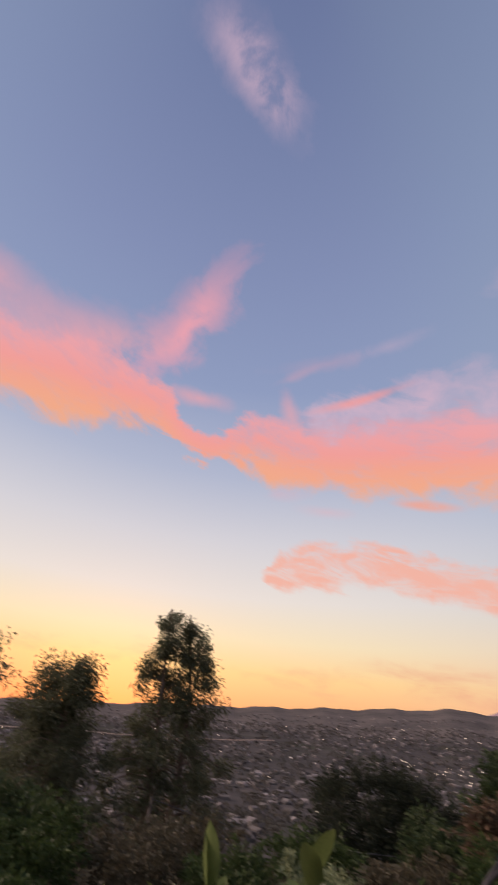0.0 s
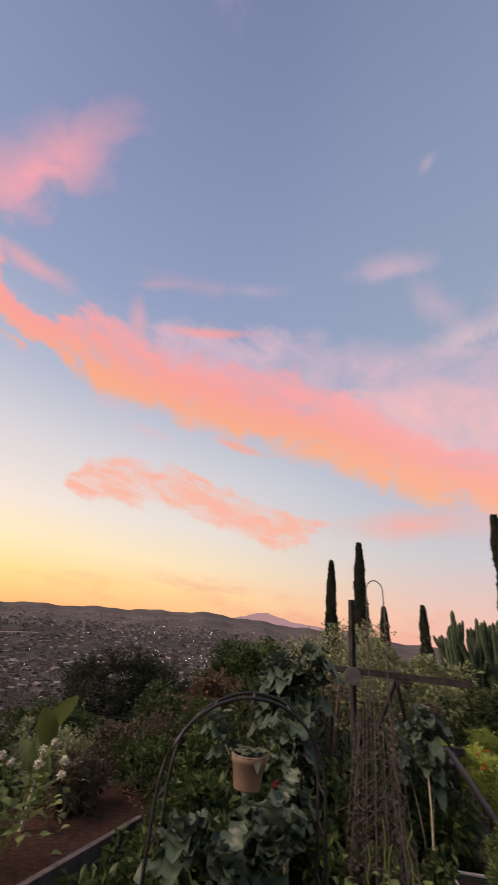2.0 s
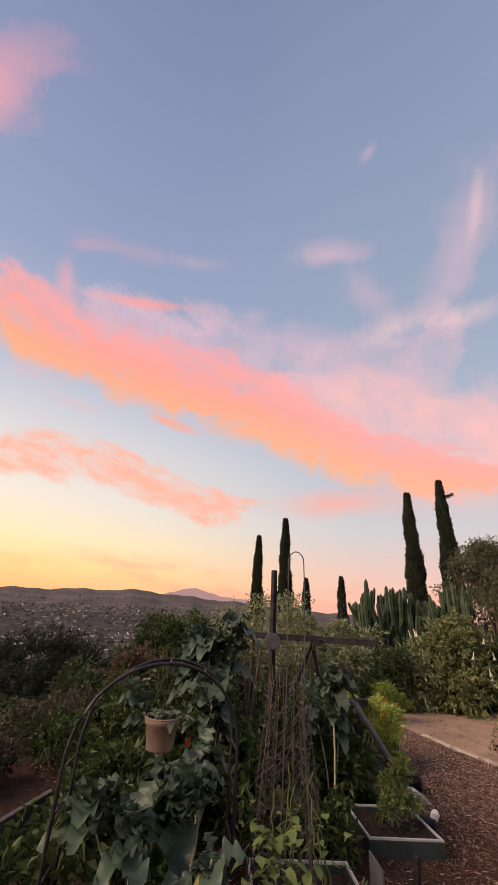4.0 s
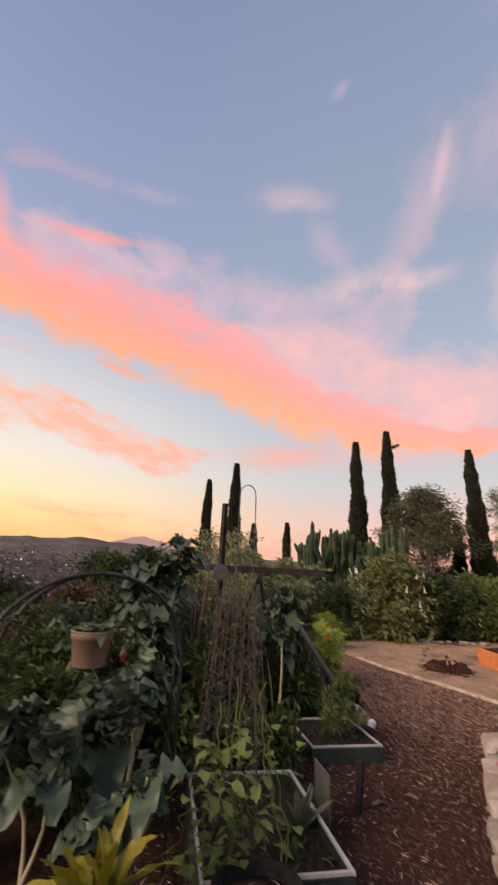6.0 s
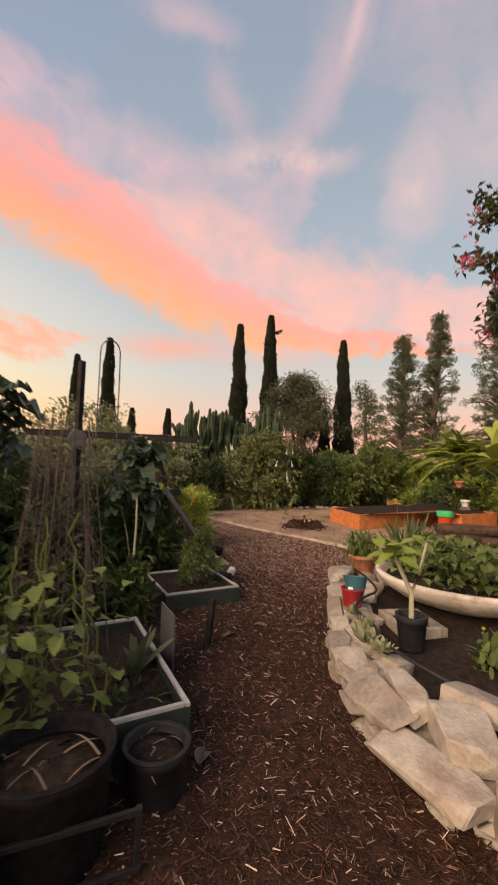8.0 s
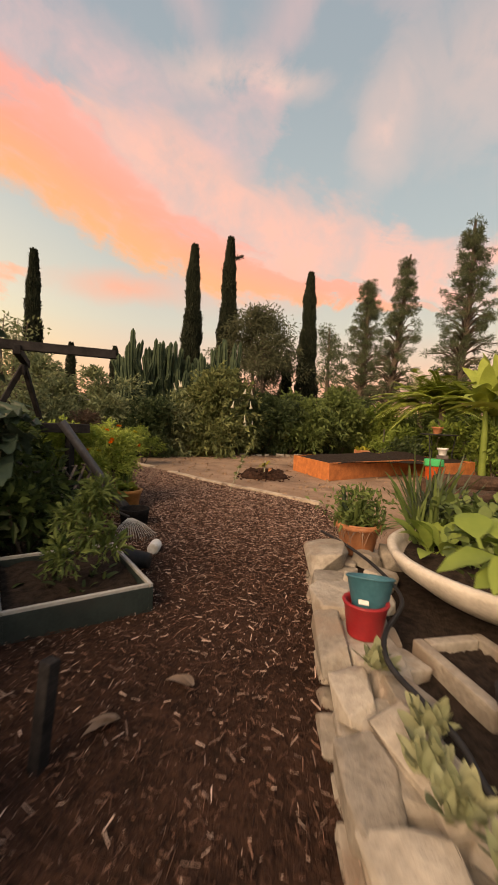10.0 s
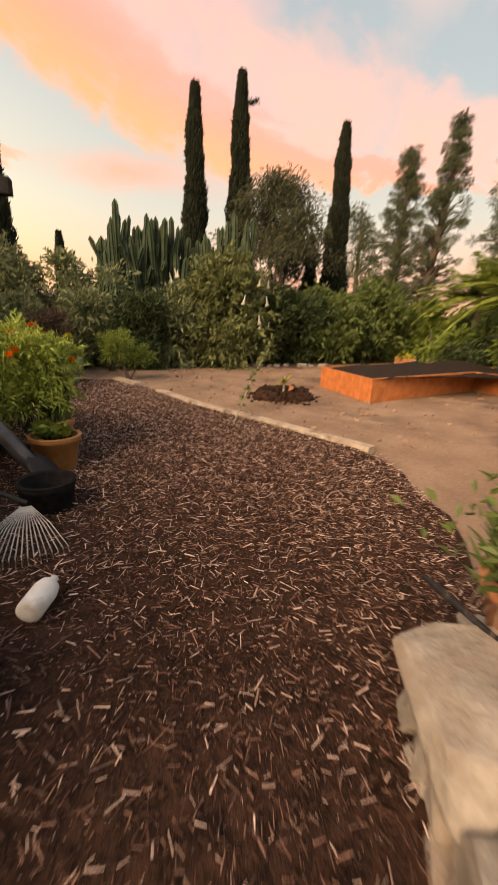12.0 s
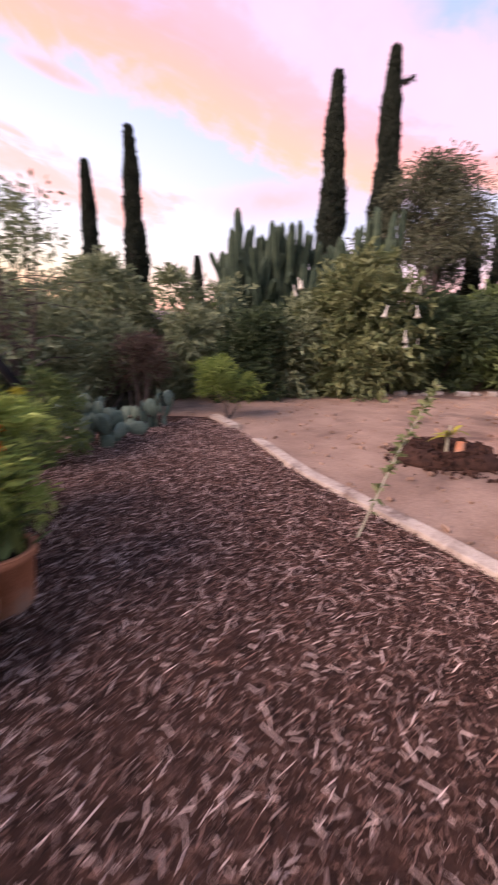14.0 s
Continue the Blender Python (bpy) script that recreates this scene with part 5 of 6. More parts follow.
def column(pts, r, ribs=6):
    """A ribbed cactus column along points."""
    v, f = tubes([(pts, r)], ribs * 2)
    v = v.reshape(len(pts), ribs * 2, 3)
    c = v.mean(1, keepdims=True)
    k = np.where(np.arange(ribs * 2) % 2 == 0, 1.12, 0.72)[None, :, None]
    return ((v - c) * k + c).reshape(-1, 3), f


for k in range(22):
    u = -1 + 2 * (k + 0.5 * rng.uniform()) / 21.5
    u += 0.14 if u > 0.1 else -0.1
    bx, by = u * 1.35 + rng.normal(scale=0.12), -u * 1.35 + rng.normal(scale=0.3)
    crest = 3.75 + 0.3 * math.sin(u * 6 + 2.2) + 0.15 * rng.normal()
    for j in range(11):
        an, out = rng.uniform(0, 6.28), rng.uniform(0.1, 0.42)
        dx, dy = out * math.cos(an), out * math.sin(an)
        hh = crest * rng.uniform(0.6, 1.07)
        st = rng.uniform(1.0, 2.3)
        tx, ty = rng.normal(scale=0.16, size=2)
        pts = [(bx, by, st), (bx + dx * 0.7, by + dy * 0.7, st + 0.1), (bx + dx, by + dy, st + 0.38)]
        pts += [(bx + dx + tx * q, by + dy + ty * q, st + 0.38 + (hh - st - 0.38) * q) for q in (0.25, 0.5, 0.75, 0.97)] + [(bx + dx + tx, by + dy + ty, hh + 0.05)]
        fat = rng.uniform(0.06, 0.10)
        v, f = column(pts, [fat * 0.7, fat * 0.9, fat * 0.85, fat, fat * 0.8, fat * 1.05, fat * 0.85, fat * 0.2])
        piece("column", mesh_of("column", v, f, M_CACTUS), cac)
    v, f = column([(bx * 0.7, by * 0.7, -0.05), (bx * 0.9, by * 0.9, 0.9), (bx, by, 1.7), (bx, by, crest * 0.9)], [0.12, 0.11, 0.1, 0.04])
    piece("column", mesh_of("column", v, f, M_CACTUS), cac)
v, f = column([(0, 0, -0.1), (0, 0, 0.8), (0, 0, 1.6), (0, 0, 1.8)], [0.3, 0.28, 0.25, 0.1])
piece("trunk", mesh_of("trunk", v, f, M_CACTUS), cac)
bl = thing("trumpet_flowers", pose(16.2, 8.5, 0), "hanging white trumpet flowers on the angel's trumpet shrub", "flowers")
n = 18
an = rng.uniform(0, 6.28, n)
p = np.stack([1.5 * np.cos(an), 1.4 * np.sin(an), rng.uniform(1.1, 2.7, n)], 1)
for k in range(n):
    r0 = rng.uniform(0.75, 1.25)
    bm = lathe([(0.012, 0.0), (0.02, -0.1 * r0), (0.035, -0.2 * r0), (0.085, -0.28 * r0)], 8)
    bm.faces.ensure_lookup_table()
    bm.transform(Matrix.Scale(0.8, 4))
    bm.transform(Matrix.Translation(p[k]) @ Euler((rng.normal(scale=0.2), rng.normal(scale=0.2), 0)).to_matrix().to_4x4())
    part("bell", bm, M_BELL, bl, smooth=True)


# ---- left side: arch, cage, planters' plants, arbor ----
arch_ob = thing("garden_arch", pose(0, 0, 0), "double-hooped black metal garden arch with climbing stems", "arch")
LEG = ((np.array([1.32, 3.62]), np.array([2.72, 3.46])), (np.array([1.55, 4.02]), np.array([2.95, 3.86])))
for a, b in LEG:
    c, h = (a + b) / 2, (b - a) / 2
    pts = [(*a, 0.0), (*a, 0.7), (*a, 1.25)]
    for k in range(1, 24):
        t = math.pi * k / 24
        q = c - h * math.cos(t)
        pts.append((q[0], q[1], 1.25 + 0.66 * math.sin(t) ** 0.9))
    pts += [(*b, 1.25), (*b, 0.7), (*b, 0.0)]
    tube_part("hoop", [(pts, 0.014)], M_IRON, arch_ob, 8)
for k in range(0, 13):
    t = math.pi * k / 12
    p = [(*(((a + b) / 2) - (b - a) / 2 * math.cos(t)), 1.25 + 0.66 * math.sin(t) ** 0.9) for a, b in LEG]
    if k % 2 == 0:
        tube_part("rung", [(p, 0.008)], M_IRON, arch_ob, 6)
for side in (0, 1):
    for z in (0.3, 0.65, 1.0):
        tube_part("rung", [([(*LEG[0][side], z), (*LEG[1][side], z)], 0.008)], M_IRON, arch_ob, 6)
hp_ = pot("hanging_pot", 1.95, 3.42, 1.35, 0.128, 0.21, M_TAN, "tan plastic pot of pale trailing leaves hung in the arch", 0.78, 0.008, True, category="pot")
for k in range(3):
    a = k * 2.09
    tube_part("hanger", [([(0.14 * math.cos(a), 0.14 * math.sin(a), 0.2), (0.05 * math.cos(a) + 0.06, 0.05 * math.sin(a) + 0.12, 0.4), (0.09, 0.16, 0.565)], 0.003)], M_IRON, hp_, 4)
n = 60
blades("leaves", np.stack([rng.normal(scale=0.06, size=n), rng.normal(scale=0.06, size=n), np.full(n, 0.2)], 1), fan(n, -5, 80), 0.15, 0.06, M_GREY_LEAF, hp_, 0.7, 0.25, 5, "leaf")
tag_ = thing("red_tag", pose(2.12, 3.3, 1.38, 10, 0, 20), "small red plastic tag on a stem", "tag")
part("plate", box(0.045, 0.005, 0.05, 0.002), M_RED, tag_)

collard(1.75, 3.35, 0.35, 0.75, 60, 0.34, "broad blue-green collard with large drooping waxy leaves", (0.05, 0.0), 2)
collard(2.25, 3.45, 0.3, 0.85, 60, 0.34, "broad blue-green collard with large drooping waxy leaves", (0.05, 0.05), 2)
collard(1.95, 2.98, 0.1, 0.78, 50, 0.25, "collard with large dark drooping leaves", (0.0, 0.0), 2)
collard(2.6, 3.9, 0.1, 1.15, 64, 0.33, "collard growing through the arch", (0.1, 0.1), 3)
collard(3.3, 4.9, 0.0, 1.75, 130, 0.36, "tall tree collard with a broad dense head", (0.1, 0.2), 4)
collard(4.05, 5.75, 0.0, 2.4, 230, 0.44, "tallest tree collard reaching over the arbor beam", (0.0, 0.2), 5)
collard(4.75, 4.2, 0.0, 1.75, 70, 0.36, "tree collard with a bare pale stalk", (0.1, 0.05), 1)
collard(5.4, 4.8, 0.0, 1.25, 60, 0.36, "tree collard with a leaning stalk", (0.3, 0.1), 2)
collard(6.15, 4.75, 0.0, 0.55, 16, 0.18, "low collard beside the path", (0.1, -0.1), 2)

tree("young_shrub", 5.45, 3.95, 0.14, 1.1, 0.2, 1300, 0.07, M_VINE, "young leafy shrub on a thin leaning stem in the planter", 0.55, 22, 0.42, 1, 0.3, lean=(0.22, -0.1))

cage = thing("cane_teepee", pose(3.42, 3.6, 0.2), "tall narrow frame of dry canes with withered vines", "plant support")
runs = []
for k in range(15):
    a = k * 2 * math.pi / 15
    r0 = 0.33 + 0.05 * math.sin(k * 3)
    runs.append(([(r0 * math.cos(a), r0 * math.sin(a), -0.1), (r0 * 0.75 * math.cos(a + 0.1), r0 * 0.75 * math.sin(a + 0.1), 0.75), (0.17 * math.cos(a + 0.2), 0.17 * math.sin(a + 0.2), 1.62 + 0.07 * math.sin(k * 5))], [0.006, 0.005, 0.004]))
for run_ in runs:
    tube_part("cane", [run_], M_WIRE, cage, 5)
ties = []
for z, r0 in ((0.25, 0.31), (0.6, 0.27), (0.95, 0.23), (1.3, 0.2), (1.52, 0.18)):
    ties.append(([(r0 * math.cos(t), r0 * math.sin(t), z + 0.015 * math.sin(5 * t)) for t in np.linspace(0, 6.3, 24)], 0.003))
for tie in ties:
    tube_part("wire_ring", [tie], M_WIRE, cage, 4)
vines = []
for k in range(55):
    a, z = rng.uniform(0, 6.28), rng.uniform(0.0, 0.9)
    pts = [(0.3 * math.cos(a + 0.5 * j) * (1 - 0.08 * j) + rng.normal(scale=0.03), 0.3 * math.sin(a + 0.5 * j) * (1 - 0.08 * j) + rng.normal(scale=0.03), z + 0.12 * j) for j in range(6)]
    vines.append((pts, 0.0022))
tube_part("dry_vines", vines, M_WIRE, cage, 4, "grey withered vine stems")
n = 260
a, z = rng.uniform(0, 6.28, n), rng.uniform(0, 1.5, n)
leaves("dry_leaves", np.stack([0.29 * (1 - z * 0.25) * np.cos(a), 0.29 * (1 - z * 0.25) * np.sin(a), z], 1), fan(n, -60, 40), 0.06, 0.025, M_WIRE, cage)

# a vine climbing the arch and hanging over the tubs
vine = thing("squash_vine", pose(2.75, 2.85, 0), "pale trailing squash vine with lobed leaves", "vine")
for k in range(14):
    w0 = np.array([rng.normal(scale=0.1), rng.normal(scale=0.1), 1.3 * rng.uniform(0.5, 1)])
    drift_ = np.cumsum(rng.normal(scale=0.035, size=(12, 2)), 0)
    zz = np.linspace(w0[2], 0.1 + 0.2 * rng.uniform(), 12)
    tube_part("stem", [(np.stack([w0[0] + drift_[:, 0], w0[1] + drift_[:, 1], zz], 1), 0.0045)], M_VINE, vine, 5)
n = 230
each_blade("leaf", np.stack([rng.normal(scale=0.17, size=n), rng.normal(scale=0.14, size=n), rng.uniform(0.15, 1.0, n) ** 1.2], 1), fan(n, -10, 60), rng.uniform(0.05, 0.13, n), 0.065, M_VINE, vine, 0.5, 0.2, 5, "leaf", 0.08)
for x, y, r, h, lab in ((2.62, 2.5, 0.24, 0.42, "large black fabric grow pot of dry soil"), (3.05, 2.33, 0.15, 0.26, "small black nursery pot of dry stems"), (1.74, 2.56, 0.19, 0.36, "black nursery pot under the fern"), (2.16, 2.52, 0.17, 0.34, "black nursery pot of dark soil")):
    gp = pot("grow_pot", x, y, 0, r, h, M_FABRIC if r > 0.2 else M_BLACK, lab, 0.86, 0.006, True, category="pot", group="black grow pots")
    n = 12
    each_blade("dry_stem", np.stack([rng.normal(scale=r * 0.4, size=n), rng.normal(scale=r * 0.4, size=n), np.full(n, h * 0.85)], 1), fan(n, 0, 50), r * 0.8, 0.01, M_CANE, gp, 0.4, 0.1, 4, "strap")
rack = thing("pot_rack", pose(2.54, 2.28, 0, 0, 0, -39), "thin grey metal rail in front of the tubs", "rail")
for sx, z in ((0, 0.25), (0, 0.05)):
    part("rail", box(0.5, 0.018, 0.022, 0.003, (0, 0, z)), M_IRON, rack)
for px in (-0.24, 0.24):
    part("post", box(0.022, 0.02, 0.27, 0.003, (px, 0.012, 0)), M_IRON, rack)
fern = pot("fern_pot", 1.74, 2.56, 0.345, 0.16, 0.30, M_BLACK, "dark pot with a yellowing broad-fronded fern", category="pot")
n = 34
each_blade("frond", np.stack([rng.normal(scale=0.03, size=n), rng.normal(scale=0.03, size=n), np.full(n, 0.27)], 1), fan(n, 0, 82), rng.uniform(0.3, 0.52, n), rng.uniform(0.05, 0.085, n), M_NEST, fern, rng.uniform(0.05, 0.5, n), 0.3, 12, "lance", 0.10)

# seedlings in the planters
planted("agave", 3.55, 2.95, 0.2, 14, 0.03, 30, 80, 0.3, 0.06, M_GREY_LEAF, "small grey-blue agave in the planter", 0.1)
planted("planter_herbs", 3.35, 2.85, 0.2, 40, 0.3, 20, 80, 0.12, 0.03, M_SHADY, "thin seedlings in the planter", 0.4)
planted("planter_herbs", 5.5, 3.95, 0.14, 36, 0.28, 20, 80, 0.12, 0.03, M_SHADY, "thin seedlings in the smaller planter", 0.4)
flap = thing("sheet_flap", pose(3.98, 3.05, 0.02, 0, 0, 56), "grey plastic sheet standing against the planter", "sheet")
part("panel", box(0.34, 0.012, 0.44, 0.003), M_SHEET, flap)
stake = thing("wooden_stake", pose(4.45, 3.0, 0.0, 4, 3, 0), "dark short wooden stake in the mulch", "stake")
part("body", box(0.05, 0.05, 0.42, 0.006), M_BLACK_WOOD, stake)

# the dark timber arbor with shelf, braces and the shepherd's crook
arbor = thing("arbor", pose(0, 0, 0), "dark timber arbor with long beam, posts and slanting braces", "arbor")
part("beam", beam((7.83, 5.64, 2.08), (5.85, 7.95, 2.1), 0.1, 0.115), M_BLACK_WOOD, arbor)
part("beam", beam((7.0, 6.48, 2.03), (8.62, 8.33, 2.1), 0.09, 0.12), M_BLACK_WOOD, arbor)
part("post", beam((6.42, 7.28, 0), (6.42, 7.28, 3.45), 0.10, 0.10), M_BLACK_WOOD, arbor)
part("brace", beam((8.06, 7.70, 1.99), (8.95, 8.22, 0.75), 0.075, 0.08), M_BLACK_WOOD, arbor)
part("brace", beam((8.02, 7.66, 1.99), (7.12, 8.0, 0.0), 0.075, 0.08), M_BLACK_WOOD, arbor)
part("gusset", beam((7.86, 7.46, 1.9), (8.2, 7.85, 1.93), 0.03, 0.16), M_BLACK_WOOD, arbor)
part("rail", beam((7.3, 8.0, 1.47), (7.66, 9.3, 1.55), 0.04, 0.05), M_BLACK_WOOD, arbor)
part("shelf", beam((7.4, 5.7, 1.08), (6.3, 6.3, 1.08), 0.22, 0.11), M_BLACK_WOOD, arbor)
part("shelf_post", beam((7.2, 5.78, 0), (7.2, 5.78, 1.03), 0.08, 0.08), M_BLACK_WOOD, arbor)
for k in range(3):
    part("slat", beam((6.0, 6.1, 0.25 + 0.22 * k), (8.1, 6.75, 0.25 + 0.22 * k), 0.03, 0.13), M_OLD_WOOD, arbor)
pole = thing("leaning_pole", pose(0, 0, 0), "dark grey tube leaning on the shelf with a round flat foot", "pole")
tube_part("tube", [([(7.34, 5.06, 0.16), (7.1, 5.4, 0.75), (6.93, 5.63, 1.16)], 0.052)], M_PIPE, pole, 12)
bm = lathe([(0.15, 0), (0.165, 0.01), (0.165, 0.03), (0.12, 0.045), (0.02, 0.05)], 28)
bm.transform(pose(7.37, 5.03, 0.13, 52, 0, 35))
part("foot", bm, M_BLACK, pole, "round black foot", True)
bt = pot("black_tub", 7.16, 4.74, 0.03, 0.165, 0.19, M_FABRIC, "low black crumpled tub on the mulch", 0.9, 0.006, False, category="tub")
lat = thing("lattice_panel", pose(6.75, 5.3, 0.05, 0, 0, 12), "broken pale timber lattice leaning by the arbor", "lattice")
for k in range(9):
    u = -0.95 + 0.19 * k
    for d, y0 in ((1, 0.0), (-1, 0.014)):
        a0, a1 = (max(u, -0.5), min(u + 0.62, 0.6)) if d > 0 else (max(u, -0.5), min(u + 0.62, 0.6))
        if a1 - a0 > 0.1:
            h0, h1 = ((a0 - u), (a1 - u)) if d > 0 else (0.62 - (a0 - u), 0.62 - (a1 - u))
            part("lath", beam((a0, y0 + 0.13 * h0, h0), (a1, y0 + 0.13 * h1, h1), 0.03, 0.011, 0.002), M_OLD_WOOD, lat)
rake = thing("leaf_rake", pose(6.83, 4.52, 0.05, 0, 0, 0), "wire-tined leaf rake lying on the mulch", "rake")
for k in range(18):
    a = math.radians(196 + 3.6 * k)
    d = np.array([math.cos(a), math.sin(a)])
    tube_part("tine", [([(0.1 + 0.05 * d[0], 0.1 + 0.05 * d[1], 0.13), (0.1 + 0.25 * d[0], 0.1 + 0.25 * d[1], 0.10), (0.1 + 0.42 * d[0], 0.1 + 0.42 * d[1], 0.03), (0.1 + 0.43 * d[0], 0.1 + 0.43 * d[1], -0.015)], 0.003)], M_RIM, rake, 4)
tube_part("handle", [([(0.1, 0.1, 0.13), (-0.25, 0.75, 0.45), (-0.45, 1.15, 0.7)], 0.014)], M_BLACK, rake, 7)
bot = thing("white_jug", pose(6.5, 3.98, 0.09, 86, 0, 112) @ Matrix.Scale(0.72, 4), "white plastic jug lying on the mulch", "jug")
part("body", lathe([(0.05, -0.14), (0.068, -0.135), (0.072, -0.12), (0.072, 0.04), (0.06, 0.085), (0.03, 0.11), (0.024, 0.12), (0.024, 0.15), (0.01, 0.152)], 24), M_WHITE, bot, smooth=True)
cyl = pot("black_pipe_pot", 0, 0, 0, 0.075, 0.2, M_BLACK, "black plastic pot lying on its side in the mulch", 0.8, 0.006, False, m=pose(6.12, 3.76, 0.11, 85, 0, 200), category="pot")

# marigolds and the pots by the arbor
mp = pot("flower_pot", 7.68, 5.27, 0.03, 0.18, 0.28, M_GLAZE, "ochre glazed pot of low green leaves", 0.78, 0.014, True, category="pot")
planted("pot_greens", 7.68, 5.3, 0.28, 130, 0.13, 15, 80, 0.13, 0.06, M_LIME, "bright low leafy plant in the ochre pot", 0.4, "leaf", h=0.06)
planted("stalky_herb", 7.98, 5.62, 0.28, 260, 0.13, 35, 88, 0.2, 0.035, M_VINE, "tall soft green stalks rising from the terracotta pot", 0.4, "lance", h=0.45)
mp2 = pot("flower_pot", 7.98, 5.62, 0.03, 0.15, 0.3, M_TERRA, "dull terracotta pot behind the ochre one", 0.8, 0.012, True, category="pot")
mg = bush("marigold_bush", 7.78, 5.70, 0.34, 0.72, 0.52, 0.46, 8500, 0.06, M_MARI_LEAF, "bushy marigold plant with orange flowers", "flowers", low=0.0, lumps=20, slim=0.24)
n = 17
fl = np.stack([rng.normal(scale=0.2, size=n), rng.normal(scale=0.2, size=n) - 0.1, rng.uniform(0.45, 0.78, n)], 1)
for k in range(n):
    v, f = leaf_arrays(np.tile(fl[k], (16, 1)), fan(16, 0, 70), 0.042, 0.03)
    piece("flower", mesh_of("flower", v, f, M_MARIGOLD if k % 3 else M_YELLOW), mg, "orange marigold flower" if k % 3 else "yellow marigold flower")
bush("marigold_bush", 7.35, 6.15, 0.5, 0.6, 0.60, 0.34, 6500, 0.065, M_MARI_LEAF, "bushy yellow-green marigold leaves in a dark tub", "flowers", low=0.0, lumps=12, slim=0.35)
tb = pot("black_tub", 7.35, 6.1, 0.2, 0.26, 0.36, M_BLACK, "black tub of marigolds beside the arbor", 0.85, 0.01, True, category="tub")
crate = thing("timber_stand", pose(7.35, 6.1, 0, 0, 0, 20), "low dark timber stand under a tub", "stand")
part("top", box(0.7, 0.5, 0.05, 0.006, (0, 0, 0.15)), M_BLACK_WOOD, crate)
for sx in (-0.3, 0.3):
    part("foot", box(0.06, 0.48, 0.15, 0.005, (sx, 0, 0)), M_BLACK_WOOD, crate)
bush("fine_shrub", 12.0, 8.3, 0.0, 1.05, 0.55, 0.5, 3200, 0.11, M_LIME, "feathery yellow-green young shrub by the edging", "shrub", low=0.25, lumps=12, slim=0.12, stems=3)


def prickly_pear(x, y, count, size, label):
    """Flat oval pads growing out of one another."""
    ob = thing("prickly_pear", pose(x, y, 0.0), label, "cactus", "prickly pears")
    bm = bmesh.new()
    bmesh.ops.create_icosphere(bm, subdivisions=2, radius=0.5)
    for v in bm.verts:
        k = 0.78 + 0.44 * (v.co.z + 0.5)
        v.co = Vector((v.co.x * 0.72 * k, v.co.y * 0.15, v.co.z + 0.47))
    me = bpy.data.meshes.new("pad")
    bm.to_mesh(me)
    bm.free()
    for p in me.polygons:
        p.use_smooth = True
    me.materials.append(M_PAD)
    tips = [(Vector((rng.uniform(-0.35, 0.35), rng.uniform(-0.3, 0.3), -0.02)), rng.uniform(-25, 25), rng.uniform(0, 180)) for _ in range(7)]
    for k in range(count):
        base, lean, turn = tips[k] if k < len(tips) else tips[int(rng.integers(0, len(tips)))]
        m = Matrix.Translation(base) @ Euler((radians(rng.uniform(-14, 14)), radians(lean), radians(turn))).to_matrix().to_4x4() @ Matrix.Scale(size * rng.uniform(0.75, 1.15), 4)
        pad = piece("pad", me, ob)
        pad.matrix_basis = m
        for side in (-0.2, 0.2):
            if base.z < 0.55:
                tips.append((m @ Vector((side, 0, 0.88)), lean + side * rng.uniform(60, 200), turn + rng.uniform(-50, 50)))
    return ob


prickly_pear(9.75, 8.05, 30, 0.25, "blue-grey prickly pear clump of oval pads")
prickly_pear(10.7, 8.75, 26, 0.24, "grey-green prickly pear clump with upright pads")
bush("dry_shrub", 11.2, 9.75, 0.0, 1.5, 0.8, 0.6, 3400, 0.09, M_RUSSET, "half-dead shrub with brown dry twigs before the oleanders", "shrub", slim=0.2, stems=8)
bush("brushy_shrub", 8.9, 7.9, 0.0, 0.95, 0.6, 0.5, 2200, 0.1, M_VINE, "fine green weedy shrub behind the marigolds", "shrub", slim=0.2)
bush("brushy_shrub", 8.3, 6.6, 0.0, 0.8, 0.4, 0.4, 1500, 0.12, M_VINE, "tall green stalks behind the flower pots", "shrub", slim=0.16, upward=1.5)
tree("thin_shrub", 9.6, 10.4, 0.0, 3.9, 1.2, 2200, 0.10, M_OLEANDER, "thin open shrub with sparse pale leaves", 0.35, 60, 0.2, 5, 0.5)
tree("thin_shrub", 7.8, 9.8, 0.0, 3.6, 1.3, 2200, 0.10, M_OLEANDER, "thin open shrub with sparse pale leaves on the skyline", 0.35, 60, 0.2, 5, 0.5)
bush("shrub", 8.6, 10.6, 0.0, 1.9, 1.3, 1.1, 3200, 0.15, M_OLEANDER, "leafy shrub behind the arbor", "shrub", slim=0.3)
bush("shrub", 11.0, 10.6, 0.0, 2.0, 1.2, 0.9, 3600, 0.15, M_OLEANDER, "leafy oleander shrub at the garden's edge", "shrub", slim=0.3)

crook = thing("shepherds_crook", pose(6.5, 6.9, 0), "tall thin iron shepherd's crook above the arbor", "crook")
pts = [(0, 0, 0), (0, 0, 2), (0, 0, 3.55)] + [(0.14 - 0.14 * math.cos(t), -0.10 + 0.10 * math.cos(t), 3.62 + 0.23 * math.sin(t)) for t in np.linspace(0.2, math.pi, 12)] + [(0.29, -0.2, 3.3), (0.30, -0.2, 2.4), (0.3, -0.2, 0.0)]
tube_part("rod", [(pts, 0.012)], M_PIPE, crook, 7)
disc = thing("glass_disc", pose(6.33, 7.18, 2.0, 90, 0, -42), "round blue-grey glass disc hanging on the arbor post", "ornament")
part("pane", lathe([(0.14, -0.006), (0.15, -0.003), (0.15, 0.003), (0.14, 0.006)], 28), M_GLASS, disc, smooth=True)
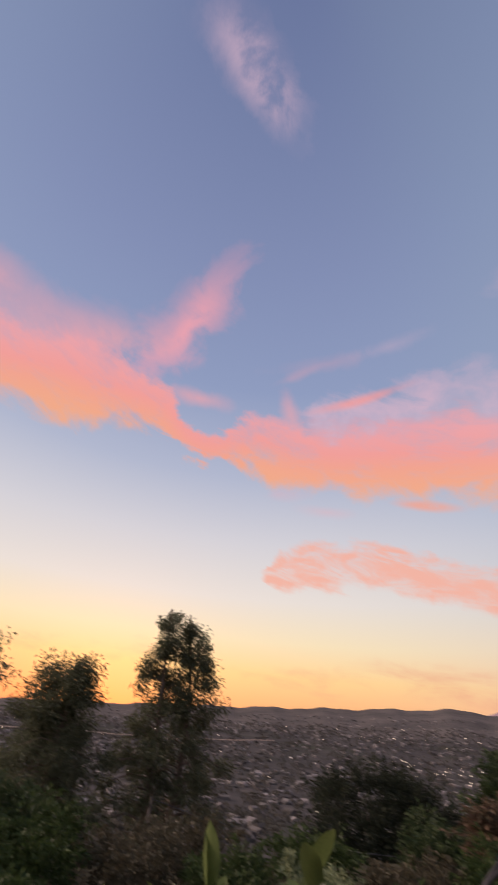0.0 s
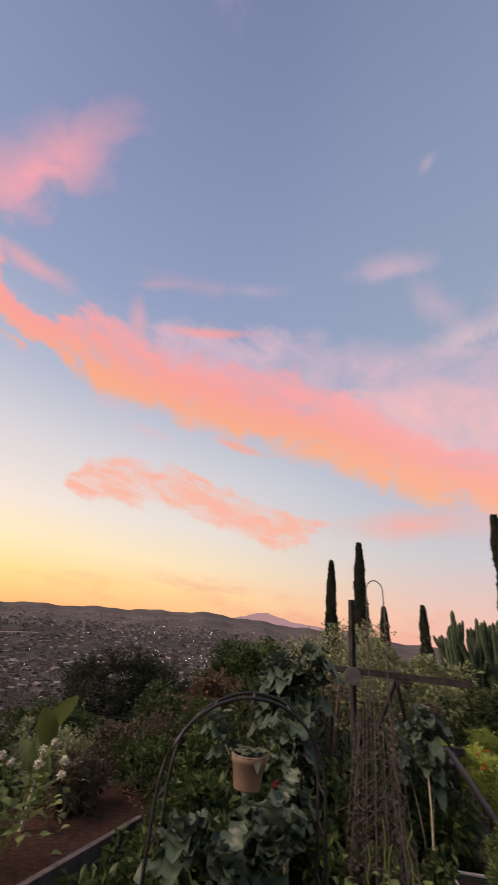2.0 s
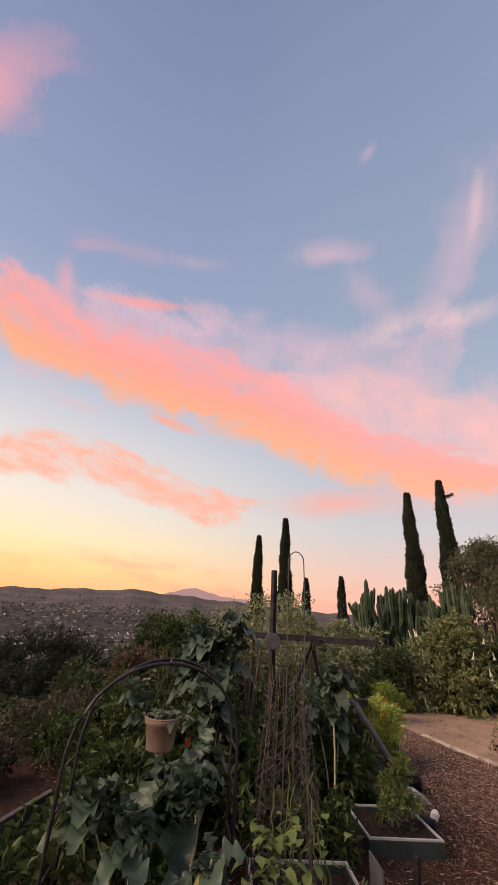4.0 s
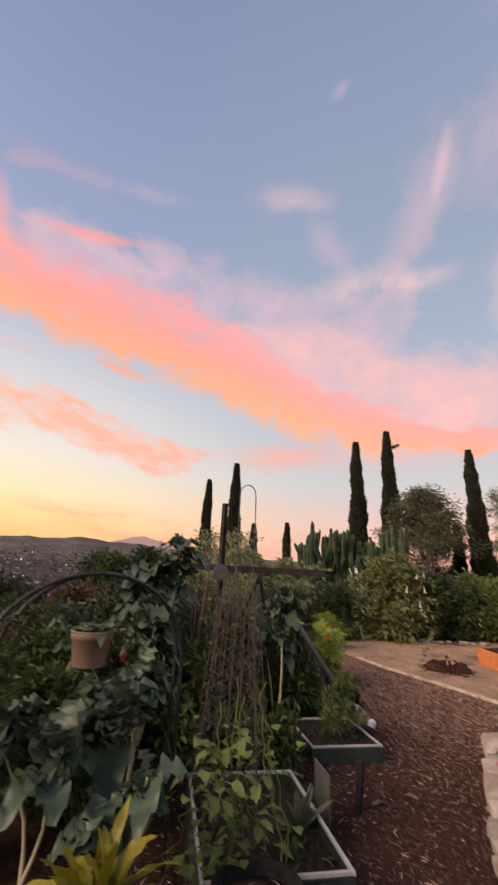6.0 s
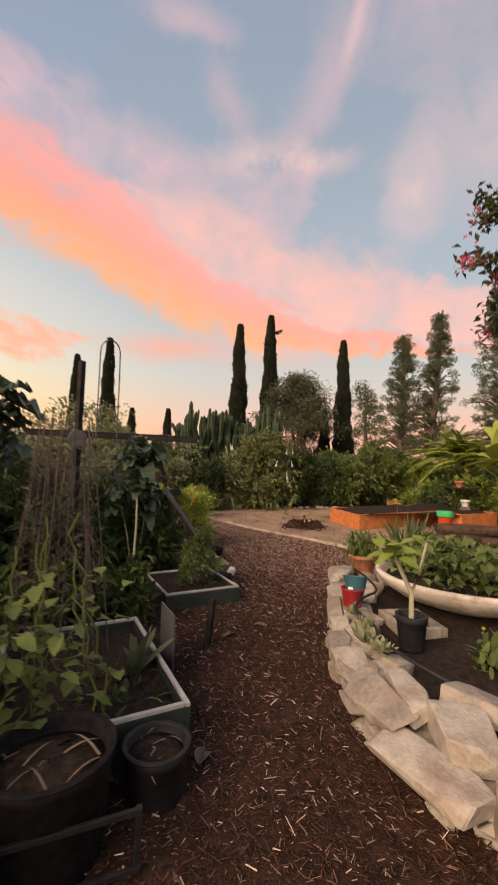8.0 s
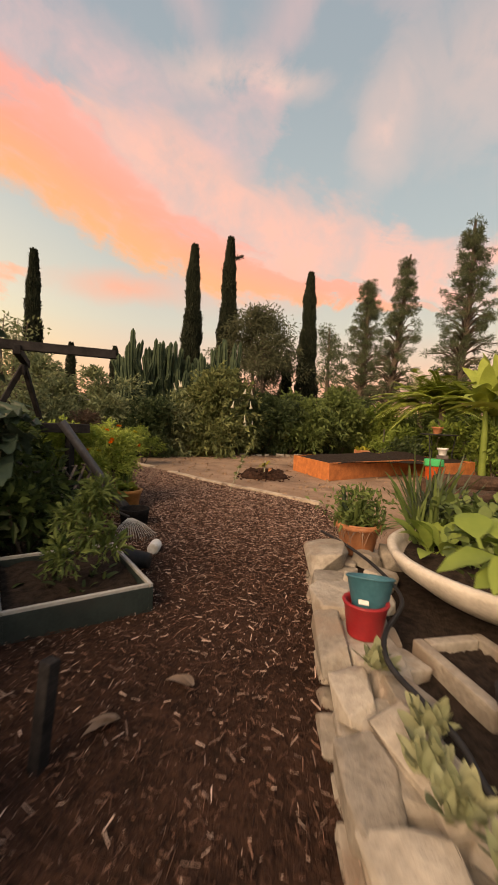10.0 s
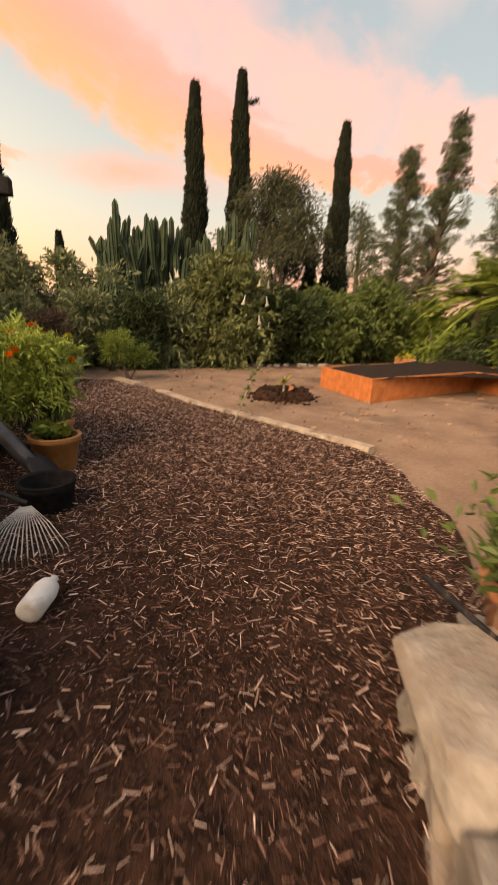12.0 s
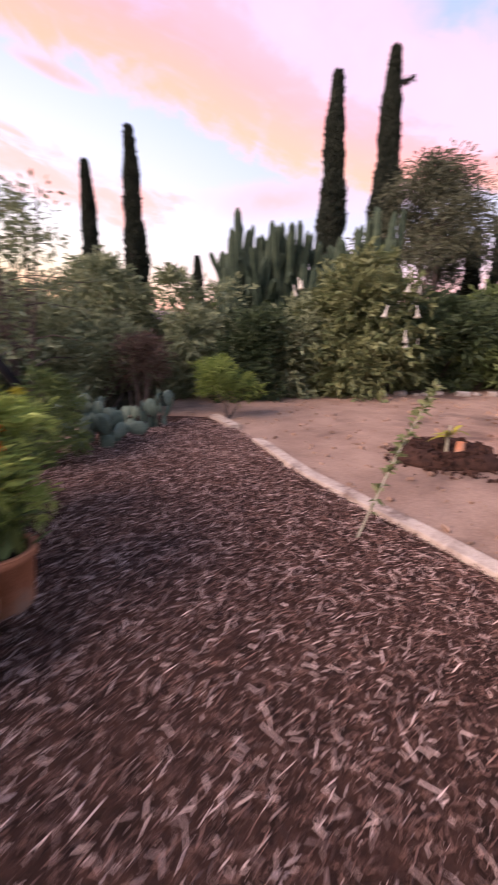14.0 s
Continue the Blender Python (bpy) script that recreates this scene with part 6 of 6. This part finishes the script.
part("ring", lathe([(0.15, -0.01), (0.165, -0.006), (0.165, 0.006), (0.15, 0.01)], 28), M_PIPE, disc)

# ---- beds towards the valley ----
kerb = thing("timber_kerb", pose(0, 0, 0), "weathered grey timber board edging a garden bed", "edging")
part("board", beam((2.18, 6.42, 0.16), (0.6, 4.95, 0.16), 0.07, 0.3), M_OLD_WOOD, kerb)
back_kerb = thing("timber_kerb", pose(0, 0, 0), "weathered timber board at the back of a bed", "edging")
part("board", beam((-2.0, 7.2, 0.12), (1.0, 8.6, 0.12), 0.06, 0.22), M_OLD_WOOD, back_kerb)


def canna(x, y, h, n, mat, label):
    ob = thing("canna", pose(x, y, 0), label, "plant", "broad-leaved cannas")
    tube_part("stem", [([(0, 0, -0.1), (0.02, 0, h * 0.5), (0.03, 0.02, h * 0.7)], [0.03, 0.025, 0.015])], M_STALK, ob, 7)
    t = rng.uniform(0.1, 0.65, n) * h
    each_blade("leaf", np.stack([0.02 + 0 * t, 0 * t, t], 1), fan(n, 35, 85), h * rng.uniform(0.35, 0.55, n), h * 0.18, mat, ob, rng.uniform(0.05, 0.5, n), 0.3, 8, "lance", 0.02)
    return ob


canna(-0.35, 6.4, 1.55, 7, M_HEDGE, "broad-leaved canna with upright bright leaves")
canna(-0.75, 6.6, 1.3, 7, M_HEDGE, "broad-leaved canna with drooping leaves")
canna(0.9, 7.1, 1.55, 8, M_HEDGE, "broad-leaved canna with upright leaves")
canna(-1.6, 6.2, 1.2, 6, M_HEDGE, "broad-leaved canna with dark leaves")
LEFT = [  # x, y, height, radius, material, leaf
    (-3.6, 9.2, 1.1, 1.3, M_SHADY, 0.11), (-1.9, 9.6, 0.8, 1.1, M_TWIGGY, 0.09), (-0.2, 9.8, 0.75, 1.0, M_SHADY, 0.1), (1.4, 9.6, 0.7, 0.9, M_OLEANDER, 0.1), (3.0, 9.8, 0.85, 1.0, M_TWIGGY, 0.1), (4.2, 9.6, 1.2, 1.0, M_SHADY, 0.11),
    (-2.9, 7.0, 0.7, 0.8, M_SHADY, 0.1), (-1.9, 5.2, 0.55, 0.6, M_TWIGGY, 0.09), (-0.9, 4.6, 0.6, 0.5, M_GREY_LEAF, 0.14), (0.2, 5.0, 0.45, 0.45, M_OLEANDER, 0.1), (1.5, 7.8, 0.65, 0.6, M_TWIGGY, 0.1), (2.7, 8.2, 0.8, 0.7, M_SHADY, 0.1), (0.3, 8.2, 0.55, 0.6, M_SHADY, 0.09), (-2.6, 3.9, 0.8, 0.7, M_SHADY, 0.1),
    (6.2, 9.9, 1.9, 1.1, M_SHADY, 0.16), (5.6, 10.9, 1.8, 1.2, M_ROSY, 0.13), (7.0, 11.8, 2.4, 1.3, M_SHADY, 0.16), (3.9, 7.6, 1.3, 0.9, M_SHADY, 0.13), (0.3, 3.2, 0.6, 0.5, M_OLEANDER, 0.12), (7.4, 13.8, 2.5, 1.4, M_HEDGE2, 0.18), (4.6, 12.6, 1.1, 1.4, M_HEDGE2, 0.13), (1.6, 12.2, 0.5, 1.5, M_SHADY, 0.12), (-1.4, 12.4, 0.5, 1.6, M_TWIGGY, 0.12), (-5.2, 10.5, 1.2, 1.6, M_HEDGE2, 0.13),
    (3.0, 6.3, 1.1, 0.7, M_SHADY, 0.12), (5.0, 7.4, 1.5, 0.8, M_SHADY, 0.12), (4.3, 6.3, 1.3, 0.7, M_SHADY, 0.14), (2.4, 5.2, 0.95, 0.7, M_SHADY, 0.14), (3.4, 5.5, 1.1, 0.7, M_SHADY, 0.12), (4.6, 5.1, 1.1, 0.6, M_SHADY, 0.13), (5.6, 5.6, 1.3, 0.7, M_SHADY, 0.14), (6.4, 6.2, 1.4, 0.7, M_SHADY, 0.12), (3.7, 4.5, 0.85, 0.5, M_SHADY, 0.12), (5.9, 4.9, 0.8, 0.5, M_SHADY, 0.12), (2.6, 4.4, 0.9, 0.5, M_SHADY, 0.12), (1.5, 4.3, 0.8, 0.5, M_SHADY, 0.12), (4.4, 4.0, 0.6, 0.4, M_SHADY, 0.12)]
for lx, ly, lh, lr, lm, ll in LEFT:
    gz = float(land(np.array(lx), np.array(ly)))
    bush("garden_shrub", lx, ly, gz - 0.03, lh - min(0, gz), lr, lr, int(2600 * lr * lh * (0.15 / ll) ** 1.3), ll, lm, "leafy garden shrub in dusk shade" if lm is not M_ROSY else "shrub with rosy young leaves at its tips", "shrub", group="valley side shrubs", lumps=16)
wf = thing("white_hydrangea", pose(0.6, 6.1, 0.22), "low plant with round white flower heads", "flowers")
for k in range(9):
    tube_part("stem", [([(0, 0, -0.25), (0.25 * math.cos(k), 0.3 * math.sin(k), 0.5), (0.45 * math.cos(k), 0.5 * math.sin(k), 0.7 + 0.13 * math.sin(k * 3))], 0.006)], M_VINE, wf, 5)
for k in range(9):
    c = np.array([0.45 * math.cos(k), 0.5 * math.sin(k), 0.72 + 0.13 * math.sin(k * 3)])
    v, f = leaf_arrays(np.tile(c, (60, 1)) + 0.026 * ball(60), ball(60), 0.036, 0.03)
    piece("flower_head", mesh_of("flower_head", v, f, M_BELL), wf, "round white flower head")
n = 150
blades("leaves", np.stack([rng.normal(scale=0.3, size=n), rng.normal(scale=0.3, size=n), rng.uniform(0.15, 0.6, n)], 1), fan(n, 0, 60), 0.15, 0.08, M_HEDGE, wf, 0.4, 0.2, 5, "leaf")
cable = thing("cable", pose(0, 0, 0), "thin slack cable strung across the slope", "cable")
q = np.linspace(0, 1, 30)
A, B = np.array([-2.6, 15.0, 0.62]), np.array([6.6, 14.0, 0.35])
tube_part("wire", [(A + (B - A) * q[:, None] - np.array([0, 0, 0.35]) * (4 * q * (1 - q))[:, None], 0.007)], M_PIPE, cable, 5)
for e in (A, B):
    pst = thing("cable_post", pose(e[0], e[1], e[2] - 2.6), "thin dark post holding the cable", "post")
    tube_part("pole", [([(0, 0, 0), (0, 0, 1.3), (0, 0, 2.65)], 0.035)], M_OLD_WOOD, pst, 7)


# ---- valley town, far hills ----
def scatter(n, r0, r1, a0, a1, power=1.0):
    r = r0 + (r1 - r0) * rng.uniform(0, 1, n) ** power
    a = np.radians(rng.uniform(a0, a1, n))
    x, y = r * np.sin(a), r * np.cos(a)
    return x, y, land(x, y)


def gabled(x, y, z, sx, sy, h, rot):
    """Walls and gabled roofs of many houses."""
    n = len(x)
    c, s = np.cos(rot), np.sin(rot)
    loc = np.array([(-1, -1, 0), (1, -1, 0), (1, 1, 0), (-1, 1, 0), (-1, -1, 1), (1, -1, 1), (1, 1, 1), (-1, 1, 1), (-1.05, 0, 1.55), (1.05, 0, 1.55)], float)
    P = loc[None] * np.stack([sx / 2, sy / 2, h], 1)[:, None]
    X = P[:, :, 0] * c[:, None] - P[:, :, 1] * s[:, None] + x[:, None]
    Y = P[:, :, 0] * s[:, None] + P[:, :, 1] * c[:, None] + y[:, None]
    Z = P[:, :, 2] + z[:, None] - 0.5
    v = np.stack([X, Y, Z], 2)
    tri = np.array([(0, 1, 5), (0, 5, 4), (1, 2, 6), (1, 6, 5), (2, 3, 7), (2, 7, 6), (3, 0, 4), (3, 4, 7), (4, 5, 9), (4, 9, 8), (7, 8, 9), (7, 9, 6), (4, 8, 7), (5, 6, 9)])
    f = (np.arange(n)[:, None, None] * 10 + tri[None]).reshape(-1, 3)
    return v.reshape(-1, 3), f


hx, hy, hz = scatter(2600, 420, 2900, -50, 48, 0.8)
v, f = gabled(hx, hy, hz, rng.uniform(8, 18, 2600), rng.uniform(7, 11, 2600), rng.uniform(2.5, 5, 2600), rng.uniform(0, 3.14, 2600))
tagged(new("town_houses", mesh_of("town_houses", v, f, M_HOUSE)), "far pale houses of the town filling the valley", "houses", kind="stuff")
hx, hy, hz = scatter(700, 2300, 3500, -45, 45)
v, f = gabled(hx, hy, hz, rng.uniform(10, 22, 700), rng.uniform(8, 12, 700), rng.uniform(2.5, 5, 700), rng.uniform(0, 3.14, 700))
tagged(new("hill_houses", mesh_of("hill_houses", v, f, M_HOUSE)), "far small houses scattered over the hills", "houses", kind="stuff")
tx, ty, tz = scatter(8000, 180, 2900, -55, 60, 0.9)
m = 20
size = rng.uniform(4, 9, 8000) * np.interp(np.hypot(tx, ty), [0, 1000, 4000], [0.8, 0.9, 1.1])
d = ball(8000 * m)
base = np.repeat(np.stack([tx, ty, tz], 1), m, 0) + d * np.repeat(size, m)[:, None] * np.array([0.5, 0.5, 0.45]) + np.array([0, 0, 1.0]) * np.repeat(size, m)[:, None] * 0.45
v, f = leaf_arrays(base, d + np.array([0, 0, 0.4]), np.repeat(size, m) * 0.6, np.repeat(size, m) * 0.5)
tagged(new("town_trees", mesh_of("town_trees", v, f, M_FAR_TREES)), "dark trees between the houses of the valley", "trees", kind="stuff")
rd = thing("highway", pose(0, 0, 0), "pale far highway crossing the valley", "road")
an = np.radians(np.linspace(-40, 3, 60))
rr = 1900 + 120 * np.sin(an * 4)
px, py = rr * np.sin(an), rr * np.cos(an)
pz = land(px, py) + 9
V = np.stack([np.stack([px, py, pz], 1), np.stack([px * 1.006, py * 1.006, pz + 2], 1)], 1).reshape(-1, 3)
k = np.arange(59)[:, None] * 2
piece("roadway", mesh_of("roadway", V, k + np.array([[0, 2, 3, 1]]), M_TAN), rd)
rd["kind"] = "structure"
lamp_mat = bpy.data.materials.new("lit_lamps")
lamp_mat.use_nodes = True
T = Nodes(lamp_mat.node_tree)
lamp_mat.node_tree.nodes.clear()
em = T.add("ShaderNodeEmission", Color=(1.0, 0.82, 0.6, 1), Strength=4.0)
T.put(T.add("ShaderNodeOutputMaterial").inputs["Surface"], em.outputs[0])
lx, ly, lz = scatter(90, 700, 2800, -35, 42)
cl = rng.normal(size=(26, 2)) * np.array([90, 60])
lx = np.concatenate([lx, 560 + cl[:, 0]])
ly = np.concatenate([ly, 1500 + cl[:, 1] * 2])
lz = land(lx, ly) + 6
r = rng.uniform(0.5, 1.3, len(lx)) * np.hypot(lx, ly) / 1500
oc = np.array([(1, 0, 0), (-1, 0, 0), (0, 1, 0), (0, -1, 0), (0, 0, 1), (0, 0, -1)], float)
v = (np.stack([lx, ly, lz], 1)[:, None] + oc[None] * r[:, None, None]).reshape(-1, 3)
tri = np.array([(0, 2, 4), (2, 1, 4), (1, 3, 4), (3, 0, 4), (2, 0, 5), (1, 2, 5), (3, 1, 5), (0, 3, 5)])
tagged(new("town_lights", mesh_of("town_lights", v, (np.arange(len(lx))[:, None, None] * 6 + tri[None]).reshape(-1, 3), lamp_mat)), "small lit street lamps scattered through the town", "lights", kind="stuff")
# blue-grey mountain on the horizon, pale with distance: its haze painted as glow
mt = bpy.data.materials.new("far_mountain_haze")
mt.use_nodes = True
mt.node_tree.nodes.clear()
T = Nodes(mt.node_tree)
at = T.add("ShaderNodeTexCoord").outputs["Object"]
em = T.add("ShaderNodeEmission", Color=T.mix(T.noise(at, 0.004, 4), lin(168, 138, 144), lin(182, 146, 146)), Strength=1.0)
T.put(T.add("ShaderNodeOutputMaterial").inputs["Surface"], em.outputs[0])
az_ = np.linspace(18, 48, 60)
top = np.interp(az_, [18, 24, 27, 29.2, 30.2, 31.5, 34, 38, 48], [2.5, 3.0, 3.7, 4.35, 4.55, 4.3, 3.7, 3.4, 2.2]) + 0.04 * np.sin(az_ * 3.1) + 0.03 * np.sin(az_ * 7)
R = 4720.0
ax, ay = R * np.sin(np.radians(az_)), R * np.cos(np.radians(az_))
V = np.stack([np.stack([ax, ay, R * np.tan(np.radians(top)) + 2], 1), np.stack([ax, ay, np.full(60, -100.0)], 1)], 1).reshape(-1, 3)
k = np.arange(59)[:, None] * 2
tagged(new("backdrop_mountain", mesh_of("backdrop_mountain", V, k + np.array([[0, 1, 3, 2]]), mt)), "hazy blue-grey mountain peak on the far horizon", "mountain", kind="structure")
roof = thing("neighbour_house", pose(31, 10.8, -1.2, 0, 0, 20), "neighbour's house with a reddish tiled roof behind the hedge", "house")
part("wall", box(6, 5, 2.6, 0.02), M_CREAM, roof)
bm = bmesh.new()
pv = [bm.verts.new(c) for c in ((-3.3, -2.9, 2.55), (3.3, -2.9, 2.55), (3.3, 2.9, 2.55), (-3.3, 2.9, 2.55), (-2.4, 0, 4.0), (2.4, 0, 4.0))]
for ids in ((0, 1, 5, 4), (1, 2, 5), (2, 3, 4, 5), (3, 0, 4), (3, 2, 1, 0)):
    bm.faces.new([pv[i] for i in ids])
part("roof", bm, M_TERRA, roof, "reddish tiled roof")


# ---- bark chips, clods and fallen leaves ----
def inside(x, y, poly):
    hit = np.zeros(len(x), bool)
    for (ax, ay), (bx, by) in zip(poly, poly[1:] + poly[:1]):
        cross = ((ay > y) != (by > y)) & (x < (bx - ax) * (y - ay) / (by - ay + 1e-12) + ax)
        hit ^= cross
    return hit


def chips(name, x, y, z, length, width, thick, mat, label, tilt=0.28):
    """Split slivers lying every way: wedge-ended slabs."""
    n = len(x)
    a = rng.uniform(0, 6.283, n)
    t = rng.normal(scale=tilt, size=n)
    ro = rng.normal(scale=0.35, size=n)
    d = np.stack([np.cos(a) * np.cos(t), np.sin(a) * np.cos(t), np.sin(t)], 1)
    s = unit(np.cross(d, [0, 0, 1.0]))
    u = np.cross(s, d)
    s, u = s * np.cos(ro)[:, None] + u * np.sin(ro)[:, None], u * np.cos(ro)[:, None] - s * np.sin(ro)[:, None]
    c = np.stack([x, y, z + length * np.abs(np.sin(t)) * 0.42], 1)
    L, Wd, H = length[:, None] / 2, width[:, None] / 2, thick[:, None]
    k1, k2 = rng.uniform(-0.7, 0.9, (n, 1)), rng.uniform(-0.8, 0.8, (n, 1))
    v = np.stack([c - d * L + s * Wd * k1, c - d * L - s * Wd, c + d * L - s * Wd * k2, c + d * L + s * Wd,
                  c - d * L * 0.9 + s * Wd * k1 * 0.8 + u * H, c - d * L * 0.95 - s * Wd * 0.8 + u * H, c + d * L * 0.9 - s * Wd * k2 * 0.8 + u * H, c + d * L * 0.85 + s * Wd * 0.8 + u * H], 1).reshape(-1, 3)
    quad = np.array([(4, 5, 6, 7), (0, 1, 5, 4), (1, 2, 6, 5), (2, 3, 7, 6), (3, 0, 4, 7)])
    f = (np.arange(n)[:, None, None] * 8 + quad[None]).reshape(-1, 4)
    return tagged(new(name, mesh_of(name, v, f, mat)), label, "mulch", kind="stuff")


n = 330000
cx, cy = rng.uniform(2.2, 11.8, n), rng.uniform(0.9, 9.2, n)
from_walk = np.abs(cy - (0.9 + 0.52 * (cx - 1.2)))
keep = inside(cx, cy, PATH) & (from_walk < 3.0) & (rng.uniform(0, 1, n) < np.clip(1.5 - 0.45 * from_walk, 0.25, 1))
cx, cy = cx[keep], cy[keep]
ln = 0.010 + 0.036 * rng.uniform(0, 1, len(cx)) ** 2.2 + 0.03 * (rng.uniform(0, 1, len(cx)) > 0.96)
# dry marks the lighter chips; their share rises with x to imitate brighter light.
dry = rng.uniform(0, 1, len(cx)) < np.interp(cx, [5.0, 6.8, 8.0], [0.2, 0.5, 0.78])
for heap, pick, mat, lab in (("bark_mulch", dry, M_CHIP, "loose reddish bark chips and splinters over the path, in the brighter-lit tone"), ("dimmed_mulch", ~dry, M_DIM_CHIP, "bark chips trodden into the path, coloured darker for dimmer light")):
    px, py, pl = cx[pick], cy[pick], ln[pick]
    chips(heap, px, py, terrace(px, py) + 0.03 + rng.uniform(0.0, 0.016, len(px)), pl, np.minimum(pl * (0.06 + 0.24 * rng.uniform(0, 1, len(px)) ** 2), 0.0065), rng.uniform(0.001, 0.004, len(px)), mat, lab)
n = 150000
cx, cy = rng.uniform(2.4, 11.5, n), rng.uniform(1.0, 8.6, n)
# Splinters lie thicker with x, which also lightens the path like stronger light.
keep = inside(cx, cy, PATH) & (rng.uniform(0, 1, n) < np.interp(cx, [5.0, 6.5, 8.0], [0.12, 0.36, 0.72]))
cx, cy = cx[keep], cy[keep]
ln = 0.006 + 0.05 * rng.uniform(0, 1, len(cx)) ** 3.0 + 0.045 * (rng.uniform(0, 1, len(cx)) > 0.988)
M_SPLINTER = material("pale_splinters", (0.12, 0.07, 0.055), (0.80, 0.60, 0.50), 9, 0.85, 0.3, island=0.8, fine=90, spec=0.2)
chips("pale_splinters", cx, cy, terrace(cx, cy) + 0.042 + rng.uniform(0, 0.01, len(cx)), ln, np.minimum(ln * rng.uniform(0.07, 0.30, len(cx)), 0.008), rng.uniform(0.001, 0.004, len(cx)), M_SPLINTER, "pale long wood splinters on top of the mulch")
n = 2600
cx, cy = rng.uniform(9.5, 21, n), rng.uniform(1.5, 10, n)
keep = ~inside(cx, cy, PATH) & ~inside(cx, cy, BED) & (cx + cy > 12.6)
cx, cy = cx[keep], cy[keep]
ln = 0.015 + 0.06 * rng.uniform(0, 1, len(cx)) ** 3
chips("soil_clods", cx, cy, land(cx, cy) - 0.002, ln, ln * rng.uniform(0.6, 1.0, len(cx)), ln * 0.5, M_SOIL, "small clods and pebbles on the bare soil", 0.1)
n = 900
a, rr = rng.uniform(0, 6.28, n), np.abs(rng.normal(0.38, 0.16, n))
ln = 0.015 + 0.06 * rng.uniform(0, 1, n) ** 2.5
chips("dug_clods", 12.1 + rr * np.cos(a), 4.97 + rr * np.sin(a), np.interp(rr, [0, 0.2, 0.38, 0.52, 0.9], [0.03, 0.05, 0.14, 0.0, 0.0]), ln, ln * rng.uniform(0.5, 0.9, n), ln * 0.6, M_MULCH, "dark crumbled clods thrown round the dug hole", 0.3)
for k, (fx, fy) in enumerate(((3.27, 2.24), (5.03, 2.72), (4.73, 2.88))):
    lf = thing("fallen_leaf", pose(fx, fy, 0.055, 0, 0, 57 * k), "dry curled tan leaf fallen on the mulch", "leaf", "fallen leaves")
    blades("blade", np.array([[0.0, 0, 0], [0.01, 0.01, 0.0]]), np.array([[1, 0.1, 0.25], [0.8, 0.5, 0.3]]), 0.14, 0.05, M_CANE, lf, 0.4, 0.5, 6, "lance", 0.05)
